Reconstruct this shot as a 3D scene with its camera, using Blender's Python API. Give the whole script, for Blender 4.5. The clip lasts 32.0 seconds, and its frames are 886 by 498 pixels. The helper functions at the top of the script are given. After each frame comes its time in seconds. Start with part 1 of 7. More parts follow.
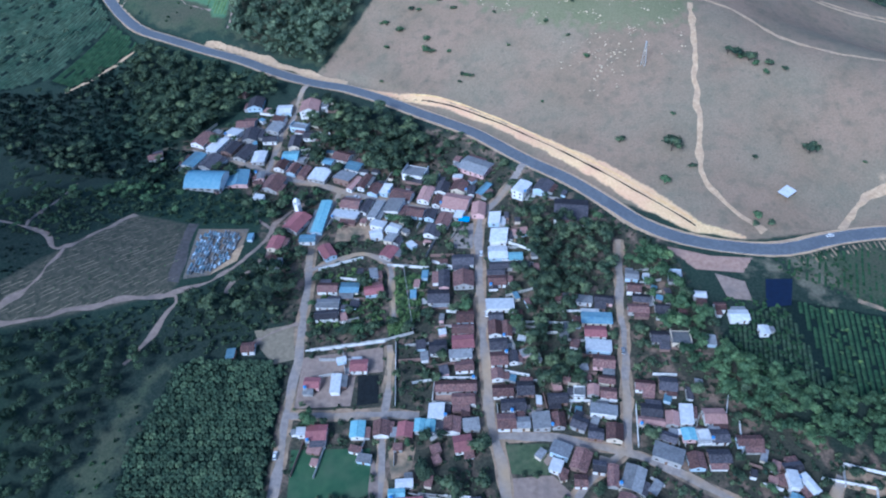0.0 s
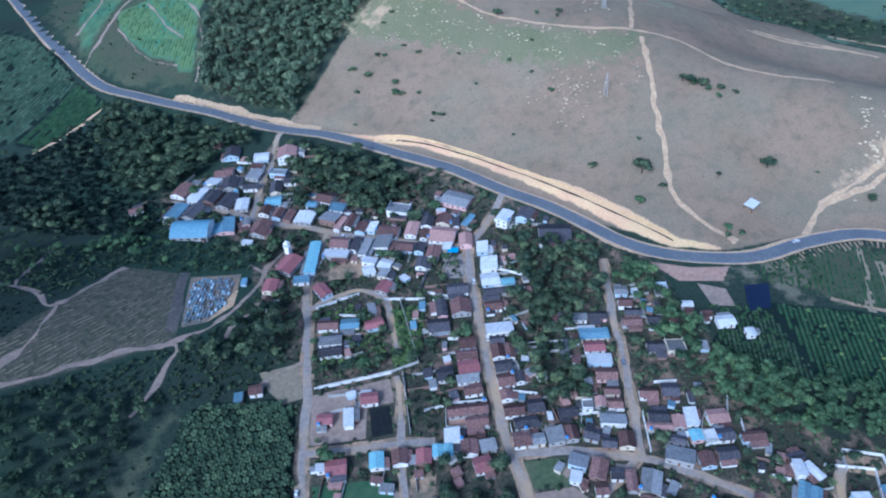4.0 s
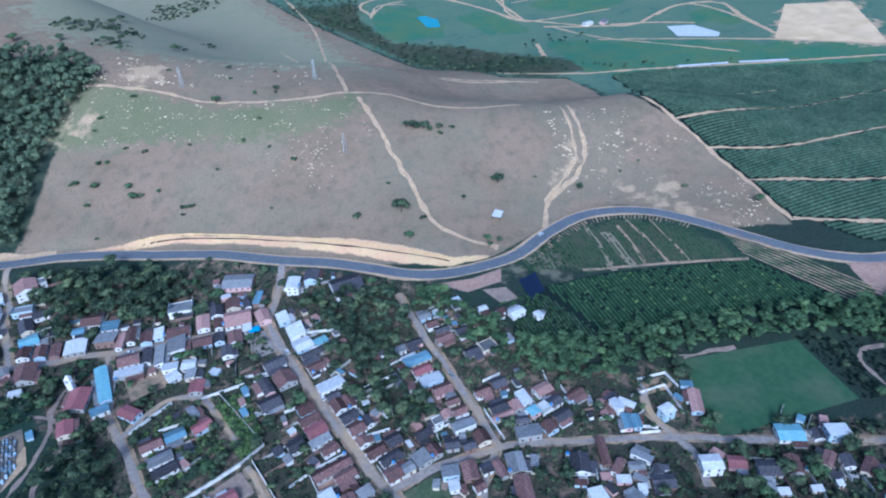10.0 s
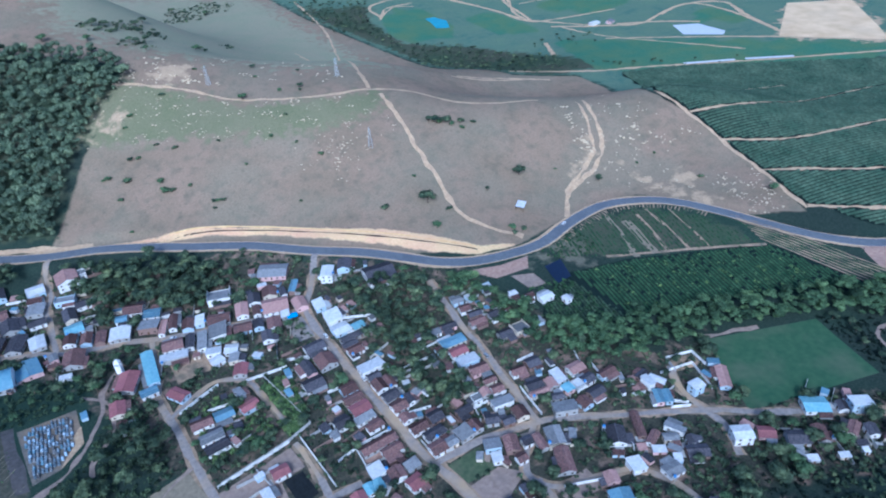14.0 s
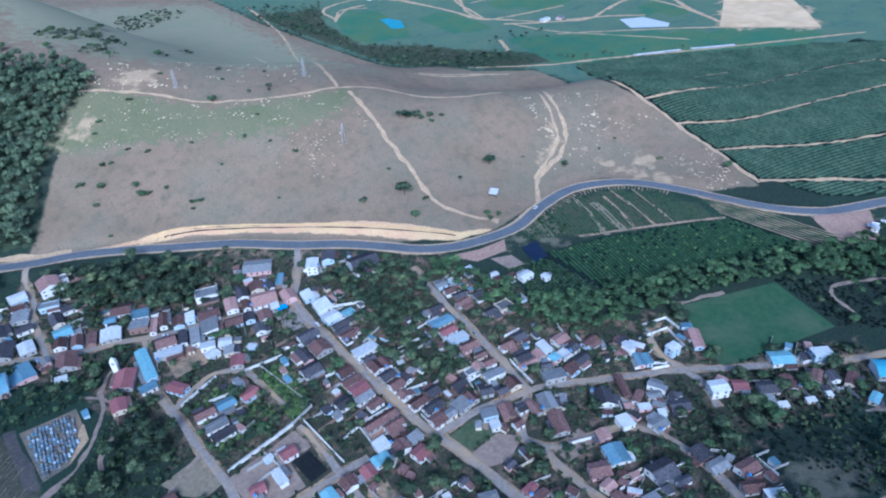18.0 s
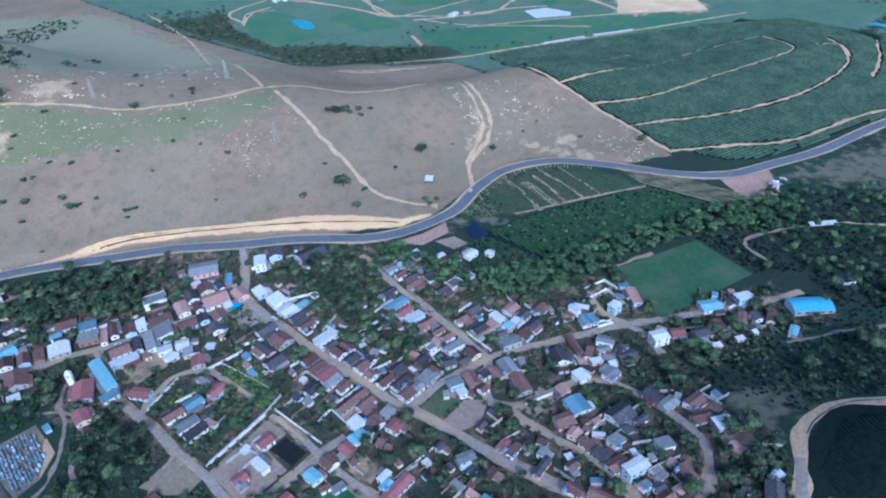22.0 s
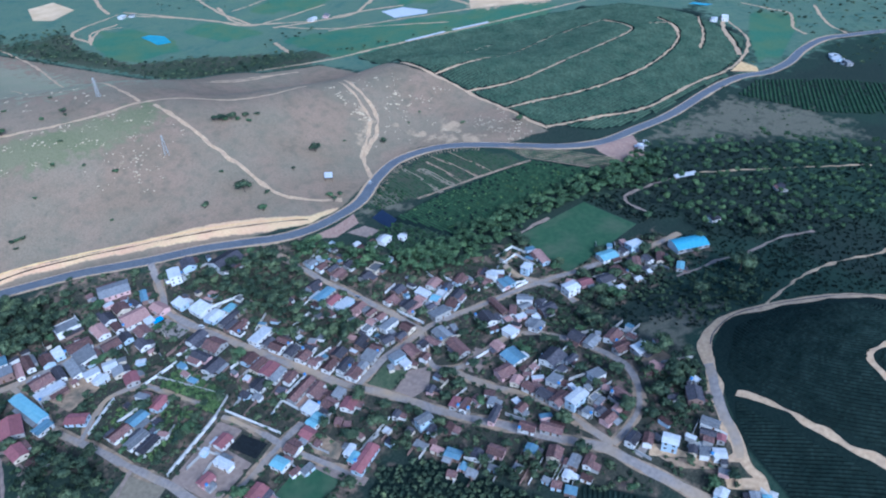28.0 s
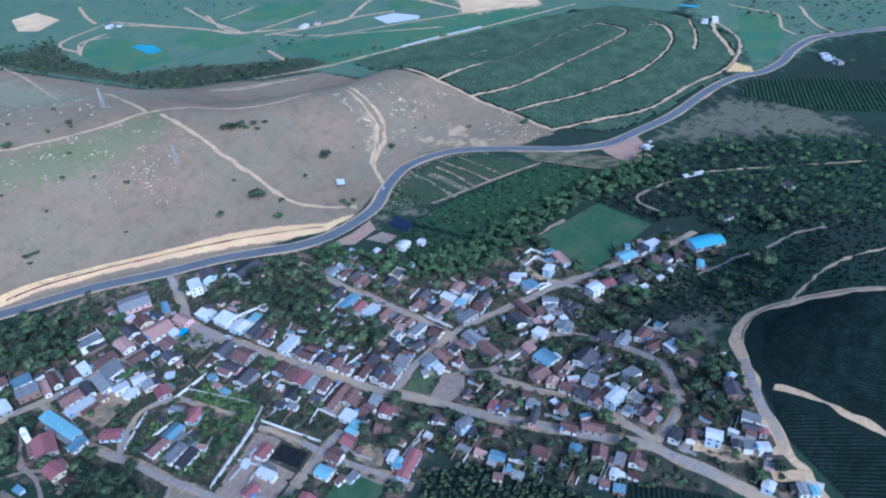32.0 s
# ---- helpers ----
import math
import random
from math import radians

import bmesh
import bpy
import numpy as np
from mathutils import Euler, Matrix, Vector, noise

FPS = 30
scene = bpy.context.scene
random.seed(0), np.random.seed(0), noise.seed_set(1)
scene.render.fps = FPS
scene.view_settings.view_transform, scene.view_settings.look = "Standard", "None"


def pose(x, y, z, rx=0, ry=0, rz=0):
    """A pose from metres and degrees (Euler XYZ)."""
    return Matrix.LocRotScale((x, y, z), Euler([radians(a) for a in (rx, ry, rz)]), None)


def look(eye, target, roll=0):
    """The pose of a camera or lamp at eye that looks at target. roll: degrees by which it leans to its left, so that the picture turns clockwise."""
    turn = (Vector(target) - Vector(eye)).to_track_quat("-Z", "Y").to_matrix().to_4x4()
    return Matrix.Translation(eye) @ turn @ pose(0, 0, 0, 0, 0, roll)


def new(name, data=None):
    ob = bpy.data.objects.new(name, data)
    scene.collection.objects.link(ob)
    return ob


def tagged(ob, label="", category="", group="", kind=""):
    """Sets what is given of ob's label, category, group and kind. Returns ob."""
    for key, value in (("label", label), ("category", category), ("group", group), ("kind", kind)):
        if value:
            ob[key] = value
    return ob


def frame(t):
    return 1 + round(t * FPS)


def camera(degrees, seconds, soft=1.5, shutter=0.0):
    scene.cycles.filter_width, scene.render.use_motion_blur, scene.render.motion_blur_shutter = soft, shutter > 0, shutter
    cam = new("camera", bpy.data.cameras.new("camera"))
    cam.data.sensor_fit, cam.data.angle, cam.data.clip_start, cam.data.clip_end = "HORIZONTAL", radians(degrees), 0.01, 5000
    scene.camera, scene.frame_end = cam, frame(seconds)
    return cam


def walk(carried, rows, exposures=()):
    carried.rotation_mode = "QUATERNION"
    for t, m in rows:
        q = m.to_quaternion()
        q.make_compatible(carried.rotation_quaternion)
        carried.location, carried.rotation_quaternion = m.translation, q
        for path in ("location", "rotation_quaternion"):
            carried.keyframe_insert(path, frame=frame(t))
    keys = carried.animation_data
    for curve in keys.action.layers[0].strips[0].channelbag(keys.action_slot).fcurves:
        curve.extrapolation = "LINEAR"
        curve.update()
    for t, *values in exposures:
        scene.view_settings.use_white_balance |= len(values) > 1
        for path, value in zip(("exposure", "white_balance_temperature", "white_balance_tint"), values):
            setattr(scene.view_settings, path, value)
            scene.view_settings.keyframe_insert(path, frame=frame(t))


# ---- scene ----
cam = camera(66.2, 32.0, soft=2.1)
METRES, EYE, TILT, LEAN, TURN = 230.0, 263.0, -43.3, 2.6, 0.0
ROWS = [
    (0.0, 0.0, 0.0, 0.0, 0.0, 0.0, -0.0),
    (0.5, -0.0147, -0.0055, -0.0038, -0.03, 0.05, 0.08),
    (1.0, -0.0278, -0.0106, -0.008, 0.04, 0.1, 0.06),
    (1.5, -0.0417, -0.0162, -0.0113, 0.19, 0.55, 0.0),
    (2.0, -0.0534, -0.0217, -0.0137, 0.07, 1.09, 0.25),
    (2.5, -0.0669, -0.0267, -0.0203, -0.94, 1.75, 1.18),
    (3.0, -0.0805, -0.0314, -0.0239, -2.37, 2.46, 2.56),
    (3.5, -0.0946, -0.0357, -0.0285, -3.5, 3.04, 3.61),
    (5.5, -0.1609, -0.0517, -0.0394, -5.62, 5.63, 5.42),
    (6.0, -0.1733, -0.0562, -0.0424, -6.76, 6.25, 6.58),
    (6.5, -0.1905, -0.06, -0.047, -8.64, 6.84, 8.24),
    (7.0, -0.2044, -0.0618, -0.0483, -10.06, 7.25, 9.58),
    (7.5, -0.22, -0.0643, -0.0521, -12.41, 7.47, 11.67),
    (8.0, -0.2329, -0.0641, -0.0571, -16.51, 7.19, 15.16),
    (8.5, -0.2501, -0.0657, -0.0588, -21.26, 6.33, 19.04),
    (9.0, -0.2679, -0.0639, -0.0575, -23.91, 5.53, 21.05),
    (9.5, -0.2832, -0.0631, -0.0576, -25.31, 5.09, 22.1),
    (10.0, -0.2981, -0.0627, -0.0587, -25.96, 4.9, 22.6),
    (10.5, -0.3141, -0.0624, -0.0589, -26.25, 4.82, 22.82),
    (11.0, -0.3287, -0.0625, -0.06, -26.29, 4.84, 22.9),
    (11.5, -0.344, -0.0632, -0.0611, -26.32, 4.84, 22.97),
    (12.0, -0.3596, -0.0639, -0.063, -26.33, 4.91, 23.02),
    (12.5, -0.374, -0.0651, -0.0636, -26.33, 4.95, 23.06),
    (13.0, -0.3898, -0.066, -0.0664, -26.3, 5.01, 23.08),
    (13.5, -0.4044, -0.0673, -0.0677, -26.29, 5.05, 23.11),
    (14.0, -0.4202, -0.0687, -0.0697, -26.27, 5.15, 23.15),
    (14.5, -0.4348, -0.0708, -0.0716, -26.25, 5.17, 23.18),
    (16.5, -0.4929, -0.0811, -0.0805, -27.13, 4.92, 24.02),
    (17.0, -0.5076, -0.0824, -0.0828, -28.54, 4.41, 25.03),
    (17.5, -0.5234, -0.0835, -0.084, -29.72, 3.96, 25.86),
    (18.0, -0.5388, -0.084, -0.0852, -30.37, 3.72, 26.32),
    (18.5, -0.5559, -0.0839, -0.0861, -30.66, 3.6, 26.52),
    (19.0, -0.5713, -0.0842, -0.0875, -30.72, 3.58, 26.59),
    (19.5, -0.586, -0.0844, -0.0879, -30.77, 3.5, 26.67),
    (20.0, -0.5999, -0.0856, -0.0893, -31.61, 3.08, 27.28),
    (20.5, -0.6148, -0.0862, -0.0916, -33.81, 2.1, 28.74),
    (21.0, -0.6302, -0.0859, -0.0911, -36.02, 1.04, 30.11),
    (21.5, -0.647, -0.0846, -0.0889, -37.69, 0.22, 31.07),
    (22.0, -0.6633, -0.0826, -0.0871, -38.33, -0.07, 31.42),
    (22.5, -0.6791, -0.081, -0.086, -38.48, -0.09, 31.53),
    (23.0, -0.6942, -0.0804, -0.0859, -39.06, -0.35, 31.92),
    (23.5, -0.7091, -0.0781, -0.0839, -39.94, -0.78, 32.38),
    (24.0, -0.7247, -0.0759, -0.0824, -40.51, -1.04, 32.72),
    (24.5, -0.7396, -0.0734, -0.0806, -40.85, -1.16, 32.9),
    (26.5, -0.8009, -0.0624, -0.0697, -46.35, -4.1, 35.63),
    (27.0, -0.8157, -0.0585, -0.0664, -47.4, -4.68, 36.11),
    (27.5, -0.828, -0.0549, -0.0649, -49.0, -5.57, 36.83),
    (28.0, -0.8402, -0.0487, -0.0581, -52.44, -7.67, 38.19),
    (28.5, -0.8521, -0.0399, -0.0478, -54.47, -8.93, 38.9),
    (29.0, -0.8609, -0.0308, -0.0389, -54.86, -9.15, 39.04),
    (29.5, -0.8693, -0.0207, -0.0282, -55.02, -9.22, 39.12),
    (30.0, -0.8763, -0.0111, -0.0181, -55.08, -9.2, 39.16),
    (30.5, -0.8836, -0.0011, -0.007, -55.11, -9.15, 39.2),
    (31.0, -0.8907, 0.0079, 0.003, -55.1, -9.09, 39.23),
    (31.5, -0.8982, 0.0177, 0.0139, -55.11, -9.05, 39.25),
    (32.0, -0.9059, 0.0271, 0.0246, -55.09, -8.98, 39.29),
]
walk(cam, [(t, pose(0, 0, EYE, TILT, LEAN, TURN) @ pose(METRES * x, METRES * y, METRES * z, 90 + pitch, roll, yaw)) for t, x, y, z, yaw, pitch, roll in ROWS],
     exposures=[(0.0, 0.70, 4330, 7), (32.0, 0.70, 4330, 7)])

# ---- world and sun: a bright, thinly overcast late afternoon ----
SUN_UP, SUN_TURN = 38.0, 215.0
world = bpy.data.worlds.new("sky")
scene.world = world
world.use_nodes = True
wn = world.node_tree
wn.nodes.clear()
sky = wn.nodes.new("ShaderNodeTexSky")
sky.sky_type, sky.sun_disc = "NISHITA", False
sky.sun_elevation, sky.sun_rotation = radians(SUN_UP), radians(SUN_TURN)
sky.dust_density, sky.air_density = 3.0, 1.0
back = wn.nodes.new("ShaderNodeBackground")
back.inputs["Strength"].default_value = 0.10
wout = wn.nodes.new("ShaderNodeOutputWorld")
wn.links.new(sky.outputs[0], back.inputs[0])
wn.links.new(back.outputs[0], wout.inputs[0])
sun = new("sun", bpy.data.lights.new("sun", "SUN"))
sun.data.energy, sun.data.angle, sun.data.color = 1.7, radians(16), (1.0, 0.93, 0.84)
sa, se = radians(SUN_TURN), radians(SUN_UP)
sun_dir = Vector((math.sin(sa) * math.cos(se), math.cos(sa) * math.cos(se), math.sin(se)))
sun.matrix_world = look(sun_dir * 900, (0, 0, 0))


# ---- materials ----
def mat(name, stops, scale=1.0, detail=4.0, rough=0.85, bump=0.2, bump_scale=3.0, metal=0.0, vary=0.0, stain=None, stain_scale=0.3, stain_amount=0.5, island=False, spec=None, plant=False):
    """A surface of one kind: colours by fine noise, broad stains, brightness that differs piece by piece, relief."""
    m = bpy.data.materials.new(name)
    m.use_nodes = True
    nt = m.node_tree
    nt.nodes.clear()
    n = nt.nodes.new
    out, bsdf = n("ShaderNodeOutputMaterial"), n("ShaderNodeBsdfPrincipled")
    nt.links.new(bsdf.outputs[0], out.inputs[0])
    bsdf.inputs["Roughness"].default_value, bsdf.inputs["Metallic"].default_value = rough, metal
    bsdf.inputs["Specular IOR Level"].default_value = spec if spec is not None else (0.1 if rough > 0.65 else 0.5)
    geo = n("ShaderNodeNewGeometry")
    noi = n("ShaderNodeTexNoise")
    noi.inputs["Scale"].default_value, noi.inputs["Detail"].default_value = scale, detail
    nt.links.new(geo.outputs["Position"], noi.inputs["Vector"])
    ramp = n("ShaderNodeValToRGB")
    els = ramp.color_ramp.elements
    els[0].position, els[1].position = 0.3, 0.7
    while len(els) < len(stops):
        els.new(0.3 + 0.4 * (len(els) - 1) / (len(stops) - 1))
    for e, c in zip(els, stops):
        e.color = (*c, 1)
    nt.links.new(noi.outputs[0], ramp.inputs[0])
    col = ramp.outputs[0]
    if stain:
        big = n("ShaderNodeTexNoise")
        big.inputs["Scale"].default_value, big.inputs["Detail"].default_value = stain_scale, 5
        nt.links.new(geo.outputs["Position"], big.inputs["Vector"])
        mr = n("ShaderNodeMapRange")
        mr.inputs[1].default_value, mr.inputs[2].default_value, mr.inputs[4].default_value = 0.48, 0.72, stain_amount
        nt.links.new(big.outputs[0], mr.inputs[0])
        mix = n("ShaderNodeMix")
        mix.data_type = "RGBA"
        nt.links.new(mr.outputs[0], mix.inputs[0])
        nt.links.new(col, mix.inputs[6])
        mix.inputs[7].default_value = (*stain, 1)
        col = mix.outputs[2]
    if vary:
        src = geo.outputs["Random Per Island"] if island else n("ShaderNodeObjectInfo").outputs["Random"]
        mr2 = n("ShaderNodeMapRange")
        mr2.inputs[3].default_value, mr2.inputs[4].default_value = 1 - vary, 1 + vary
        nt.links.new(src, mr2.inputs[0])
        hsv = n("ShaderNodeHueSaturation")
        nt.links.new(mr2.outputs[0], hsv.inputs["Value"])
        nt.links.new(col, hsv.inputs["Color"])
        col = hsv.outputs[0]
    if plant:
        at = n("ShaderNodeAttribute")
        at.attribute_name = "tint"
        tone = n("ShaderNodeHueSaturation")
        for socket, low, high in (("Value", 0.45, 1.75), ("Hue", 0.525, 0.465), ("Saturation", 0.85, 1.12)):
            mr3 = n("ShaderNodeMapRange")
            mr3.inputs[1].default_value, mr3.inputs[2].default_value, mr3.inputs[3].default_value, mr3.inputs[4].default_value = -1, 1, low, high
            nt.links.new(at.outputs["Fac"], mr3.inputs[0])
            nt.links.new(mr3.outputs[0], tone.inputs[socket])
        nt.links.new(col, tone.inputs["Color"])
        col = tone.outputs[0]
    nt.links.new(col, bsdf.inputs["Base Color"])
    if bump:
        bn = n("ShaderNodeTexNoise")
        bn.inputs["Scale"].default_value, bn.inputs["Detail"].default_value = bump_scale, 3
        nt.links.new(geo.outputs["Position"], bn.inputs["Vector"])
        bp = n("ShaderNodeBump")
        bp.inputs["Strength"].default_value, bp.inputs["Distance"].default_value = bump, 0.15
        nt.links.new(bn.outputs[0], bp.inputs["Height"])
        nt.links.new(bp.outputs[0], bsdf.inputs["Normal"])
    return m


ROOFS = {
    "t": (mat("aged_tile", [(0.075, 0.046, 0.044), (0.150, 0.085, 0.076), (0.255, 0.150, 0.130)], 1.6, vary=0.55, stain=(0.075, 0.065, 0.07), stain_scale=0.5, rough=0.9), "weathered brown clay-tile roof"),
    "p": (mat("pink_tile", [(0.33, 0.19, 0.165), (0.45, 0.28, 0.245)], 1.2, vary=0.25, stain=(0.2, 0.13, 0.11), stain_scale=0.4, rough=0.9), "faded pink clay-tile roof"),
    "r": (mat("red_roof", [(0.22, 0.08, 0.085), (0.33, 0.13, 0.13)], 0.9, vary=0.2, stain=(0.2, 0.08, 0.07), stain_scale=0.3, rough=0.6), "red painted roof"),
    "d": (mat("dark_roof", [(0.036, 0.036, 0.045), (0.070, 0.066, 0.076), (0.115, 0.105, 0.115)], 1.4, vary=0.45, stain=(0.035, 0.035, 0.04), stain_scale=0.4, rough=0.85), "dark mossy tile roof"),
    "g": (mat("fibre_cement", [(0.17, 0.17, 0.175), (0.27, 0.27, 0.275)], 1.0, vary=0.3, stain=(0.12, 0.12, 0.125), stain_scale=0.35, rough=0.85), "grey fibre-cement roof"),
    "w": (mat("white_metal", [(0.50, 0.50, 0.50), (0.68, 0.67, 0.66)], 0.7, vary=0.12, stain=(0.42, 0.42, 0.43), stain_scale=0.3, rough=0.45), "whitish metal roof"),
    "b": (mat("blue_metal", [(0.110, 0.195, 0.250), (0.178, 0.272, 0.325)], 0.7, vary=0.3, stain=(0.08, 0.17, 0.3), stain_scale=0.3, rough=0.5), "blue metal roof"),
    "c": (mat("cyan_metal", [(0.17, 0.34, 0.39), (0.27, 0.44, 0.49)], 0.7, vary=0.2, stain=(0.15, 0.3, 0.38), stain_scale=0.3, rough=0.5), "pale turquoise metal roof"),
}
PAINTS = [
    (mat("white_plaster", [(0.70, 0.69, 0.67), (0.82, 0.81, 0.79)], 0.8, stain=(0.45, 0.42, 0.39), stain_amount=0.6), "white-painted"),
    (mat("cream_plaster", [(0.60, 0.52, 0.40), (0.70, 0.62, 0.50)], 0.8, stain=(0.38, 0.32, 0.25)), "cream-painted"),
    (mat("pink_plaster", [(0.60, 0.38, 0.36), (0.70, 0.48, 0.45)], 0.8, stain=(0.38, 0.26, 0.24)), "pink-painted"),
    (mat("bare_brick", [(0.20, 0.13, 0.11), (0.28, 0.19, 0.16)], 2.0, stain=(0.22, 0.16, 0.13)), "bare-brick"),
    (mat("grey_render", [(0.32, 0.31, 0.30), (0.44, 0.43, 0.42)], 0.8, stain=(0.22, 0.21, 0.2)), "grey-rendered"),
    (mat("pale_blue_plaster", [(0.42, 0.52, 0.62), (0.52, 0.62, 0.70)], 0.8, stain=(0.32, 0.36, 0.4)), "pale-blue"),
]
M_PANE = mat("dark_glass", [(0.02, 0.025, 0.03), (0.04, 0.045, 0.05)], 0.5, rough=0.12, bump=0)
M_WOOD = mat("brown_wood", [(0.10, 0.055, 0.03), (0.16, 0.09, 0.05)], 3.0, vary=0.3)
M_ASPHALT = mat("asphalt", [(0.125, 0.132, 0.146), (0.172, 0.180, 0.194)], 0.6, stain=(0.10, 0.11, 0.135), stain_scale=0.06, rough=0.75, bump=0.1)
M_LINE = mat("road_paint", [(0.55, 0.55, 0.55), (0.7, 0.7, 0.7)], 1.0, bump=0)
M_STREET = mat("street_paving", [(0.235, 0.205, 0.185), (0.345, 0.295, 0.260)], 0.5, stain=(0.47, 0.325, 0.175), stain_scale=0.04, stain_amount=0.9, rough=0.9)
M_DIRT = mat("bare_dirt", [(0.42, 0.285, 0.165), (0.60, 0.43, 0.265)], 0.5, stain=(0.34, 0.25, 0.18), stain_scale=0.1, rough=0.95)
M_MAUVE = mat("packed_earth", [(0.235, 0.175, 0.140), (0.345, 0.262, 0.208)], 0.4, stain=(0.20, 0.16, 0.14), stain_scale=0.09, stain_amount=0.8, rough=0.95)
M_LEAF4 = mat("bluish_foliage", [(0.062, 0.092, 0.058), (0.150, 0.192, 0.116)], 0.12, vary=0.3, island=True, rough=0.8, bump=0, spec=0.05, plant=True)
M_CUT_RED = mat("reddish_earth", [(0.29, 0.185, 0.140), (0.41, 0.275, 0.21)], 0.5, stain=(0.27, 0.19, 0.16), stain_scale=0.12, rough=0.95)
M_STRIP = mat("furrow_soil", [(0.20, 0.165, 0.115), (0.29, 0.24, 0.165)], 0.5, rough=0.95)
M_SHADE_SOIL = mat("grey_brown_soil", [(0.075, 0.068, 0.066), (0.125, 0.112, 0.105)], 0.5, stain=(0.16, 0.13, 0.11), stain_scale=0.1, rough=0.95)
M_PALE = mat("pale_ploughed_soil", [(0.60, 0.42, 0.24), (0.76, 0.56, 0.34)], 0.05, stain=(0.52, 0.38, 0.24), stain_scale=0.02, rough=0.95)
M_VEG = mat("vegetable_foliage", [(0.026, 0.056, 0.028), (0.048, 0.086, 0.040)], 0.2, vary=0.2, island=True, rough=0.7, bump=0, spec=0.02, plant=True)
M_EDGE = mat("dusty_street_edge", [(0.27, 0.190, 0.125), (0.42, 0.30, 0.195)], 0.5, stain=(0.10, 0.10, 0.075), stain_scale=0.12, stain_amount=0.9, rough=0.95)
M_GRAVE = mat("cemetery_soil", [(0.115, 0.105, 0.09), (0.225, 0.19, 0.155)], 0.6, stain=(0.34, 0.24, 0.15), stain_scale=0.05, stain_amount=0.8, rough=0.95)
M_CUT = mat("orange_cut_soil", [(0.62, 0.385, 0.16), (0.79, 0.555, 0.27)], 0.25, stain=(0.62, 0.33, 0.20), stain_scale=0.05, rough=0.95)
M_CONC = mat("concrete", [(0.42, 0.41, 0.39), (0.55, 0.53, 0.5)], 0.8, stain=(0.3, 0.29, 0.27))
M_LEAF = mat("tree_foliage", [(0.024, 0.040, 0.029), (0.054, 0.076, 0.045), (0.118, 0.152, 0.076)], 0.16, detail=5, vary=0.32, island=True, rough=0.7, bump=0, spec=0.05, plant=True)
M_LEAF2 = mat("shrub_foliage", [(0.042, 0.074, 0.039), (0.100, 0.156, 0.072)], 0.25, vary=0.32, island=True, rough=0.7, bump=0, spec=0.05, plant=True)
M_LEAF3 = mat("bright_foliage", [(0.064, 0.108, 0.042), (0.116, 0.172, 0.066)], 0.3, vary=0.3, island=True, rough=0.7, bump=0, spec=0.05, plant=True)
M_OLIVE = mat("olive_foliage", [(0.030, 0.050, 0.030), (0.062, 0.088, 0.048)], 0.3, vary=0.4, island=True, rough=0.7, bump=0, spec=0.05, plant=True)
# Near-black leaf tone for near hill and hollows, their shade put into the colour.
M_COFFEE = mat("dark_shaded_foliage", [(0.009, 0.016, 0.014), (0.020, 0.031, 0.026)], 0.12, vary=0.3, island=True, rough=0.85, bump=0, spec=0.02, plant=True)
# Lit copy of the coffee leaf: sun and far haze lighten its colour.
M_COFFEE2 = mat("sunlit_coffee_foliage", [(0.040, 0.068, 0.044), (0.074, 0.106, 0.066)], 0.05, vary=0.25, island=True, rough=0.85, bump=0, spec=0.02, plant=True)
M_BARK = mat("bark", [(0.08, 0.06, 0.045), (0.15, 0.12, 0.09)], 3.0)
M_ROCK = mat("pale_stone", [(0.40, 0.315, 0.205), (0.58, 0.47, 0.32)], 1.5, vary=0.25, rough=0.95)
M_STEEL = mat("galvanised_steel", [(0.42, 0.42, 0.40), (0.52, 0.52, 0.50)], 2.0, metal=0.2, rough=0.7)
M_TANK = mat("blue_plastic", [(0.08, 0.22, 0.5), (0.1, 0.26, 0.55)], 1.0, rough=0.4)
M_WATER = mat("pond_water", [(0.05, 0.25, 0.30), (0.07, 0.31, 0.36)], 0.1, rough=0.08, bump=0.03)
M_TARP_NAVY = mat("navy_liner", [(0.006, 0.009, 0.026), (0.010, 0.016, 0.042)], 0.4, rough=0.35)
M_TARP_BLACK = mat("black_mesh", [(0.012, 0.014, 0.015), (0.022, 0.025, 0.027)], 0.8, rough=0.8)
M_PITCH = mat("pitch_grass", [(0.040, 0.088, 0.046), (0.064, 0.116, 0.058)], 0.25, stain=(0.105, 0.128, 0.078), stain_scale=0.05, stain_amount=0.75, rough=0.95, bump=0.1)
M_LAWN = mat("rough_lawn", [(0.060, 0.085, 0.045), (0.10, 0.125, 0.066)], 0.4, stain=(0.15, 0.14, 0.09), stain_scale=0.15, rough=0.95, bump=0.1)
M_TYRE = mat("tyre", [(0.015, 0.015, 0.015), (0.03, 0.03, 0.03)], 4.0)

# ---- the lie of the land ----
HILLS = [
    (133.8, -84, 842, 163, 113, -0.81),
    (33.8, 164, 435, 55, 98, -0.45),
    (43.3, 396, 353, 82, 55, -0.48),
    (-21.5, 418, 628, 247, 243, 0.01),
    (66.6, -319, 203, 108, 59, 0.57),
    (26.1, 100, -103, 100, 55, 0.39),
    (49.4, -198, 646, 134, 90, -0.17),
    (16.5, 504, 205, 206, 55, -0.07),
    (40.4, 143, 589, 198, 55, -0.17),
    (12.2, 41, 15, 55, 55, -0),
    (41.7, 82, 496, 83, 55, -0.01),
    (22.3, 112, -55, 55, 55, 0),
    (35.6, 259, 405, 55, 55, 0),
]
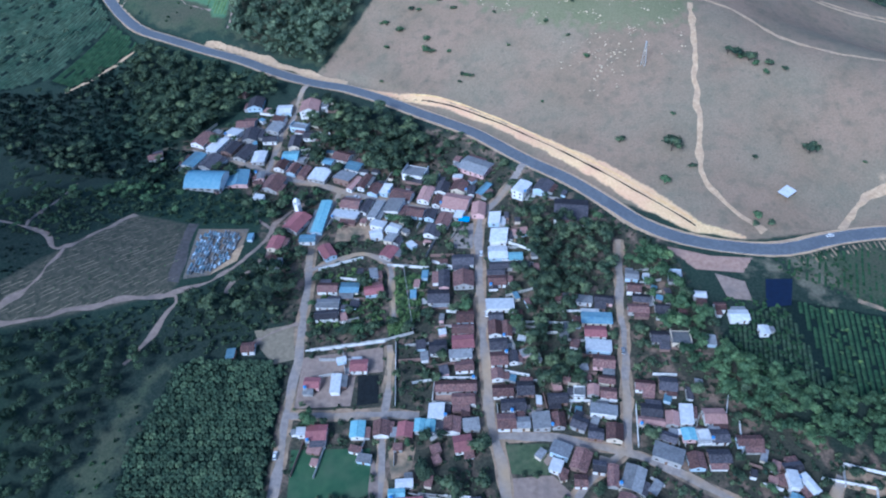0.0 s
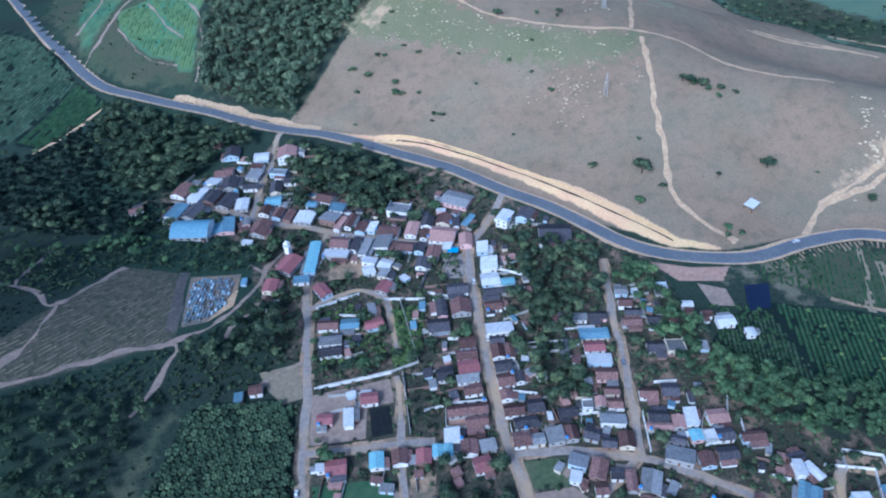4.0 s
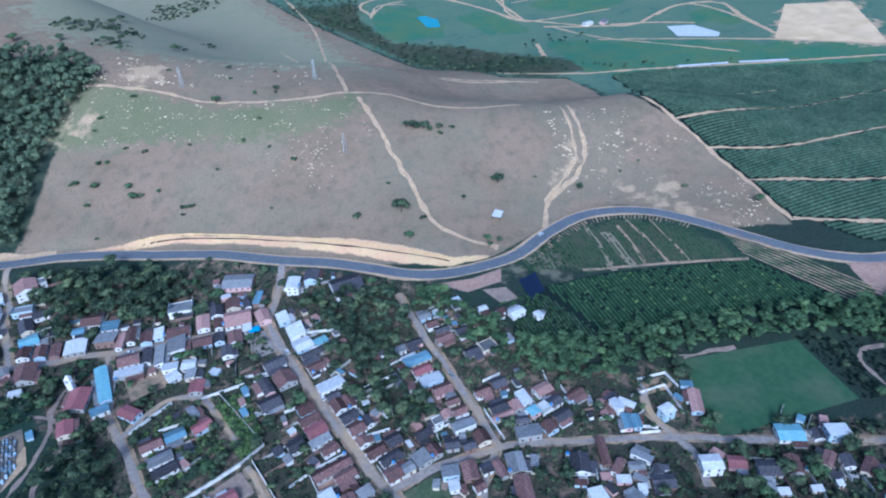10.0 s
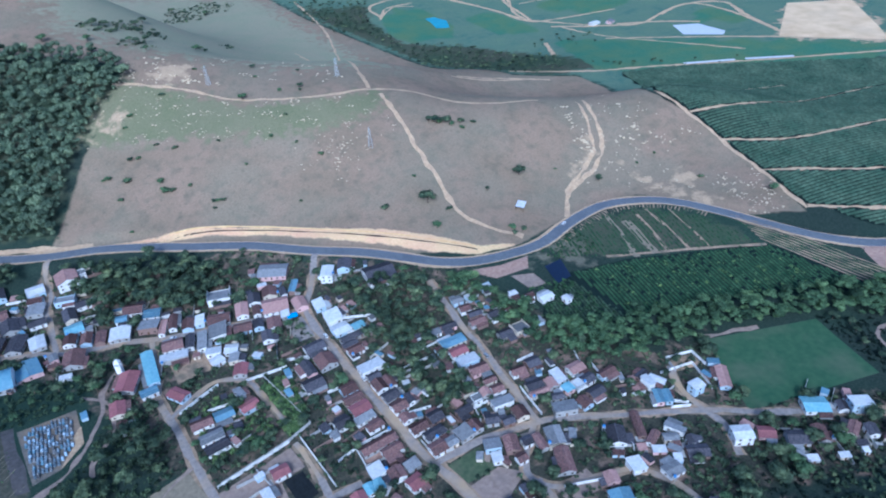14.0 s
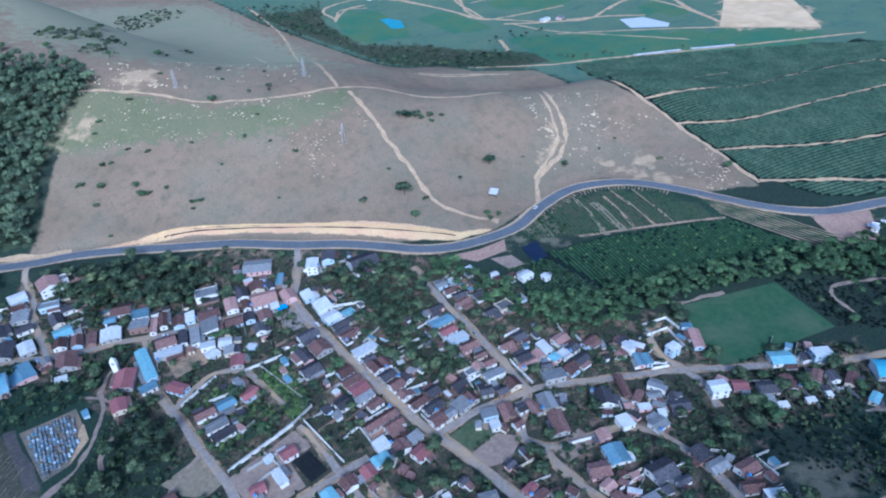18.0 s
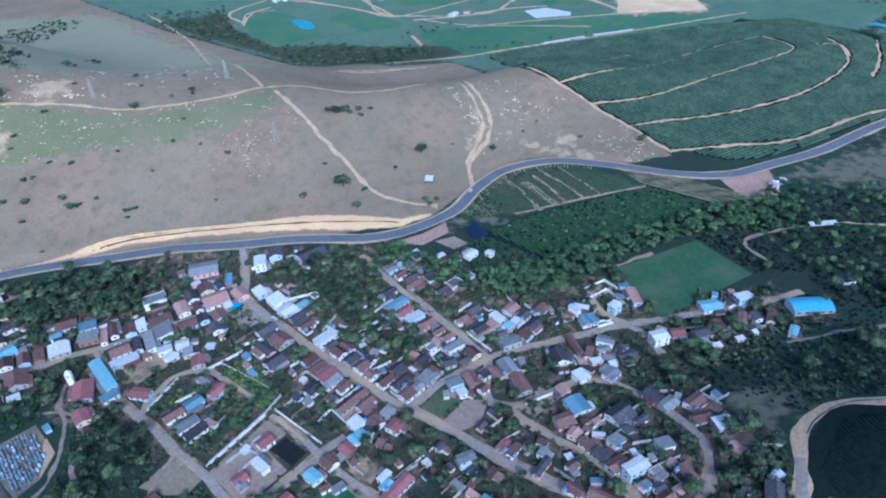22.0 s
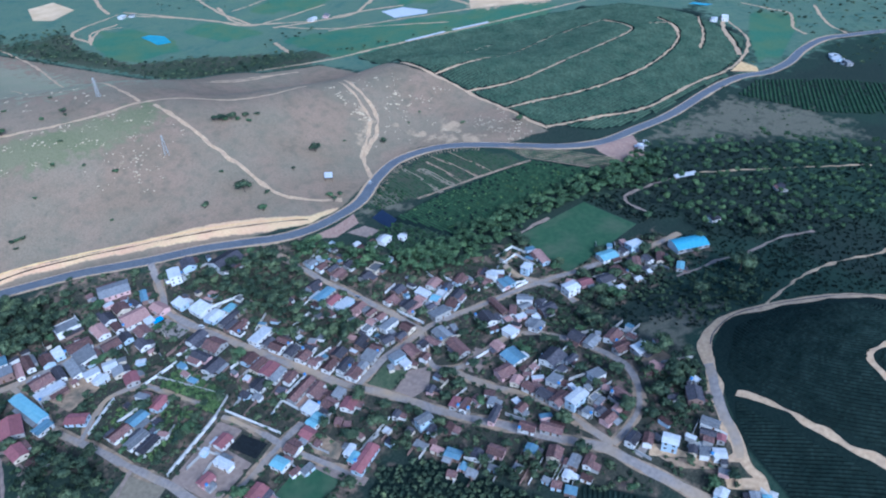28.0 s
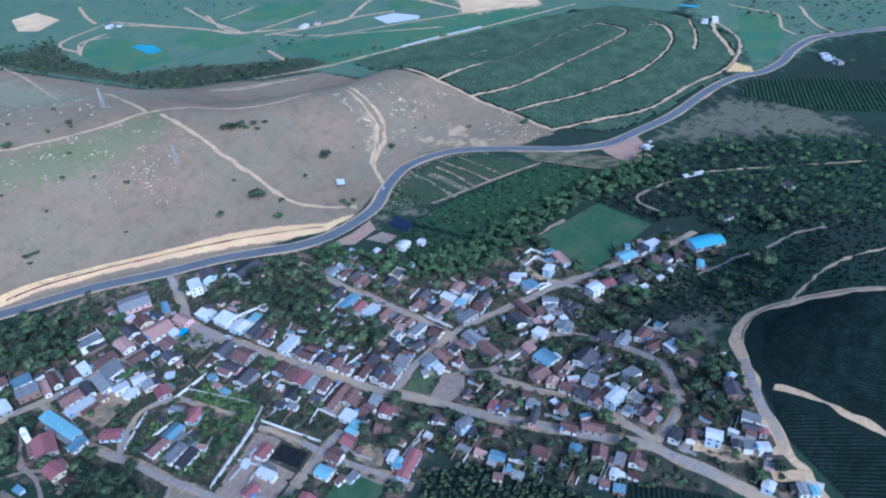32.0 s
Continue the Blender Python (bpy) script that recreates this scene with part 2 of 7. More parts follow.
HIGHWAY = [(-560, 1010), (-477, 873), (-404, 749), (-345, 645), (-309, 593), (-286, 561), (-263, 538), (-236, 524), (-204, 508), (-173, 495), (-142, 477), (-112, 462), (-83, 452), (-55, 436), (-27, 417), (-1, 400), (14, 388), (41, 359), (66, 335), (86, 310), (102, 291), (123, 278), (151, 271), (176, 270), (206, 278), (242, 281), (269, 269),
           (287, 250), (300, 222), (312, 190), (330, 155), (354, 131), (391, 114), (440, 92), (517, 70), (564, 50), (590, 25), (630, 8), (674, 0), (724, -19), (750, -46), (780, -83), (830, -150), (900, -260)]


def smooth(pts, step):
    """A soft curve through pts, sampled about every step metres."""
    p = [Vector(q).to_2d() for q in pts]
    p = [p[0] * 2 - p[1]] + p + [p[-1] * 2 - p[-2]]
    out = []
    for i in range(1, len(p) - 2):
        a, b, c, d = p[i - 1:i + 3]
        k = max(1, int((c - b).length / step))
        for j in range(k):
            u = j / k
            out.append(0.5 * ((2 * b) + (c - a) * u + (2 * a - 5 * b + 4 * c - d) * u * u + (3 * b - a - 3 * c + d) * u ** 3))
    out.append(p[-2])
    return np.array([(q.x, q.y) for q in out])


def hills(x, y):
    z = np.full(np.shape(x), -3.2)
    for a, cx, cy, sx, sy, th in HILLS:
        u = (x - cx) * math.cos(th) + (y - cy) * math.sin(th)
        v = -(x - cx) * math.sin(th) + (y - cy) * math.cos(th)
        z = z + a * np.exp(-0.5 * (u / sx) ** 2 - 0.5 * (v / sy) ** 2)
    return z


HW = smooth(HIGHWAY, 8)
HWZ = hills(HW[:, 0], HW[:, 1])
HWZ = np.convolve(np.pad(HWZ, 6, mode="edge"), np.ones(13) / 13, mode="valid")


def nearest(line, x, y):
    """Distance of each point from a line of points, and where along it, as an index with a fraction."""
    if np.size(x) <= 64:
        p, q = np.asarray(line, float)[:-1], np.diff(np.asarray(line, float), axis=0)
        gx, gy = np.ravel(x)[:, None] - p[:, 0], np.ravel(y)[:, None] - p[:, 1]
        s = np.clip((gx * q[:, 0] + gy * q[:, 1]) / ((q * q).sum(1) + 1e-9), 0, 1)
        r = np.hypot(gx - s * q[:, 0], gy - s * q[:, 1])
        row, i = np.arange(len(r)), r.argmin(1)
        return r[row, i].reshape(np.shape(x)), (i + s[row, i]).reshape(np.shape(x))
    best, where = np.full(np.shape(x), 1e9), np.zeros(np.shape(x))
    for i in range(len(line) - 1):
        (ax, ay), (bx, by) = line[i], line[i + 1]
        dx, dy = bx - ax, by - ay
        s = np.clip(((x - ax) * dx + (y - ay) * dy) / (dx * dx + dy * dy + 1e-9), 0, 1)
        r = np.hypot(x - ax - s * dx, y - ay - s * dy)
        where = np.where(r < best, i + s, where)
        best = np.minimum(best, r)
    return best, where


def ground(x, y):
    """Height of the ground: the hills, with a level bench for the highway."""
    x, y = np.asarray(x, float), np.asarray(y, float)
    z = hills(x, y)
    r, w = nearest(HW, x, y)
    zh = np.interp(w, np.arange(len(HWZ)), HWZ)
    k = np.clip((r - 6.5) / 10.0, 0, 1)
    k = k * k * (3 - 2 * k)
    return zh + (z - zh) * k


def gz(x, y):
    return float(ground(np.array([x]), np.array([y]))[0])


# ---- building helpers ----
def mesh_of(name, verts, faces, mats, index=None, flat=True):
    me = bpy.data.meshes.new(name)
    me.from_pydata([tuple(v) for v in verts], [], [tuple(f) for f in faces])
    for m in mats if isinstance(mats, (list, tuple)) else [mats]:
        me.materials.append(m)
    if index is not None:
        me.polygons.foreach_set("material_index", np.asarray(index, np.int32))
    if not flat:
        me.polygons.foreach_set("use_smooth", np.ones(len(faces), bool))
    me.update()
    return me


def fast_mesh(name, v, tris, mats, smooth_faces=False):
    """A mesh from arrays of places and of corner indices, all faces with the same count of corners."""
    v, tris = np.asarray(v, np.float32), np.asarray(tris, np.int32)
    me = bpy.data.meshes.new(name)
    k = tris.shape[1]
    me.vertices.add(len(v))
    me.vertices.foreach_set("co", v.ravel())
    me.loops.add(tris.size)
    me.loops.foreach_set("vertex_index", tris.ravel())
    me.polygons.add(len(tris))
    me.polygons.foreach_set("loop_start", np.arange(0, tris.size, k, dtype=np.int32))
    if smooth_faces:
        me.polygons.foreach_set("use_smooth", np.ones(len(tris), bool))
    me.materials.append(mats)
    me.update(calc_edges=True)
    return me


def thing(name, x, y, z, turn, label, category, group="", kind=""):
    ob = new(name)
    ob.empty_display_size = 0.5
    ob.matrix_world = pose(x, y, z, 0, 0, turn)
    return tagged(ob, label, category, group, kind)


def under(name, me, parent, m=None, label=""):
    ob = new(name, me)
    ob.parent = parent
    if m is not None:
        ob.matrix_basis = m
    return tagged(ob, label)


def box(x0, y0, z0, x1, y1, z1):
    v = [(x0, y0, z0), (x1, y0, z0), (x1, y1, z0), (x0, y1, z0), (x0, y0, z1), (x1, y0, z1), (x1, y1, z1), (x0, y1, z1)]
    f = [(3, 2, 1, 0), (4, 5, 6, 7), (0, 1, 5, 4), (1, 2, 6, 5), (2, 3, 7, 6), (3, 0, 4, 7)]
    return v, f


def joined(pieces):
    v, f = [], []
    for pv, pf in pieces:
        k = len(v)
        v += list(pv)
        f += [tuple(i + k for i in q) for q in pf]
    return v, f


def inside(poly, x, y):
    """Signed distance to a polygon's edge: plus inside, minus outside."""
    p = np.array(poly, float)
    r, _ = nearest(np.vstack([p, p[:1]]), x, y)
    hit = np.zeros(np.shape(x), bool)
    for (ax, ay), (bx, by) in zip(p, np.roll(p, -1, 0)):
        if ay != by:
            hit ^= ((ay > y) != (by > y)) & (x < (bx - ax) * (y - ay) / (by - ay) + ax)
    return np.where(hit, r, -r)


def ribbon(name, pts, width, m, lift=0.14, step=3.0, cols=3, off=0.0, ragged=0.0, label="", category="road", kind="structure", solid=False):
    """A strip of road laid on the ground along a line."""
    c = np.array(pts, float) if solid else smooth(pts, step)
    d = np.gradient(c, axis=0)
    d /= np.hypot(d[:, 0], d[:, 1])[:, None] + 1e-9
    nrm = np.stack([-d[:, 1], d[:, 0]], 1)
    rng = np.random.default_rng(len(c) + int(width * 10))
    vs = []
    for k in range(cols + 1):
        s = (k / cols - 0.5) * width
        wob = np.convolve(rng.random(len(c) + 4) - 0.5, [0.3, 0.5, 0.6, 0.5, 0.3], mode='valid') * ragged if k in (0, cols) else 0
        q = c + nrm * (off + s + wob)[:, None] if np.ndim(off + s + wob) else c + nrm * (off + s)
        edge = 0.12 if k in (0, cols) else 0.0
        vs.append(np.column_stack([q, ground(q[:, 0], q[:, 1]) + lift - edge]))
    v = np.stack(vs, 1).reshape(-1, 3)
    n = cols + 1
    i, j = np.meshgrid(np.arange(len(c) - 1), np.arange(cols), indexing="ij")
    a = (i * n + j).ravel()
    f = np.column_stack([a, a + 1, a + n + 1, a + n])[:, ::-1]
    return tagged(new(name, fast_mesh(name, v, f, m)), label, category, kind=kind)


def patch(name, poly, m, lift=0.1, cell=2.0, label="", category="ground", kind="structure", level=None):
    """A piece of ground cover with its own material, laid on the ground within a polygon."""
    p = np.array(poly, float)
    c = p.mean(0)
    ring = []
    for k in range(len(p)):
        a, b = p[k], p[(k + 1) % len(p)]
        kk = max(1, int(np.hypot(*(b - a)) / cell))
        ring += [a + (b - a) * s / kk for s in range(kk)]
    ring = np.array(ring)
    layers = max(2, int(np.hypot(*(ring - c).T).max() / cell / 1.5))
    v = []
    for L in range(layers):
        q = c + (ring - c) * (1 - L / layers)
        z = (ground(q[:, 0], q[:, 1]) if level is None else np.full(len(q), level)) + lift - (0.1 if L == 0 else 0)
        v.append(np.column_stack([q, z]))
    v = np.vstack(v + [[[c[0], c[1], (gz(*c) if level is None else level) + lift]]])
    n, f = len(ring), []
    for L in range(layers - 1):
        f += [(L * n + k, L * n + (k + 1) % n, (L + 1) * n + (k + 1) % n, (L + 1) * n + k) for k in range(n)]
    f += [((layers - 1) * n + k, (layers - 1) * n + (k + 1) % n, len(v) - 1) for k in range(n)]
    area = sum(p[k][0] * p[(k + 1) % len(p)][1] - p[(k + 1) % len(p)][0] * p[k][1] for k in range(len(p)))
    if area < 0:
        f = [q[::-1] for q in f]
    return tagged(new(name, mesh_of(name, v, f, m, flat=False)), label, category, kind=kind)


# ---- land cover ----
PASTURE = [(-110, 470), (-55, 441), (0, 405), (43, 363), (86, 316), (128, 285), (155, 277), (206, 284), (242, 287), (276, 274), (295, 245), (312, 205), (345, 181), (358, 209), (369, 238), (379, 284), (382, 317), (378, 341), (384, 371), (440, 470), (440, 512), (372, 545), (345, 640), (335, 728), (318, 860), (305, 960), (300, 1500), (-250, 1500), (-170, 900), (-117, 671), (-1, 614), (-46, 561), (-67, 539), (-89, 504)]
GREEN_STRIP = [(-70, 552), (-2, 520), (58, 471), (119, 449), (160, 446), (165, 478), (130, 484), (97, 499), (61, 523), (34, 558), (3, 590), (-31, 592)]
GREEN_TOP = [(-40, 690), (20, 640), (90, 600), (136, 550), (219, 542), (290, 720), (290, 1100), (60, 1300), (-60, 900)]
COFFEE = [(378, 341), (382, 317), (379, 284), (369, 238), (358, 209), (352, 184), (400, 149), (444, 119), (526, 91), (571, 71), (632, 59), (698, 66), (757, 139), (790, 245), (736, 316), (663, 382), (573, 464), (492, 498), (472, 446), (386, 361)]
COFFEE_FOOT = [(364, 178), (400, 147), (444, 116), (526, 89), (571, 68), (562, 60), (517, 81), (440, 104), (391, 126), (370, 145), (362, 166)]
FIELD_NW = [(-388, 745), (-311, 608), (-288, 571), (-245, 537), (-185, 522), (-182, 591), (-197, 627), (-250, 780), (-330, 1000), (-445, 988)]
STREAM_BELT = [(310, 1000), (328, 860), (346, 728), (360, 620), (376, 560), (410, 528), (484, 516), (500, 560), (470, 640), (430, 720), (372, 771), (380, 887), (425, 966)]
FOREST_FLOOR = [(-180, 516), (-181, 592), (-126, 660), (-49, 633), (-5, 597), (-69, 545), (-104, 477)]
FIELD_W = [(-292, 552), (-257, 518), (-302, 474), (-329, 486)]
FIELD_FAR_W = [(-435, 612), (-470, 660), (-440, 740), (-316, 600), (-294, 555), (-331, 488), (-372, 476)]
FURROWS = [(-208, 257), (-188, 298), (-159, 295), (-151, 253), (-153, 242), (-217, 205), (-231, 216)]
HILL_COFFEE = [(160, -92), (128, -27), (113, -13), (82, -14), (70, -22), (59, -50), (52, -88), (90, -140), (150, -130)]
HILL_COFFEE_LOW = [(64, -19), (56, -36), (50, -58), (42, -84), (36, -100), (17, -59), (42, -28)]
HILL_FOOT = [(240, -150), (182, -92), (147, -48), (131, -22), (118, -6), (90, -6), (66, -16), (46, -26), (20, -58), (36, -110), (90, -180), (200, -210)]
SLOPE = [(113, 2), (147, 54), (194, 19), (218, 5), (164, -30), (133, -18), (125, -4)]
VEG = [(138, 226), (162, 235), (207, 221), (293, 174), (312, 104), (265, 133), (220, 156), (168, 176), (136, 193), (122, 211)]
VEG_EAST = [(166, 234), (207, 221), (292, 174), (310, 106), (292, 122), (229, 153), (194, 169), (166, 179)]
GARDEN = [(166, 264), (176, 264), (206, 271), (226, 273), (261, 264), (288, 227), (289, 177), (207, 225), (190, 236), (172, 250)]
TERRACE = [(297, 215), (323, 156), (332, 107), (315, 108), (294, 174)]
PLANTATION = [(-151, 156), (-139, 203), (-97, 205), (-88, 201), (-88, 167), (-87, 110), (-150, 110)]
ORCHARD = [(-46, 117), (-29, 120), (-14, 100), (-14, 59), (-17, 30), (-60, 40)]
LOT_EAST = [(-1, 30), (6, -10), (-30, -40), (-60, 10), (-21, 28)]
VALLEY_GREEN = [(531, 656), (789, 351), (727, 318), (474, 514)]
PALE_FIELD = [(852, 523), (920, 469), (837, 389), (792, 350), (723, 449)]
CUT = [(-90, 458), (-57, 440), (-16, 424), (22, 398), (54, 365), (83, 331), (105, 302), (128, 284), (158, 277), (155, 282), (136, 289), (115, 313), (89, 343), (56, 377), (24, 404), (-15, 430), (-49, 444)]
VALLEY = [(386, 361), (445, 468), (440, 516), (376, 548), (350, 640), (340, 728), (322, 860), (310, 960), (295, 1500), (2500, 1500), (2500, 150), (768, 151), (756, 206), (706, 244), (587, 358), (487, 449)]
DRY_SLOPE = [(362, 108), (459, 74), (505, 56), (503, -20), (489, -55), (455, -75), (420, 0), (385, 80)]
EAST_ROWS = [(512, 45), (562, 33), (590, -35), (600, -108), (515, -100), (494, -27)]
BRIGHT_NW = [(-268, 630), (-237, 630), (-215, 634), (-202, 643), (-180, 613), (-188, 592), (-189, 562), (-190, 538), (-202, 541), (-206, 552), (-229, 563), (-246, 582), (-262, 606)]
GREEN_NW = [(-374, 859), (-376, 947), (-334, 913), (-274, 834), (-275, 743), (-265, 652), (-289, 590), (-302, 600)]
GARDEN_Z = [(-38, 262), (-21, 262), (-25, 232), (-34, 219), (-40, 219)]
GRASS_W = [(-144, 204), (-148, 185), (-152, 154), (-154, 120), (-172, 126), (-168, 154), (-159, 184)]
SCRUB_SLOPE = [(-250, 262), (-212, 262), (-188, 300), (-150, 296), (-122, 300), (-112, 318), (-138, 332), (-140, 356), (-172, 368), (-200, 372), (-222, 326), (-262, 330)]
EROSION = [[(-61, 555), (-43, 567), (-22, 569), (-31, 556), (-53, 552)], [(4, 601), (34, 611), (50, 601), (38, 580), (10, 584)], [(317, 286), (335, 265), (312, 249), (302, 264)], [(238, 319), (256, 326), (278, 334), (286, 352), (293, 346), (279, 327), (251, 317)], [(291, 313), (305, 267), (320, 223), (300, 232), (287, 273)]]
# Far east slopes borrow the valley tone, with its haze in the colour.
EAST = [(530, 52), (600, 12), (740, -44), (860, -215), (960, -420), (2500, -600), (2500, 160), (762, 148), (700, 62)]
MEADOWS = [[(828, 78), (820, 20), (757, 14), (643, 18), (618, 39), (704, 62)], [(398, 883), (441, 915), (472, 890), (470, 800), (440, 755), (382, 768), (370, 808)], [(494, 803), (537, 823), (555, 735), (540, 691), (492, 722)], [(600, 790), (700, 780), (720, 690), (640, 690)], [(730, 600), (790, 575), (765, 500), (705, 560)]]
TOWN = [(-199, 393), (-120, 440), (-60, 402), (0, 395), (43, 341), (111, 271), (122, 217), (151, 151), (186, 141), (165, 100), (230, 55), (220, 15), (117, 59), (93, 25), (60, -15), (17, -40), (-1, 20), (-15, 120), (-90, 130), (-95, 230), (-120, 321)]


def axis(lo, core0, core1, hi, fine):
    """Grid lines: fine in the core, wider and wider outside it."""
    c = list(np.arange(core0, core1 + 0.1, fine))
    s, q = fine, core1
    while q < hi:
        s *= 1.12
        q += min(s, 120)
        c.append(q)
    s, q = fine, core0
    while q > lo:
        s *= 1.12
        q -= min(s, 120)
        c.insert(0, q)
    return np.array(c)


def build_ground():
    gx, gy = axis(-3200, -260, 420, 3600, 2.2), axis(-2800, -95, 620, 4200, 2.2)
    X, Y = np.meshgrid(gx, gy, indexing="ij")
    x, y = X.ravel(), Y.ravel()
    n2 = len(gy)
    i, j = np.meshgrid(np.arange(len(gx) - 1), np.arange(n2 - 1), indexing="ij")
    a = (i * n2 + j).ravel()
    me = fast_mesh("ground", np.column_stack([x, y, ground(x, y)]), np.column_stack([a, a + n2, a + n2 + 1, a + 1]), ground_material(), True)

    def cover(polys, soft=5.0):
        k = np.zeros(len(x))
        for p in polys:
            k = np.maximum(k, np.clip(0.5 + inside(p, x, y) / (2 * soft), 0, 1))
        return k
    layers = {
        "dry": cover([PASTURE], 4), "green_pasture": 0.85 * cover([GREEN_STRIP], 13), "hilltop": np.maximum(0.9 * cover([GREEN_TOP], 40), 0.62 * cover([[(-196, 664), (-165, 640), (-129, 664), (-106, 680), (-130, 800), (-200, 900), (-320, 960), (-274, 834), (-270, 743), (-258, 664)]], 12)),
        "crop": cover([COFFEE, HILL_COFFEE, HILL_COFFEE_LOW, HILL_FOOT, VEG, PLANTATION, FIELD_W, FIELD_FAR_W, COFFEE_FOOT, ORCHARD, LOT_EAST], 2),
        "meadow": np.maximum(cover([BRIGHT_NW, VALLEY_GREEN] + MEADOWS, 4), 0.6 * cover([GREEN_NW], 5)), "valley": np.maximum(cover([VALLEY], 15), 0.75 * cover([EAST], 30)), "yard": cover([TOWN], 12), "cut": cover([CUT], 1.5),
        "pale": np.maximum(cover([PALE_FIELD], 6), 0.75 * cover(EROSION, 11)),
        "fallow": cover([FURROWS], 3), "hillside": np.maximum(0.75 * cover([DRY_SLOPE], 25), 0.62 * cover([[(114, 39), (126, 30), (150, 20), (140, -8), (124, 0), (95, 2), (84, 2), (82, 28), (100, 34)], [(140, 262), (197, 266), (196, 233), (176, 228), (168, 250), (150, 246)]], 9)), "grass": np.maximum(np.maximum(0.8 * cover([GRASS_W, FIELD_NW, FOREST_FLOOR, GARDEN], 9), 0.9 * cover([STREAM_BELT], 12)), cover([GARDEN_Z], 2)),
    }
    for name, k in layers.items():
        me.attributes.new(name, "FLOAT", "POINT").data.foreach_set("value", k.astype(np.float32))
    tagged(new("ground", me), "rolling ground of dry pasture, scrub, bare soil and fields", "ground", kind="structure")


def ground_material():
    m = bpy.data.materials.new("ground_cover")
    m.use_nodes = True
    nt = m.node_tree
    nt.nodes.clear()
    n = nt.nodes.new
    out, bsdf = n("ShaderNodeOutputMaterial"), n("ShaderNodeBsdfPrincipled")
    nt.links.new(bsdf.outputs[0], out.inputs[0])
    bsdf.inputs["Roughness"].default_value, bsdf.inputs["Specular IOR Level"].default_value = 0.95, 0.03
    geo = n("ShaderNodeNewGeometry")

    def noise_node(scale, detail=5):
        k = n("ShaderNodeTexNoise")
        k.inputs["Scale"].default_value, k.inputs["Detail"].default_value = scale, detail
        nt.links.new(geo.outputs["Position"], k.inputs["Vector"])
        return k.outputs[0]

    def blend(fac, a, b):
        k = n("ShaderNodeMix")
        k.data_type = "RGBA"
        for s, v in ((0, fac), (6, a), (7, b)):
            if isinstance(v, tuple):
                k.inputs[s].default_value = (*v, 1)
            else:
                nt.links.new(v, k.inputs[s])
        return k.outputs[2]

    def span(v, a, b, c=0.0, d=1.0):
        k = n("ShaderNodeMapRange")
        for s, q in zip((1, 2, 3, 4), (a, b, c, d)):
            k.inputs[s].default_value = q
        nt.links.new(v, k.inputs[0])
        return k.outputs[0]

    def layer(name, wobble):
        at = n("ShaderNodeAttribute")
        at.attribute_name = name
        ad = n("ShaderNodeMath")
        ad.operation = "ADD"
        nt.links.new(at.outputs["Fac"], ad.inputs[0])
        nt.links.new(span(mid, 0.3, 0.7, -wobble, wobble), ad.inputs[1])
        return span(ad.outputs[0], 0.35, 0.65)

    fine, mid, broad, huge = noise_node(0.9), noise_node(0.12), noise_node(0.03), noise_node(0.008)
    patchy, trail = noise_node(0.35, 3), noise_node(0.018, 2)
    f, b = span(fine, 0.3, 0.7), span(broad, 0.35, 0.65)
    scrub = blend(f, (0.020, 0.032, 0.026), (0.046, 0.058, 0.044))
    scrub = blend(span(huge, 0.45, 0.6), scrub, blend(f, (0.026, 0.046, 0.034), (0.046, 0.070, 0.046)))
    dry = blend(b, blend(f, (0.246, 0.174, 0.118), (0.318, 0.230, 0.158)), blend(f, (0.200, 0.150, 0.100), (0.264, 0.198, 0.132)))
    dry = blend(span(mid, 0.50, 0.72, 0, 0.5), dry, (0.135, 0.125, 0.088))
    dry = blend(span(trail, 0.42, 0.62, 0.0, 0.45), dry, blend(f, (0.20, 0.178, 0.122), (0.275, 0.243, 0.168)))
    dry = blend(span(patchy, 0.58, 0.70, 0, 0.32), dry, (0.095, 0.10, 0.07))
    gp = blend(b, blend(f, (0.142, 0.148, 0.076), (0.208, 0.204, 0.112)), blend(f, (0.172, 0.164, 0.092), (0.246, 0.224, 0.132)))
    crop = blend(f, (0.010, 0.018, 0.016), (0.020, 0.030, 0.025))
    meadow = blend(b, blend(f, (0.058, 0.142, 0.086), (0.096, 0.195, 0.116)), blend(f, (0.092, 0.150, 0.074), (0.134, 0.198, 0.102)))
    yard = blend(span(mid, 0.51, 0.68), blend(f, (0.034, 0.039, 0.030), (0.085, 0.080, 0.058)), blend(f, (0.160, 0.112, 0.085), (0.280, 0.200, 0.148)))
    cut = blend(b, blend(f, (0.60, 0.40, 0.19), (0.78, 0.57, 0.31)), blend(f, (0.58, 0.33, 0.19), (0.68, 0.42, 0.26)))
    pale = blend(f, (0.38, 0.270, 0.165), (0.52, 0.385, 0.245))
    fallow = blend(span(patchy, 0.42, 0.62), blend(f, (0.082, 0.078, 0.058), (0.128, 0.118, 0.086)), blend(f, (0.052, 0.056, 0.041), (0.090, 0.088, 0.064)))
    grass = blend(b, blend(f, (0.042, 0.066, 0.038), (0.078, 0.102, 0.058)), blend(f, (0.062, 0.066, 0.044), (0.105, 0.104, 0.070)))
    c = blend(layer("yard", 0.3), scrub, yard)
    # Valley greens run pale and teal, with far haze put into the colour.
    c = blend(layer("valley", 0.2), c, blend(span(mid, 0.38, 0.62), blend(b, blend(f, (0.072, 0.132, 0.098), (0.112, 0.178, 0.128)), blend(f, (0.120, 0.172, 0.104), (0.168, 0.222, 0.138))), blend(f, (0.098, 0.150, 0.100), (0.160, 0.208, 0.142))))
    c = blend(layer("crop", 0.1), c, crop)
    c = blend(layer("dry", 0.15), c, dry)
    c = blend(layer("fallow", 0.1), c, fallow)
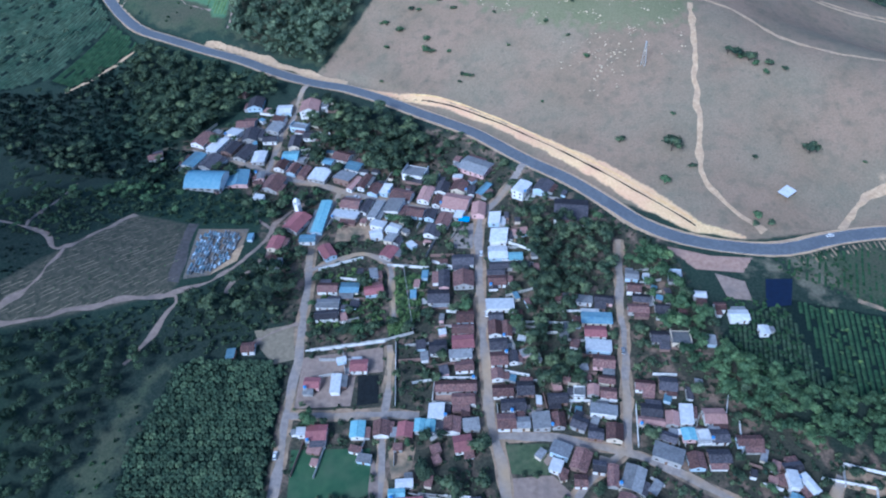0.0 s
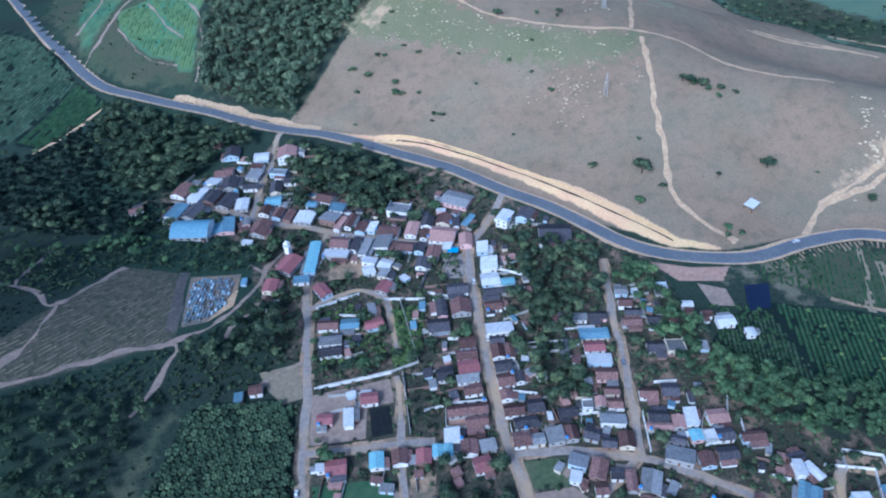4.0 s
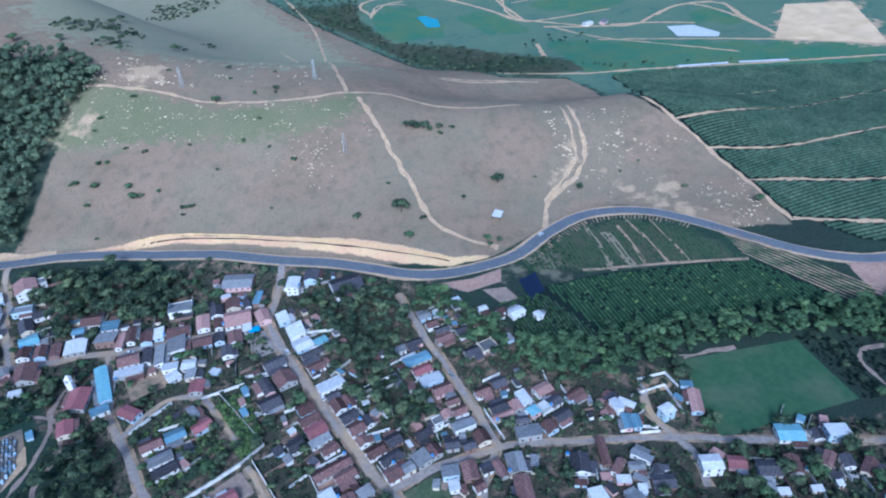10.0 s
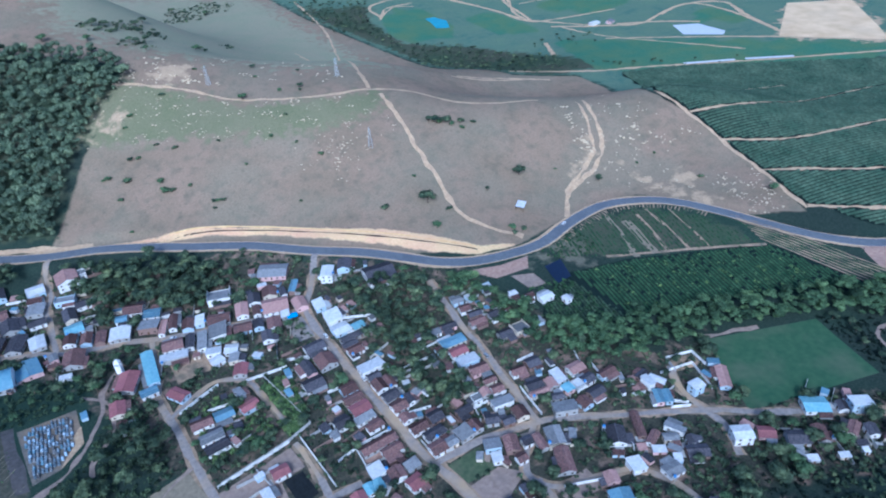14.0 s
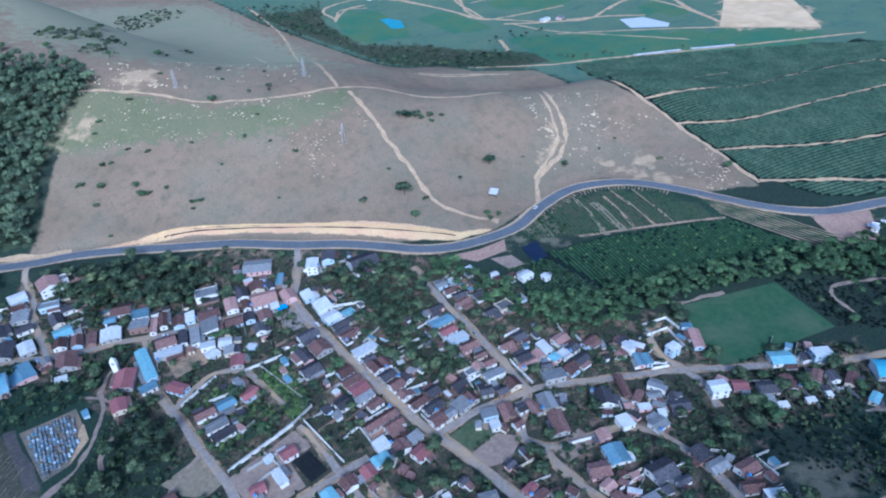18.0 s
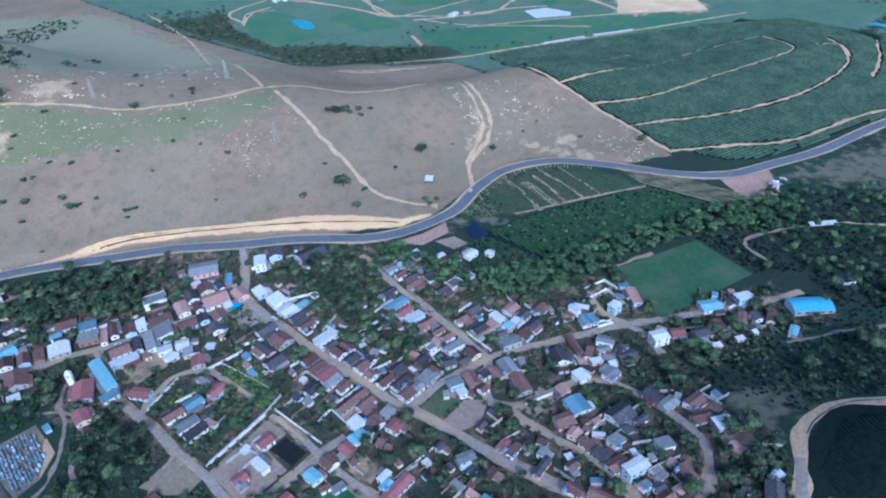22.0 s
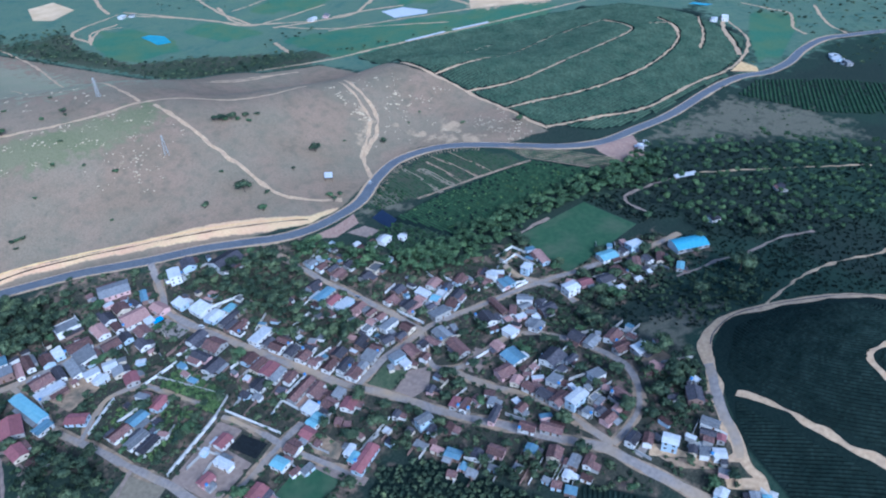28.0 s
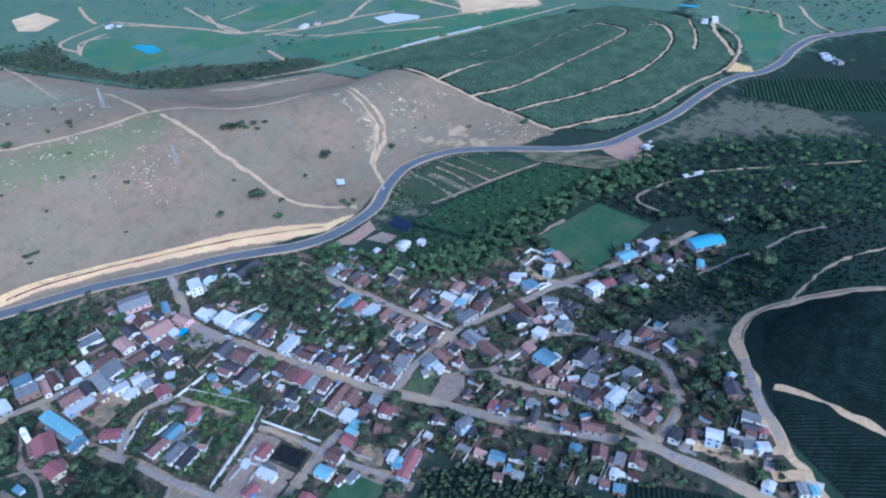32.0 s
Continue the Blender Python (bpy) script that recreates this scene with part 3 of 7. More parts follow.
    c = blend(layer("grass", 0.3), c, grass)
    c = blend(layer("hillside", 0.28), c, blend(f, (0.118, 0.112, 0.080), (0.180, 0.165, 0.118)))
    c = blend(layer("green_pasture", 0.3), c, gp)
    # Hilltop grass is lightened beyond the pasture to stand in for distant haze.
    c = blend(layer("hilltop", 0.3), c, blend(b, blend(f, (0.225, 0.225, 0.140), (0.315, 0.305, 0.195)), blend(f, (0.255, 0.232, 0.150), (0.345, 0.308, 0.205))))
    c = blend(layer("meadow", 0.1), c, meadow)
    c = blend(layer("pale", 0.33), c, pale)
    c = blend(layer("cut", 0.25), c, cut)
    nt.links.new(c, bsdf.inputs["Base Color"])
    bp = n("ShaderNodeBump")
    bp.inputs["Strength"].default_value, bp.inputs["Distance"].default_value = 0.22, 0.5
    nt.links.new(noise_node(0.6, 6), bp.inputs["Height"])
    nt.links.new(bp.outputs[0], bsdf.inputs["Normal"])
    return m


build_ground()

# ---- roads ----
ribbon("verge", HW, 12.6, M_DIRT, lift=0.10, cols=6, ragged=1.6, label="pale earth verge along the highway", category="verge", solid=True)
ribbon("drain", [(-60, 442), (-16, 426.5), (25, 400), (57, 370), (85, 337), (109, 310), (131, 288)], 0.9, M_TARP_BLACK, lift=0.15, cols=1, ragged=0.5, label="dark drainage ditch along the orange cut bank", category="ditch")
ribbon("upper_drain_bank", [(-56, 445), (-14, 429.5), (27, 402.5), (59, 372.5), (87, 339.5), (111, 312), (132, 291)], 1.5, M_CUT, lift=0.13, cols=1, ragged=0.8, label="pale yellow earth bank above the ditch", category="bank")
ribbon("forest_bank", [(-205, 517), (-172, 504), (-140, 486), (-110, 470.5), (-84, 460)], 6.0, M_DIRT, lift=0.12, cols=3, ragged=2.5, label="pale tan earth bank below the forest", category="bank")
ribbon("highway", HW, 9.2, M_ASPHALT, lift=0.2, cols=4, label="two-lane asphalt highway round the hill", solid=True)
for side in (-4.15, 4.15):
    ribbon("road_line", HW, 0.3, M_LINE, lift=0.22, cols=1, off=side, label="white edge line on the asphalt", category="road marking", solid=True)
STREETS = {
    "main_street": ([(40, 354), (30, 338), (21, 324), (11, 309), (8, 287), (8, 264), (8, 239), (8, 216), (9, 189), (9, 171), (11, 159), (14, 138), (15, 107), (17, 79), (18, 56), (19, 40), (20, 24), (16, 7), (12, -16), (7, -49)], 6.2),
    "second_street": ([(86, 280), (83, 261), (79, 234), (77, 213), (74, 193), (71, 174), (67, 152)], 4.8),
    "cross_street": ([(10, 161), (37, 160), (50, 156), (67, 152), (83, 144), (109, 127), (132, 113), (147, 102), (161, 90), (187, 71), (212, 51), (234, 38)], 5.2),
    "pitch_lane": ([(152, 139), (143, 124), (141, 107), (140, 94), (129, 78)], 4.6),
    "west_street": ([(10, 309), (-12, 316), (-36, 324), (-70, 335), (-88, 343), (-121, 353), (-144, 367), (-184, 384)], 6.0),
    "upper_lane": ([(-126, 358), (-125, 404), (-120, 422), (-119, 447), (-112, 461)], 4.6),
    "school_road": ([(-77, 335), (-83, 304), (-87, 283), (-85, 253), (-85, 235), (-84, 217), (-83, 206), (-84, 188), (-84, 172), (-83, 151), (-83, 128), (-82, 90)], 5.4),
    "west_loop": ([(-85, 266), (-69, 276), (-56, 280), (-43, 271), (-40, 254), (-37, 232)], 3.8),
    "yard_street": ([(-84, 174), (-60, 174), (-36, 174), (-23, 173)], 5.0),
    "garden_street": ([(-39, 214), (-38, 204), (-38, 184), (-39, 172), (-39, 155), (-38, 125)], 4.2),
    "east_loop": ([(66, 153), (46, 136), (42, 127), (49, 116), (66, 109), (83, 102), (91, 88), (91, 71), (85, 49), (74, 31), (58, 21), (44, 18), (23, 23)], 4.6),
    "east_street": ([(44, 125), (41, 100), (40, 77), (37, 57), (29, 37), (23, 23)], 4.6),
}
for name, (pts, width) in STREETS.items():
    ribbon("street_edge", pts, width + 1.0, M_EDGE, lift=0.1, step=2.5, ragged=2.4, label="dusty earth edge along the street", category="street edge")
    ribbon(name, pts, width * 0.76, M_STREET, lift=0.16, step=2.5, ragged=0.8, label="dusty paved village street between houses", category="street")
TRACKS = {
    "hill_track": ([(240, -150), (182, -94), (147, -50), (133, -24), (124, -9), (108, -2), (90, -3), (76, -9), (63, -14), (51, -20), (41, -27), (34, -30)], 6.4),
    "terrace_lane": ([(36, -30), (29, -19), (28, -5), (26, 7)], 4.0), "side_track": ([(36, -30), (27, -39), (17, -50)], 4.0),
    "field_track": ([(66, -22), (64, -36), (58, -51), (52, -69), (47, -90)], 3.2), "lower_path": ([(130, -23), (182, -40), (221, -58), (261, -87), (330, -130)], 2.2),
    "upper_track": ([(122, -92), (106, -75), (96, -73), (82, -84)], 3.2), "pasture_track": ([(165, 470), (159, 427), (154, 397), (150, 365), (145, 339), (145, 319), (153, 303), (161, 292), (168, 283)], 4.0),
    "ridge_path": ([(-22, 596), (3, 586), (34, 562), (61, 528), (97, 502), (130, 487), (162, 480), (196, 466), (218, 433), (249, 412), (285, 404)], 2.6),
    "gully_track": ([(211, 285), (237, 311), (260, 320), (276, 328), (288, 337), (301, 358), (316, 388)], 2.8), "gully_track_b": ([(211, 285), (237, 308), (266, 316), (286, 325), (301, 341), (310, 358), (324, 388)], 3.4),
    "field_loop": ([(704, 619), (748, 627), (789, 611), (802, 582), (774, 534), (742, 461)], 6.0), "farm_lane": ([(635, 638), (676, 604), (712, 559)], 5.0), "field_margin": ([(582, 606), (648, 533), (722, 448), (788, 348)], 4.0),
    "hamlet_track": ([(558, 1074), (526, 1022), (504, 974)], 5.0), "hamlet_track_b": ([(599, 807), (630, 800), (667, 796)], 3.5), "hamlet_track_c": ([(605, 841), (569, 780), (561, 735)], 4.0), "meadow_track": ([(396, 880), (424, 917), (443, 923), (477, 921)], 3.5), "gravel_spur": ([(517, 651), (483, 595)], 6.0), "hill_foot_track": ([(290, 545), (334, 534), (376, 528)], 2.6),
    "field_edge": ([(386, 361), (382, 322), (379, 284), (369, 238), (358, 209), (350, 183)], 3.4),
    "coffee_lane": ([(383, 317), (426, 306), (486, 300), (606, 289), (693, 243)], 2.6), "coffee_lane_b": ([(378, 280), (431, 245), (521, 221), (619, 195), (660, 195), (695, 240)], 2.6),
    "coffee_lane_c": ([(369, 233), (438, 181), (532, 145), (633, 133), (691, 149), (718, 176)], 2.6), "coffee_lane_d": ([(352, 184), (400, 147), (444, 116), (526, 89), (571, 68), (632, 56), (697, 63), (763, 99)], 3.0),
    "cemetery_path": ([(-155, 240), (-139, 251), (-130, 261), (-121, 275), (-114, 288), (-110, 306), (-95, 327)], 2.6), "barn_path": ([(-84, 229), (-99, 222), (-108, 214)], 3.6),
    "nw_path": ([(-291, 580), (-279, 602), (-271, 624), (-260, 643), (-238, 647), (-219, 643), (-198, 662), (-165, 669)], 3.0), "nw_path_b": ([(-308, 622), (-299, 651), (-299, 687), (-318, 789), (-334, 892), (-326, 908)], 3.0), "nw_path_c": ([(-238, 626), (-214, 588), (-199, 574)], 1.1), "nw_path_d": ([(-218, 638), (-189, 596), (-184, 578), (-184, 550), (-188, 528)], 1.9), "nw_path_e": ([(-264, 606), (-246, 580), (-228, 559), (-204, 548)], 1.1), "nw_path_f": ([(-378, 873), (-376, 947), (-348, 942), (-325, 944)], 3.4),
    "west_path": ([(-252, 273), (-222, 267), (-208, 257), (-188, 298)], 2.0), "west_path_b": ([(-208, 257), (-212, 232), (-223, 209)], 2.0), "west_path_c": ([(-223, 204), (-198, 218), (-177, 231), (-155, 240), (-150, 237), (-156, 216), (-164, 198)], 2.4),
    "west_field_path": ([(-307, 470), (-284, 492), (-261, 519)], 2.2), "west_path_d": ([(-231, 268), (-235, 300), (-242, 340)], 1.6), "cemetery_lane": ([(-121, 306), (-110, 294), (-112, 272), (-125, 256), (-127, 246)], 2.2), "grove_track": ([(175, 27), (203, 7), (219, -9), (247, -24), (269, -44)], 2.6), "grove_path": ([(333, 46), (362, -5), (401, -77)], 1.4),
    "valley_road": ([(380, 560), (469, 516), (535, 487), (600, 444), (684, 382), (800, 300)], 4.5), "far_track": ([(401, 891), (418, 947), (509, 960)], 4.0), "far_track_b": ([(520, 960), (551, 818), (563, 739), (587, 821), (622, 903)], 4.0),
    "far_track_c": ([(567, 697), (617, 647), (660, 614), (716, 624), (771, 619), (773, 554), (737, 446)], 5.0), "far_track_d": ([(563, 739), (617, 647)], 4.0), "ridge_track": ([(162, 482), (185, 560), (220, 680), (221, 790)], 3.0),
    "pitch_edge": ([(184, 143), (201, 137), (218, 130)], 3.0), "pitch_path": ([(255, 66), (270, 88), (301, 72), (318, 58)], 2.4), "farm_track": ([(633, 61), (677, 76), (711, 91), (757, 101)], 5.0), "far_right_track": ([(736, 0), (757, 17), (817, 28), (831, 54), (847, 93)], 3.5), "hill_path": ([(869, 3), (793, -17), (756, -41)], 3.5), "valley_track": ([(574, 691), (595, 595), (659, 451)], 3.0), "pond_track": ([(402, 890), (441, 919), (470, 905)], 3.0), "pond_track_b": ([(512, 945), (551, 823), (558, 741), (592, 716), (681, 685)], 3.5), "ridge_descent": ([(332, 1044), (307, 889), (275, 790), (235, 680)], 3.0), "stream_path": ([(299, 547), (364, 533), (403, 516)], 3.0), "coffee_lane_e": ([(675, 138), (703, 157), (688, 179)], 2.6), "coffee_lane_f": ([(634, 105), (686, 112), (751, 132)], 2.6), "coffee_lane_g": ([(440, 372), (512, 370), (580, 349)], 2.2),
}
WORN = ("nw_path", "nw_path_b", "nw_path_c", "nw_path_d", "nw_path_e", "nw_path_f", "cemetery_path", "barn_path", "west_path", "west_path_b", "west_path_c", "west_path_d", "pitch_path", "pitch_edge", "grove_track", "cemetery_lane")
for name, (pts, width) in TRACKS.items():
    ribbon(name.rstrip("_abcdefg") if name[-2] == "_" else name, pts, width, M_MAUVE if name in WORN else M_DIRT, lift=0.13, step=2.0, cols=2, ragged=2.0, label="dirt track worn through the grass", category="track")
ribbon("hill_street", [(82, -6.5), (76, -9), (63, -14), (51, -20), (41, -27), (34, -30)], 4.4, M_STREET, lift=0.18, step=2.5, ragged=0.8, label="grey paved end of the hill road", category="street")
ribbon("track_berm", [(97, -4.6), (109, -4.4), (125.5, -11.5), (135, -26.5), (149, -52), (184, -96)], 0.8, M_SHADE_SOIL, lift=0.3, cols=2, ragged=0.9, label="low dark earth berm along the inner edge of the hill track", category="bank")
patch("football_pitch", [(185, 141), (251, 114), (236, 69), (158, 93)], M_PITCH, 0.12, 3, "bright green mown grass football pitch", "football pitch")
patch("green_plot", [(-79, 157), (-44, 157), (-42, 134), (-77, 134)], M_PITCH, 0.12, 3, "green grassed plot beside the houses", "lawn")
patch("corner_lawn", [(15, 157), (34, 157), (33, 142), (17, 143)], M_LAWN, 0.12, 3, "small green lawn at the street corner", "lawn")
patch("building_yard", [(-81, 207), (-42, 213), (-41, 198), (-54, 197), (-55, 179), (-81, 178)], M_MAUVE, 0.1, 3, "bare earth yard round new houses", "yard")
patch("earth_pad", [(110, 273), (133, 265), (155, 263), (147, 253), (123, 256)], M_CUT_RED, 0.1, 3, "reddish bare earth beside the highway", "yard")
patch("earth_lay_by", [(338, 138), (358, 126), (378, 112), (356, 96), (340, 87), (326, 94), (326, 108)], M_CUT_RED, 0.12, 3, "reddish earth lay-by beside the highway", "yard")
patch("lined_yard", [(132, 253), (146, 247), (146, 234), (134, 236)], M_MAUVE, 0.12, 3, "pale bare yard beside the lined pond", "yard")
patch("grey_yard", [(-74, 319), (-46, 311), (-45, 292), (-75, 290)], M_EDGE, 0.1, 3, "grey bare lot beside the school road", "yard")
for q, m, word in (([(14, 271), (37, 265), (36, 259), (14, 264)], M_MAUVE, "mauve"), ([(-16, 191), (3, 188), (2, 178), (-16, 181)], M_CUT_RED, "reddish"), ([(155, 143), (169, 138), (167, 129), (152, 134)], M_EDGE, "grey-brown"), ([(47, 117), (66, 116), (66, 103), (46, 105)], M_MAUVE, "dusty"), ([(17, 141), (34, 142), (42, 132), (27, 125), (17, 129)], M_MAUVE, "mauve"), ([(-31, 162), (-24, 157), (-26, 144), (-34, 142), (-36, 155)], M_EDGE, "pale"), ([(-43, 153), (-38, 142), (-36, 122), (-41, 122), (-44, 138)], M_MAUVE, "dusty"), ([(24, 4), (28, -16), (32, -24), (26, -22), (21, -7)], M_EDGE, "pale"), ([(23, -26), (28, -39), (23, -42), (19, -28)], M_DIRT, "tan")):
    patch("bare_yard", q, m, 0.1, 3, f"{word} bare earth yard between houses", "yard")
patch("dirt_apron", [(-108, 223), (-89, 228), (-85, 206), (-95, 203), (-103, 212)], M_STRIP, 0.1, 3, "worn earth apron where the farm path meets the street", "yard")
patch("bare_yard", [(94, 22), (84, 10), (76, 7), (73, 20), (80, 26)], M_EDGE, 0.1, 3, "tan bare earth yard at the end of the loop street", "yard")
patch("square", [(-6, 302), (6, 304), (5, 282), (-6, 283)], M_STREET, 0.13, 2, "small paved village square with planting", "square")
patch("navy_pond_liner", [(151, 229), (157, 248), (171, 248), (164, 230)], M_TARP_NAVY, 0.5, 2, "dark blue plastic-lined pond by the highway", "pond", kind="object")
patch("black_pond_liner", [(-53, 196), (-43, 196), (-42, 180), (-52, 179)], M_TARP_BLACK, 0.3, 2, "black mesh-lined pond in the yard", "pond", kind="object")
patch("pond", [(452, 845), (466, 842), (472, 818), (458, 790), (441, 799), (448, 823)], M_WATER, 0.3, 5, "small turquoise farm pond in the valley", "pond", kind="structure")
patch("cemetery_ground", [(-150, 252), (-152, 292), (-125, 297), (-126, 270), (-138, 257)], M_GRAVE, 0.1, 3, "bare earth of the hillside cemetery", "cemetery")
ribbon("cemetery_strip", [(-154, 249), (-155, 270), (-156, 296)], 6.5, M_SHADE_SOIL, lift=0.1, cols=3, ragged=2.0, label="bare grey-brown strip beside the cemetery", category="track")
patch("earth_wedge", [(-138, 257), (-126, 270), (-125, 283), (-129, 279), (-131, 268)], M_DIRT, 0.14, 3, "tan bare earth at the edge of the cemetery", "bare earth")
for q, wide in (([(213, 219), (226, 245), (236, 268)], 3.6), ([(225, 214), (236, 240), (241, 256)], 6.5), ([(247, 203), (257, 232), (264, 257)], 2.0), ([(259, 197), (268, 222), (276, 246)], 1.2), ([(234, 210), (247, 238), (254, 256)], 2.4), ([(198, 232), (240, 207), (291, 175)], 2.6)):
    ribbon("garden_strip", q, wide, M_STRIP if wide > 3 else M_EDGE, lift=0.12, cols=2, ragged=2.2 if wide > 3 else 0.8, label="pale bare strip between garden beds", category="garden strip")
fr = random.Random(3)
for k in range(len(HW) - 1):
    (ax, ay), (bx, by) = HW[k], HW[k + 1]
    if 172 < ax < 300 and 195 < ay < 292:
        dx, dy = (bx - ax) / math.dist((ax, ay), (bx, by)), (by - ay) / math.dist((ax, ay), (bx, by))
        for u in (0.0, 2.7, 5.4):
            px, py, r0, r1 = ax + dx * u, ay + dy * u, fr.uniform(6.2, 7.0), fr.uniform(9.5, 13.5)
            ribbon("embankment_rill", [(px + dy * r0, py - dx * r0), (px + dy * r1, py - dx * r1)], fr.uniform(0.5, 1.0), M_EDGE, lift=0.2, cols=1, ragged=0.4, label="pale washed rill down the highway embankment", category="rill")
for k in range(45):
    o = -42 + k * 1.9
    cx, cy = -188 - o * math.sin(radians(50)), 250 + o * math.cos(radians(50))
    u = -60.0
    while u < 60:
        ln = fr.uniform(3, 11)
        e = [(cx + s * math.cos(radians(50)), cy + s * math.sin(radians(50))) for s in (u, u + ln / 2, u + ln)]
        if all(inside(FURROWS, np.array([q[0]]), np.array([q[1]]))[0] > 1 for q in e):
            ribbon("furrow", e, fr.uniform(0.2, 0.42), M_STRIP, lift=0.22, cols=1, ragged=0.35, label="thin pale furrow across the fallow slope", category="furrow")
        u += ln + fr.uniform(2, 12)
for k in range(8):
    u = k / 7
    ribbon("terrace_edge", [(303 - 10 * u, 212 - 30 * u), (318 - 18 * u, 160 - 8 * u), (334 - 24 * u, 104 + 2 * u)], 1.15, M_EDGE, lift=0.32, cols=1, ragged=0.3, label="pale terrace edge along the slope", category="terrace")

for q in ([(570, 469), (620, 437)], [(630, 430), (672, 396)]):
    ribbon("plastic_mulch", q, 5.0, ROOFS["w"][0], lift=0.3, cols=1, label="long pale plastic-covered bed in the valley", category="crop cover", kind="object")
patch("farm_yard", [(677, 576), (703, 555), (700, 510), (686, 502), (655, 539)], ROOFS["w"][0], 0.3, 6, "pale plastic-covered beds beside the valley farm", "crop cover")
patch("pale_far_field", [(464, 1116), (508, 1114), (495, 1043), (442, 1025), (429, 1053)], M_PALE, 0.3, 12, "bare pale field far up the valley", "field")
patch("pale_field", PALE_FIELD, M_PALE, 0.2, 12, "bare pale ploughed field in the valley", "field")
patch("earth_corner", [(577, 61), (612, 56), (601, 38), (587, 34)], M_CUT, 0.15, 4, "red earth corner beside the far highway bend", "yard")
patch("teal_reservoir", [(806, 156), (819, 151), (821, 126), (809, 131)], M_WATER, 0.4, 5, "small teal reservoir on the far slope", "pond")

# ---- houses ----
WIN = {}


def window_mesh(w, h):
    key = (w, h)
    if key not in WIN:
        fr = 0.09
        pcs = [box(-w / 2, -0.06, 0, w / 2, 0.02, fr), box(-w / 2, -0.06, h - fr, w / 2, 0.02, h), box(-w / 2, -0.06, fr, -w / 2 + fr, 0.02, h - fr), box(w / 2 - fr, -0.06, fr, w / 2, 0.02, h - fr), box(-0.04, -0.05, fr, 0.04, 0.02, h - fr)]
        v, f = joined(pcs)
        k = len(v)
        v += [(-w / 2 + fr, -0.02, fr), (w / 2 - fr, -0.02, fr), (w / 2 - fr, -0.02, h - fr), (-w / 2 + fr, -0.02, h - fr)]
        f.append((k, k + 1, k + 2, k + 3))
        WIN[key] = mesh_of("window", v, f, [M_WOOD, M_PANE], [0] * (len(f) - 1) + [1])
    return WIN[key]


DOOR_V, DOOR_F = joined([box(-0.5, -0.07, 0, -0.42, 0.02, 2.1), box(0.42, -0.07, 0, 0.5, 0.02, 2.1), box(-0.5, -0.07, 2.1, 0.5, 0.02, 2.18), box(-0.42, -0.04, 0.02, 0.42, 0.02, 2.1)])
DOOR = mesh_of("door", DOOR_V, DOOR_F, M_WOOD)
GATE_V, GATE_F = joined([box(-1.3, -0.07, 0, -1.2, 0.02, 2.3), box(1.2, -0.07, 0, 1.3, 0.02, 2.3), box(-1.3, -0.07, 2.3, 1.3, 0.02, 2.4)] + [box(-1.2, -0.05, 0.02 + 0.33 * k, 1.2, 0.02 - 0.015 * (k % 2), 0.34 + 0.33 * k) for k in range(7)])
GATE = mesh_of("garage_door", GATE_V, GATE_F, M_STEEL)
ring = [(0.75 * math.cos(a * math.pi / 6), 0.75 * math.sin(a * math.pi / 6)) for a in range(12)]
TV = [(x * s, y * s, z) for z, s in ((0, 0.85), (0.9, 1.0), (1.0, 1.04), (1.15, 0.6)) for x, y in ring] + [(0, 0, 1.22)]
TF = [(r * 12 + k, r * 12 + (k + 1) % 12, r * 12 + 12 + (k + 1) % 12, r * 12 + 12 + k) for r in range(3) for k in range(12)] + [(36 + k, 36 + (k + 1) % 12, 48) for k in range(12)]
TANK = mesh_of("water_tank", TV, TF, M_TANK)


def slope(name, length, run, rise, m, thick=0.1):
    """One roof slope: ridge along x at the top, falling to -y, with raised courses of sheet or tile."""
    n = max(4, int(length / 0.55))
    v, f = [], []
    for k in range(n + 1):
        x = -length / 2 + length * k / n
        up = 0.05 if k % 2 else 0.0
        v += [(x, 0, up), (x, -run, -rise + up), (x, -run, -rise - thick), (x, 0, -thick)]
    for k in range(n):
        a, b = 4 * k, 4 * k + 4
        f += [(a, a + 1, b + 1, b), (a + 1, a + 2, b + 2, b + 1), (a + 2, a + 3, b + 3, b + 2)]
    f += [(0, 3, 2, 1), (4 * n, 4 * n + 1, 4 * n + 2, 4 * n + 3)]
    return mesh_of(name, v, f, m)


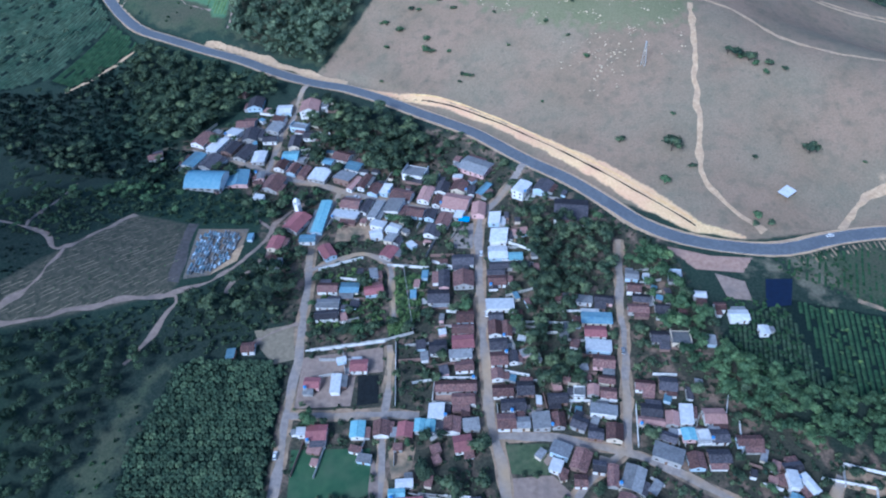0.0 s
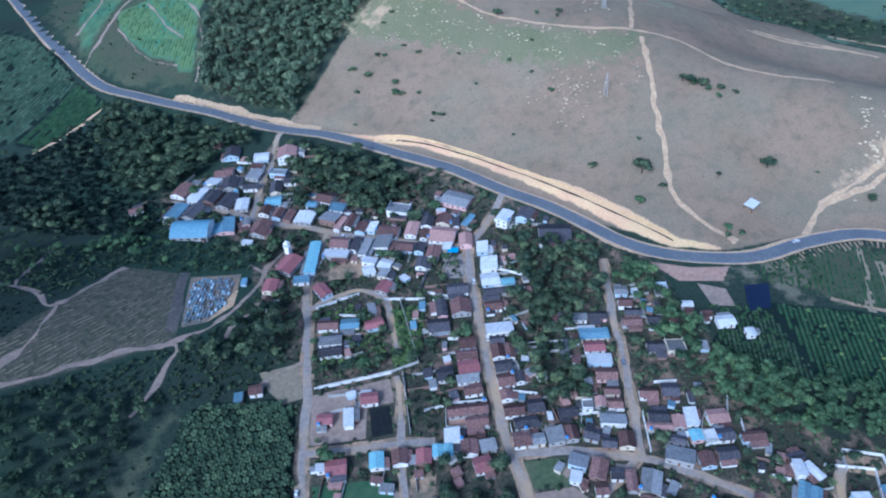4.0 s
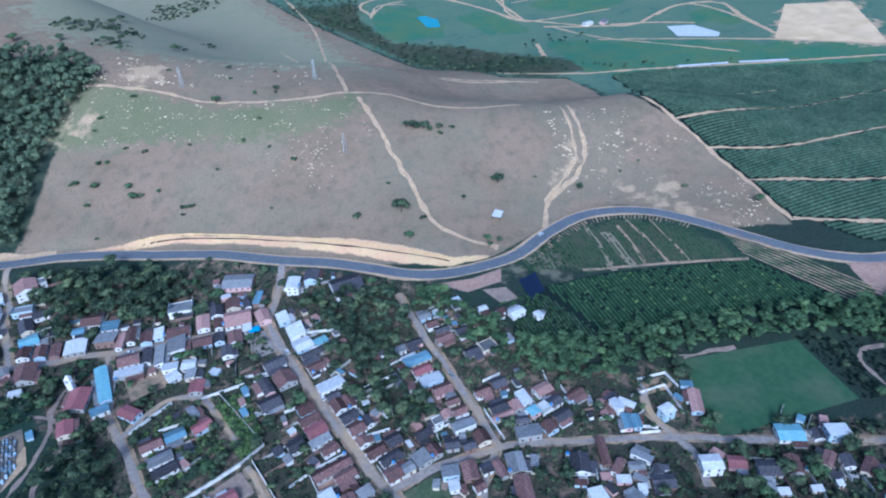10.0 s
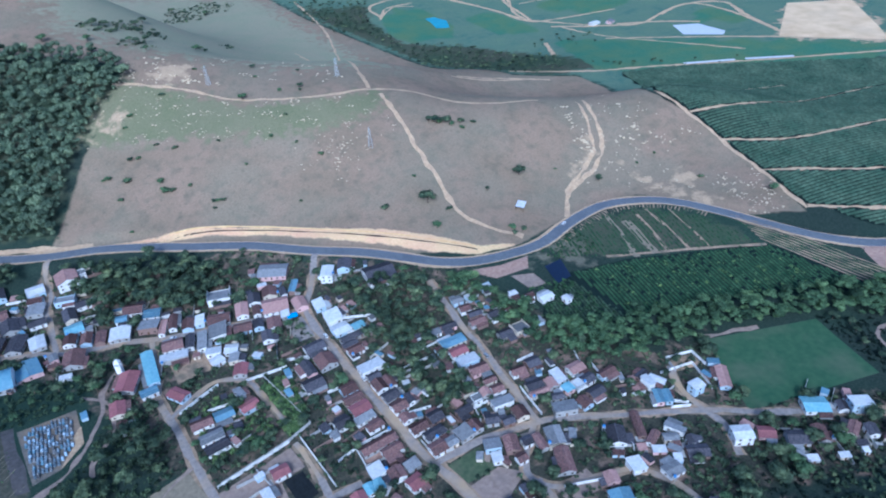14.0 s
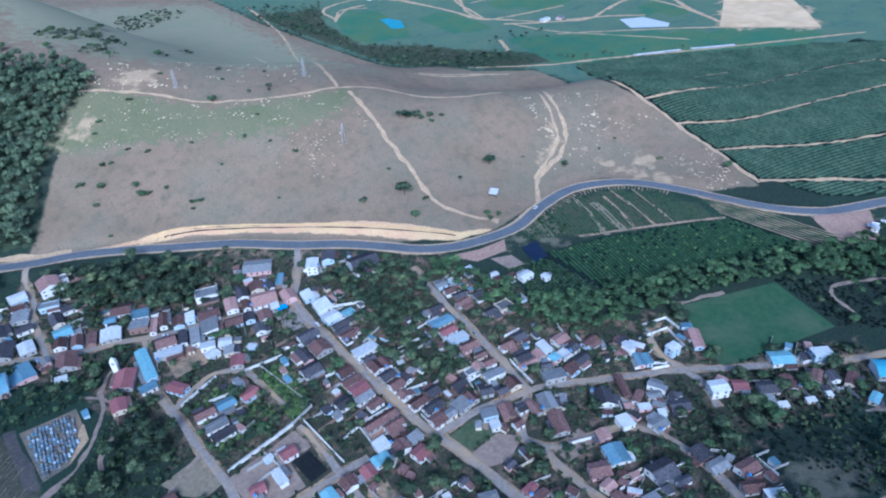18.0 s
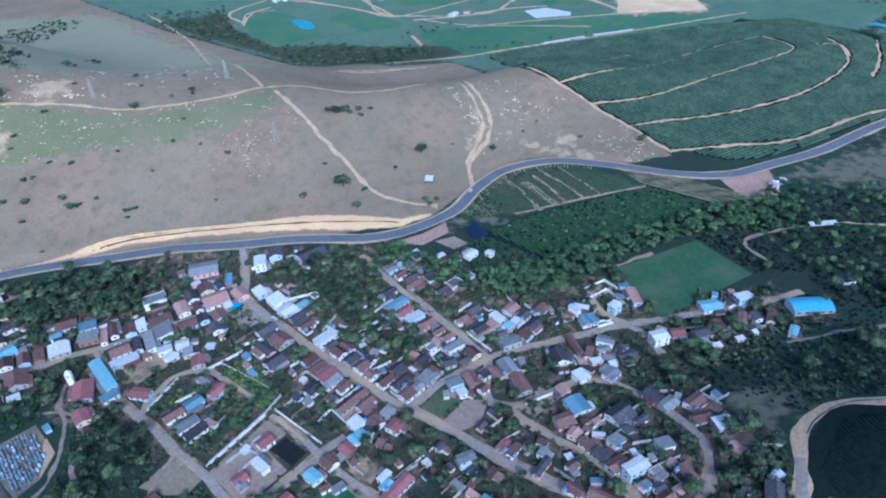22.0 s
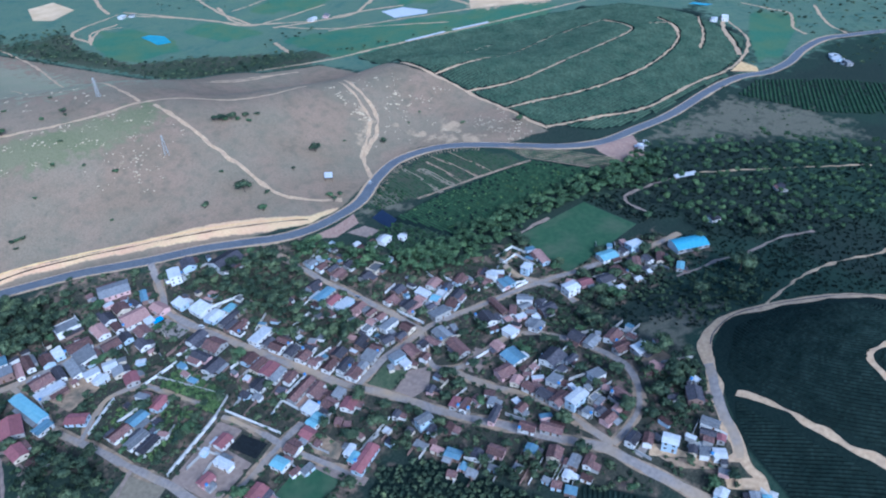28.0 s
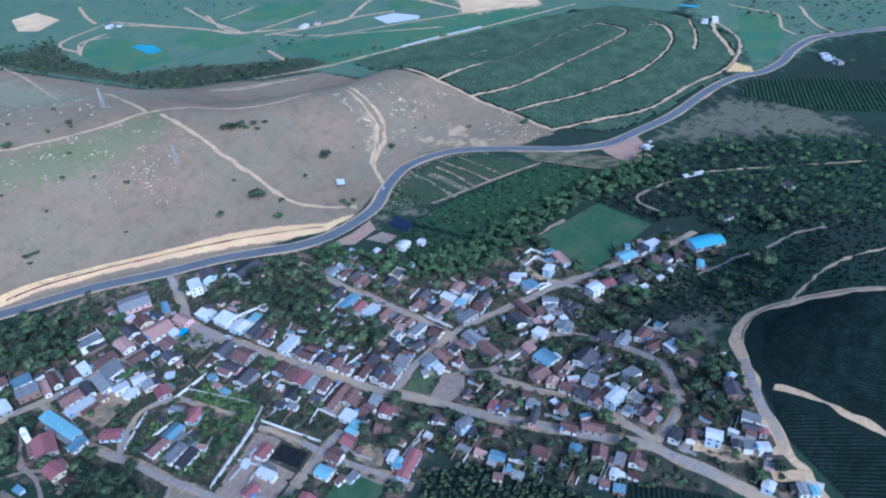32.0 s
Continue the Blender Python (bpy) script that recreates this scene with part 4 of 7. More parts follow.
def house(x, y, w, d, turn, storeys, code, rng, street):
    if d > w:
        w, d, turn = d, w, turn + 90
    m, rname = ROOFS[code]
    pm, pname = PAINTS[rng.choice([0, 0, 0, 0, 1, 2, 3, 4, 4, 5] if code != "w" else [0, 0, 0, 4, 5])]
    over = 0.45
    w, d = w - 0.35, d - 0.35
    cs = [(x + math.cos(radians(turn)) * i * w / 2 - math.sin(radians(turn)) * j * d / 2, y + math.sin(radians(turn)) * i * w / 2 + math.cos(radians(turn)) * j * d / 2) for i in (-1, 1) for j in (-1, 1)]
    zs = [gz(*c) for c in cs]
    z, low = sum(zs) / 4 + 0.15, min(zs) - max(zs) - 0.6
    eave = 2.75 * storeys + rng.uniform(0, 0.3)
    mono = code in "wg" and rng.random() < 0.45
    pitch = {"t": 0.42, "p": 0.40, "r": 0.30, "d": 0.40, "g": 0.2, "w": 0.14, "b": 0.16, "c": 0.2}[code]
    rise = pitch * (d if mono else d / 2)
    word = "two-storey" if storeys > 1 else "single-storey"
    h = thing("house", x, y, z, turn, f"{pname} {word} village house with {rname}", "house", f"houses along the {street.replace('_', ' ')}")
    a, b = w / 2, d / 2
    if mono:
        v = [(-a, -b, low), (a, -b, low), (a, b, low), (-a, b, low), (-a, -b, eave), (a, -b, eave), (a, b, eave + rise), (-a, b, eave + rise)]
        f = [(0, 1, 5, 4), (1, 2, 6, 5), (2, 3, 7, 6), (3, 0, 4, 7), (4, 5, 6, 7)]
    else:
        v = [(-a, -b, low), (a, -b, low), (a, b, low), (-a, b, low), (-a, -b, eave), (a, -b, eave), (a, b, eave), (-a, b, eave), (-a, 0, eave + rise), (a, 0, eave + rise)]
        f = [(0, 1, 5, 4), (2, 3, 7, 6), (1, 2, 6, 9, 5), (3, 0, 4, 8, 7)]
    under("wall", mesh_of("wall", v, f, pm), h)
    if mono:
        run = d + 2 * over
        under("roof", slope("roof", w + 2 * over, run, run * pitch, m), h, pose(0, b + over, eave + rise + over * pitch + 0.12))
        if rng.random() < 0.25:
            pv, pf = joined([box(-a - 0.1, -b - 0.1, eave - 0.3, -a + 0.08, b + 0.1, eave + rise + 0.45), box(a - 0.08, -b - 0.1, eave - 0.3, a + 0.1, b + 0.1, eave + rise + 0.45), box(-a, -b - 0.12, eave - 0.3, a, -b + 0.06, eave + 0.55)])
            under("parapet", mesh_of("parapet", pv, pf, pm), h)
    else:
        run = b + over
        top = eave + rise + 0.12
        me = slope("roof_slope", w + 2 * over, run, run * pitch, m)
        under("roof_slope", me, h, pose(0, 0, top))
        under("roof_slope", me, h, pose(0, 0, top, 0, 0, 180))
        under("ridge_cap", mesh_of("ridge_cap", *box(-a - over, -0.16, -0.02, a + over, 0.16, 0.1), m), h, pose(0, 0, top))
    for s in range(storeys):
        for face, (length, dist, ang) in enumerate(((w, b, 0), (w, b, 180), (d, a, 90), (d, a, 270))):
            n = max(1, int(length / 3.4))
            for k in range(n):
                u = (k + 0.5) / n * length - length / 2
                base = pose(0, 0, 0, 0, 0, ang) @ pose(u, -dist, 0)
                if s == 0 and face in (0, 1) and k == n // 2:
                    if n > 2 and face == 0:
                        under("garage_door", GATE, h, base)
                    else:
                        under("door", DOOR, h, base)
                elif rng.random() < 0.8:
                    under("window", window_mesh(1.2, 1.1), h, base @ pose(0, 0, 1.0 + 2.75 * s))
    for side in (1, -1):
        deep, wide = rng.uniform(2.0, 3.6), w * rng.uniform(0.45, 0.8)
        u0 = rng.choice((-1, 1)) * (w - wide) / 2
        spots = [(u0 + e * wide / 2, side * (b + g_)) for e in (-0.9, 0, 0.9) for g_ in (0.8, deep * 0.6, deep + 0.2)]
        ct, st = math.cos(radians(turn)), math.sin(radians(turn))
        px = np.array([x + u * ct - q * st for u, q in spots])
        py = np.array([y + u * st + q * ct for u, q in spots])
        if rng.random() < 0.85 and not blocked(px, py, x, y):
            am, _n = ROOFS[rng.choice("ddgtt" if code in "tdpg" else "gdtw")]
            he = eave - 0.35 if storeys == 1 else 2.6
            ob = under("annex", mesh_of("annex", *box(u0 - wide / 2, min(side * b, side * (b + deep)), low, u0 + wide / 2, max(side * b, side * (b + deep)), he - 0.55), PAINTS[rng.choice((0, 3, 4, 4))][0]), h)
            under("annex_roof", slope("annex_roof", wide + 0.5, deep + 0.4, 0.5, am), ob, pose(u0, side * (b + 0.02), he, 0, 0, 0 if side < 0 else 180), "lean-to roof")
            break
    if rng.random() < 0.14:
        tw = under("tank_stand", mesh_of("tank_stand", *joined([box(-0.8, -0.8, 0, 0.8, 0.8, 0.15)] + [box(i * 0.6 - 0.1, j * 0.6 - 0.1, -eave - 0.8, i * 0.6 + 0.1, j * 0.6 + 0.1, 0) for i in (-1, 1) for j in (-1, 1)]), M_CONC), h, pose(a - 1, b + 1.0, eave + 0.9))
        under("water_tank", TANK, tw, pose(0, 0, 0.15), "round blue plastic tank")
    return h


HOUSES = []
HOUSES.append(('upper_lane', [
    (-152.0, 413.0, 13.0, 9.3, 179, 1, 't'),
    (-149.6, 438.3, 11.0, 13.5, 0, 1, 'd'),
    (-145.9, 398.9, 10.1, 14.2, 179, 1, 'd'),
    (-134.1, 371.0, 8.5, 12.5, 179, 1, 'w'),
    (-131.3, 393.4, 9.8, 7.0, 179, 1, 'd'),
    (-130.1, 408.3, 10.0, 11.7, 162, 1, 'g'),
    (-128.8, 418.3, 9.0, 6.7, 162, 1, 't'),
    (-127.1, 429.1, 10.8, 10.7, 0, 1, 'w'),
    (-113.5, 372.4, 10.4, 9.4, 179, 1, 'c'),
    (-113.3, 389.3, 7.6, 13.5, 179, 1, 'd'),
    (-112.6, 407.4, 12.4, 7.3, 162, 1, 'g'),
    (-107.5, 427.1, 13.6, 14.4, 0, 2, 'p'),
    (-104.1, 397.1, 9.0, 7.9, 179, 1, 'd'),
    (-97.7, 430.1, 4.6, 7.1, 0, 1, 'g'),
]))
HOUSES.append(('west_street', [
    (-178.3, 394.8, 10.7, 14.8, 158, 1, 't'),
    (-176.3, 367.3, 9.5, 15.4, 158, 1, 'b'),
    (-165.6, 386.0, 8.4, 16.3, 158, 1, 'w'),
    (-165.0, 365.0, 9.8, 14.9, 158, 1, 'd'),
    (-158.1, 402.7, 9.5, 8.9, 158, 1, 'w'),
    (-155.7, 382.7, 8.8, 13.1, 158, 1, 'd'),
    (-144.8, 376.7, 9.3, 15.7, 158, 1, 'd'),
    (-141.7, 344.7, 13.0, 15.4, 5, 1, 'b'),
    (-128.3, 348.6, 4.6, 6.6, 4, 1, 'g'),
    (-118.9, 340.4, 11.7, 14.4, 162, 1, 't'),
    (-117.6, 361.6, 7.3, 9.3, 162, 1, 't'),
    (-109.1, 357.2, 6.5, 10.3, 162, 1, 't'),
    (-101.7, 354.2, 5.7, 11.4, 162, 1, 't'),
    (-91.3, 351.3, 11.8, 12.3, 162, 1, 'w'),
]))
HOUSES.append(('west_street', [
    (-87.6, 365.7, 6.7, 6.0, 162, 1, 'b'),
    (-78.7, 371.6, 11.9, 9.8, 156, 1, 't'),
    (-74.7, 349.0, 11.6, 11.4, 156, 1, 'g'),
    (-70.3, 360.7, 10.3, 8.6, 156, 1, 'b'),
    (-68.5, 342.3, 4.0, 13.5, 156, 1, 'p'),
    (-61.8, 344.1, 4.8, 14.1, 161, 1, 't'),
    (-58.9, 319.7, 5.1, 12.5, 161, 1, 'd'),
    (-54.9, 336.5, 6.9, 9.7, 161, 1, 't'),
    (-52.5, 316.2, 5.5, 16.4, 161, 1, 'g'),
    (-50.2, 302.7, 8.6, 6.2, 161, 1, 'w'),
    (-47.7, 336.3, 5.5, 9.7, 161, 1, 'w'),
    (-42.1, 319.4, 10.7, 12.5, 161, 1, 'g'),
    (-37.5, 330.4, 13.3, 9.5, 161, 1, 't'),
    (-29.7, 352.2, 14.5, 11.7, 161, 1, 'g'),
]))
HOUSES.append(('west_street', [
    (-28.4, 313.5, 10.5, 8.5, 164, 1, 't'),
    (-22.7, 330.5, 7.7, 13.9, 164, 1, 'p'),
    (-19.4, 310.9, 6.1, 8.4, 164, 1, 'd'),
    (-19.3, 296.5, 6.6, 8.9, 164, 1, 'd'),
    (-15.4, 323.9, 4.8, 9.3, 164, 1, 't'),
    (-12.3, 336.2, 7.7, 10.1, 164, 1, 'd'),
    (-11.4, 305.1, 8.1, 10.7, 162, 1, 't'),
    (-3.8, 321.4, 15.9, 14.3, 162, 1, 'p'),
    (-2.4, 309.3, 5.1, 6.5, 162, 1, 'w'),
    (-1.6, 336.4, 9.1, 10.1, 162, 1, 't'),
]))
HOUSES.append(('main_street', [
    (-14.4, 209.2, 8.3, 7.0, 2, 1, 'd'),
    (-14.3, 243.5, 11.2, 9.3, 180, 1, 'd'),
    (-11.4, 256.0, 5.7, 12.7, 0, 1, 'd'),
    (-9.2, 90.6, 7.9, 5.3, 94, 1, 'b'),
    (-6.0, 186.5, 19.1, 6.0, 0, 1, 't'),
    (-5.3, 79.8, 5.3, 5.7, 94, 1, 'd'),
    (-3.4, 204.9, 10.9, 4.1, 2, 1, 'g'),
    (-3.3, 156.5, 7.8, 7.7, 8, 1, 'r'),
    (-2.6, 179.4, 10.3, 5.5, 0, 1, 't'),
    (-2.1, 212.7, 10.5, 8.1, 2, 1, 'r'),
    (-2.0, 220.7, 10.7, 5.8, 0, 1, 't'),
    (-1.8, 197.6, 8.8, 4.9, 2, 1, 't'),
    (-0.9, 270.2, 11.8, 8.1, 180, 1, 'd'),
    (-0.9, 255.4, 10.8, 11.0, 0, 1, 't'),
]))
HOUSES.append(('main_street', [
    (-0.7, 228.5, 8.6, 7.5, 0, 1, 't'),
    (-0.5, 36.6, 3.5, 4.6, 90, 1, 'w'),
    (-0.2, 107.8, 3.5, 5.4, 94, 1, 'd'),
    (-0.2, 72.0, 8.1, 5.9, 92, 1, 't'),
    (0.6, 165.7, 7.0, 5.2, 5, 1, 'g'),
    (1.2, 129.6, 3.5, 4.5, 94, 1, 'd'),
    (2.4, 113.6, 5.4, 8.5, 65, 2, 'g'),
    (3.7, 101.0, 5.9, 6.5, 94, 1, 't'),
    (5.6, 331.7, 4.2, 8.8, 174, 1, 'd'),
    (6.3, 57.0, 5.2, 5.3, 92, 1, 'b'),
    (6.9, 35.8, 4.5, 7.1, 90, 1, 'g'),
    (8.1, 45.8, 6.7, 7.2, 97, 1, 't'),
    (9.2, 355.9, 19.2, 14.2, 148, 1, 'g'),
    (9.2, 29.8, 4.3, 6.9, 90, 1, 't'),
]))
HOUSES.append(('main_street', [
    (9.4, 313.2, 8.0, 11.5, 174, 1, 'p'),
    (13.4, 332.2, 4.2, 12.7, 146, 1, 'b'),
    (13.6, 192.6, 5.3, 5.8, 2, 1, 't'),
    (14.1, 220.3, 6.6, 8.7, 0, 1, 't'),
    (14.6, -26.1, 5.0, 5.3, 82, 1, 'w'),
    (15.0, 228.0, 7.1, 5.2, 0, 1, 'd'),
    (15.0, 201.6, 8.0, 7.7, 2, 1, 't'),
    (15.2, 210.3, 8.7, 6.9, 2, 1, 'd'),
    (15.7, 183.3, 9.3, 6.2, 0, 1, 't'),
    (16.7, 259.3, 9.4, 4.0, 180, 1, 'd'),
    (17.0, 253.2, 9.3, 6.6, 180, 1, 't'),
    (17.5, 235.9, 14.1, 7.7, 180, 1, 'w'),
    (18.0, 63.7, 8.3, 5.3, 92, 1, 't'),
    (18.4, 304.0, 6.6, 10.1, 172, 1, 'w'),
]))
HOUSES.append(('main_street', [
    (18.7, 274.7, 10.4, 9.5, 0, 1, 'w'),
    (19.9, 175.6, 10.9, 6.0, 0, 1, 'd'),
    (20.2, 219.5, 4.2, 9.7, 180, 1, 't'),
    (20.2, 82.5, 3.7, 11.7, 94, 1, 'd'),
    (20.3, 105.4, 4.2, 7.0, 94, 1, 'r'),
    (20.0, 288.0, 9.5, 11.5, 172, 1, 'w'),
    (20.8, 52.2, 10.7, 5.5, 97, 1, 't'),
    (20.9, 99.4, 3.9, 8.2, 94, 1, 't'),
    (21.8, 202.4, 4.3, 6.7, 2, 1, 'd'),
    (23.7, 121.8, 3.6, 5.5, 94, 1, 'd'),
    (24.6, 264.4, 22.0, 4.8, 180, 1, 'd'),
    (26.2, 184.2, 7.7, 7.4, 0, 1, 'd'),
    (27.7, 87.5, 3.7, 5.5, 94, 1, 'g'),
    (28.3, 270.5, 7.5, 5.9, 0, 1, 'c'),
]))
HOUSES.append(('main_street', [
    (36.3, 327.0, 7.8, 11.6, 146, 2, 'w'),
    (49.5, 328.0, 9.1, 11.3, 148, 1, 'd'),
    (62.9, 304.3, 19.0, 18.7, 171, 1, 'd'),
]))
HOUSES.append(('school_road', [
    (-108.1, 210.8, 6.3, 5.8, 5, 1, 't'),
    (-107.1, 269.2, 5.4, 7.9, 6, 1, 't'),
    (-107.0, 283.8, 7.7, 10.4, 170, 1, 'r'),
    (-75.2, 164.2, 3.5, 3.7, 3, 1, 'w'),
    (-73.9, 190.1, 7.2, 5.7, 177, 1, 'r'),
    (-73.7, 251.1, 10.8, 6.6, 177, 1, 't'),
    (-72.4, 239.6, 12.0, 5.9, 177, 1, 'g'),
    (-72.1, 232.1, 11.9, 6.1, 3, 1, 'd'),
    (-70.5, 311.1, 15.4, 7.4, 167, 1, 'w'),
    (-68.2, 322.0, 11.6, 9.9, 167, 1, 't'),
    (-62.0, 250.9, 9.9, 7.0, 177, 1, 'b'),
]))
HOUSES.append(('west_loop', [
    (-77.5, 278.8, 7.2, 11.1, 30, 1, 'r'),
    (-51.0, 293.9, 6.9, 6.7, 13, 1, 'w'),
    (-49.8, 261.4, 4.0, 7.4, 9, 1, 'g'),
    (-48.9, 249.1, 9.9, 6.2, 9, 1, 'r'),
    (-42.6, 278.6, 7.6, 9.3, 152, 1, 'r'),
    (-42.3, 290.2, 5.8, 7.3, 152, 1, 'g'),
    (-40.9, 298.6, 7.6, 7.5, 152, 1, 'w'),
]))
HOUSES.append(('yard_street', [
    (-68.1, 163.6, 9.0, 7.4, 180, 1, 'r'),
    (-62.6, 189.7, 4.5, 10.2, 180, 1, 'w'),
    (-50.0, 164.9, 6.3, 8.0, 180, 1, 'c'),
    (-28.8, 164.2, 6.7, 7.1, 176, 1, 'r'),
    (-22.5, 166.2, 4.1, 6.3, 176, 1, 'c'),
    (-17.7, 165.8, 4.2, 6.2, 176, 1, 'c'),
    (-15.0, 173.3, 6.9, 7.6, 176, 1, 'w'),
    (-7.8, 165.9, 7.3, 7.5, 176, 1, 't'),
]))
HOUSES.append(('cross_street', [
    (16.2, 166.9, 8.0, 7.5, 0, 1, 't'),
    (23.7, 165.9, 5.6, 5.4, 0, 1, 'g'),
    (31.6, 166.7, 7.4, 8.0, 180, 1, 'g'),
    (35.6, 144.9, 4.7, 5.7, 155, 1, 'w'),
    (38.5, 152.3, 8.1, 7.0, 155, 1, 'g'),
    (39.1, 166.9, 5.9, 7.2, 0, 1, 't'),
    (40.3, 178.3, 8.8, 5.1, 0, 1, 'd'),
    (46.3, 147.2, 7.0, 9.7, 155, 1, 't'),
    (48.2, 165.1, 6.8, 6.0, 155, 1, 'd'),
    (53.4, 143.9, 5.3, 5.2, 170, 1, 'd'),
    (54.5, 159.7, 6.3, 5.0, 170, 1, 'd'),
    (58.3, 139.8, 4.4, 9.7, 170, 1, 't'),
    (66.4, 138.3, 8.2, 11.1, 156, 1, 'g'),
    (83.2, 149.3, 12.2, 8.1, 156, 1, 'g'),
]))
HOUSES.append(('cross_street', [
    (84.6, 157.3, 7.9, 4.4, 156, 1, 'd'),
    (90.3, 120.4, 10.9, 9.0, 55, 1, 'd'),
    (94.1, 145.8, 6.6, 7.2, 179, 1, 't'),
    (94.1, 158.3, 5.6, 5.7, 179, 1, 'c'),
    (100.0, 157.2, 4.8, 6.0, 179, 1, 'w'),
    (103.3, 108.8, 4.1, 8.9, 112, 1, 't'),
    (103.9, 147.6, 9.0, 6.0, 179, 1, 'd'),
    (104.3, 119.2, 16.2, 4.1, 59, 1, 't'),
    (106.8, 156.9, 7.4, 6.2, 179, 1, 'd'),
    (107.4, 166.9, 9.2, 7.3, 178, 1, 'p'),
    (110.3, 103.9, 4.4, 7.4, 59, 1, 'g'),
    (116.8, 106.7, 10.1, 4.1, 112, 1, 'g'),
    (118.7, 154.5, 10.5, 4.8, 179, 1, 't'),
    (127.2, 125.9, 9.4, 4.2, 59, 1, 'b'),
]))
HOUSES.append(('cross_street', [
    (131.2, 123.4, 8.6, 3.9, 59, 1, 'b'),
    (148.9, 78.5, 8.0, 6.9, 139, 1, 'r'),
    (157.5, 67.6, 10.3, 8.0, 143, 1, 'd'),
    (165.6, 115.1, 15.4, 6.0, 49, 1, 'p'),
    (168.5, 62.6, 6.4, 9.9, 143, 1, 't'),
    (183.6, 55.2, 4.8, 9.3, 110, 1, 't'),
    (184.6, 75.1, 12.2, 10.0, 143, 1, 'c'),
    (185.5, 27.7, 4.4, 8.1, 99, 1, 'c'),
    (189.2, 49.4, 5.4, 6.8, 145, 1, 'd'),
    (193.6, 42.1, 5.1, 10.5, 106, 1, 't'),
    (194.5, 66.7, 4.9, 6.0, 145, 1, 'd'),
    (201.2, 61.9, 10.1, 7.3, 145, 2, 'w'),
]))
HOUSES.append(('second_street', [
    (50.3, 181.0, 5.1, 5.2, 171, 1, 'g'),
    (56.9, 182.1, 5.2, 5.5, 171, 1, 'p'),
    (59.8, 171.3, 11.6, 5.8, 170, 1, 'g'),
    (60.8, 236.5, 8.0, 4.9, 170, 1, 'g'),
    (62.7, 160.1, 7.0, 7.8, 170, 1, 't'),
    (63.2, 215.6, 10.3, 6.6, 175, 1, 'r'),
    (63.3, 206.8, 12.0, 7.4, 171, 1, 'w'),
    (63.4, 180.2, 6.7, 5.7, 171, 1, 't'),
    (63.9, 187.2, 7.2, 4.0, 171, 1, 't'),
    (64.3, 197.5, 9.9, 7.1, 171, 1, 't'),
    (65.1, 223.8, 14.9, 7.2, 175, 1, 'b'),
    (70.6, 235.8, 9.3, 4.9, 170, 1, 'd'),
    (79.5, 165.0, 11.2, 3.5, 170, 1, 'p'),
    (80.6, 183.7, 8.3, 5.5, 171, 1, 't'),
]))
HOUSES.append(('second_street', [
    (80.8, 170.4, 9.1, 6.1, 170, 1, 'd'),
    (86.7, 228.7, 10.0, 5.1, 175, 1, 't'),
    (87.3, 242.5, 7.1, 6.1, 170, 1, 't'),
    (87.8, 251.2, 6.7, 5.9, 170, 1, 'g'),
    (88.9, 166.1, 5.5, 6.8, 170, 1, 'p'),
    (89.4, 235.2, 8.4, 5.2, 170, 1, 'd'),
    (91.1, 183.9, 7.8, 7.3, 171, 1, 'd'),
    (93.5, 210.8, 8.5, 6.8, 175, 1, 'd'),
    (95.4, 168.0, 5.3, 10.0, 170, 1, 'w'),
    (98.6, 228.5, 6.9, 4.3, 175, 1, 'd'),
    (103.0, 209.6, 9.3, 8.4, 175, 1, 'g'),
    (109.9, 250.9, 6.4, 5.5, 170, 1, 'w'),
    (119.3, 236.2, 6.2, 4.1, 170, 1, 'w'),
    (127.1, 228.2, 5.2, 4.7, 178, 1, 't'),
]))
HOUSES.append(('second_street', [
    (134.8, 222.3, 9.2, 6.4, 178, 1, 'w'),
    (144.2, 213.1, 4.5, 5.2, 178, 1, 'w'),
]))
HOUSES.append(('east_street', [
    (28.6, 71.6, 4.9, 6.1, 76, 1, 't'),
    (34.9, 29.1, 5.9, 7.2, 70, 1, 't'),
    (35.9, 39.7, 4.0, 4.7, 71, 1, 'g'),
    (37.9, 34.0, 3.9, 4.7, 71, 1, 'd'),
    (39.9, 55.3, 6.8, 9.9, 71, 1, 't'),
    (40.9, 63.8, 8.0, 5.8, 76, 1, 'd'),
    (41.1, 47.1, 6.4, 11.2, 71, 2, 'w'),
    (43.5, 73.0, 7.7, 5.4, 76, 1, 't'),
    (44.8, 137.7, 5.2, 5.1, 176, 1, 't'),
    (45.2, 39.7, 3.5, 5.8, 71, 1, 'g'),
    (46.1, 81.7, 5.7, 6.1, 92, 1, 'p'),
    (50.6, 90.5, 8.2, 9.5, 61, 1, 't'),
    (52.4, 63.0, 6.8, 6.9, 76, 1, 'g'),
]))
HOUSES.append(('garden_street', [
    (-52.5, 199.8, 8.1, 6.7, 0, 1, 'r'),
    (-39.5, 165.2, 7.0, 7.4, 180, 1, 't'),
    (-31.1, 134.3, 3.5, 6.6, 93, 1, 'c'),
    (-29.0, 128.9, 6.2, 17.5, 93, 1, 'r'),
    (-28.1, 138.7, 7.0, 3.5, 3, 1, 'w'),
]))
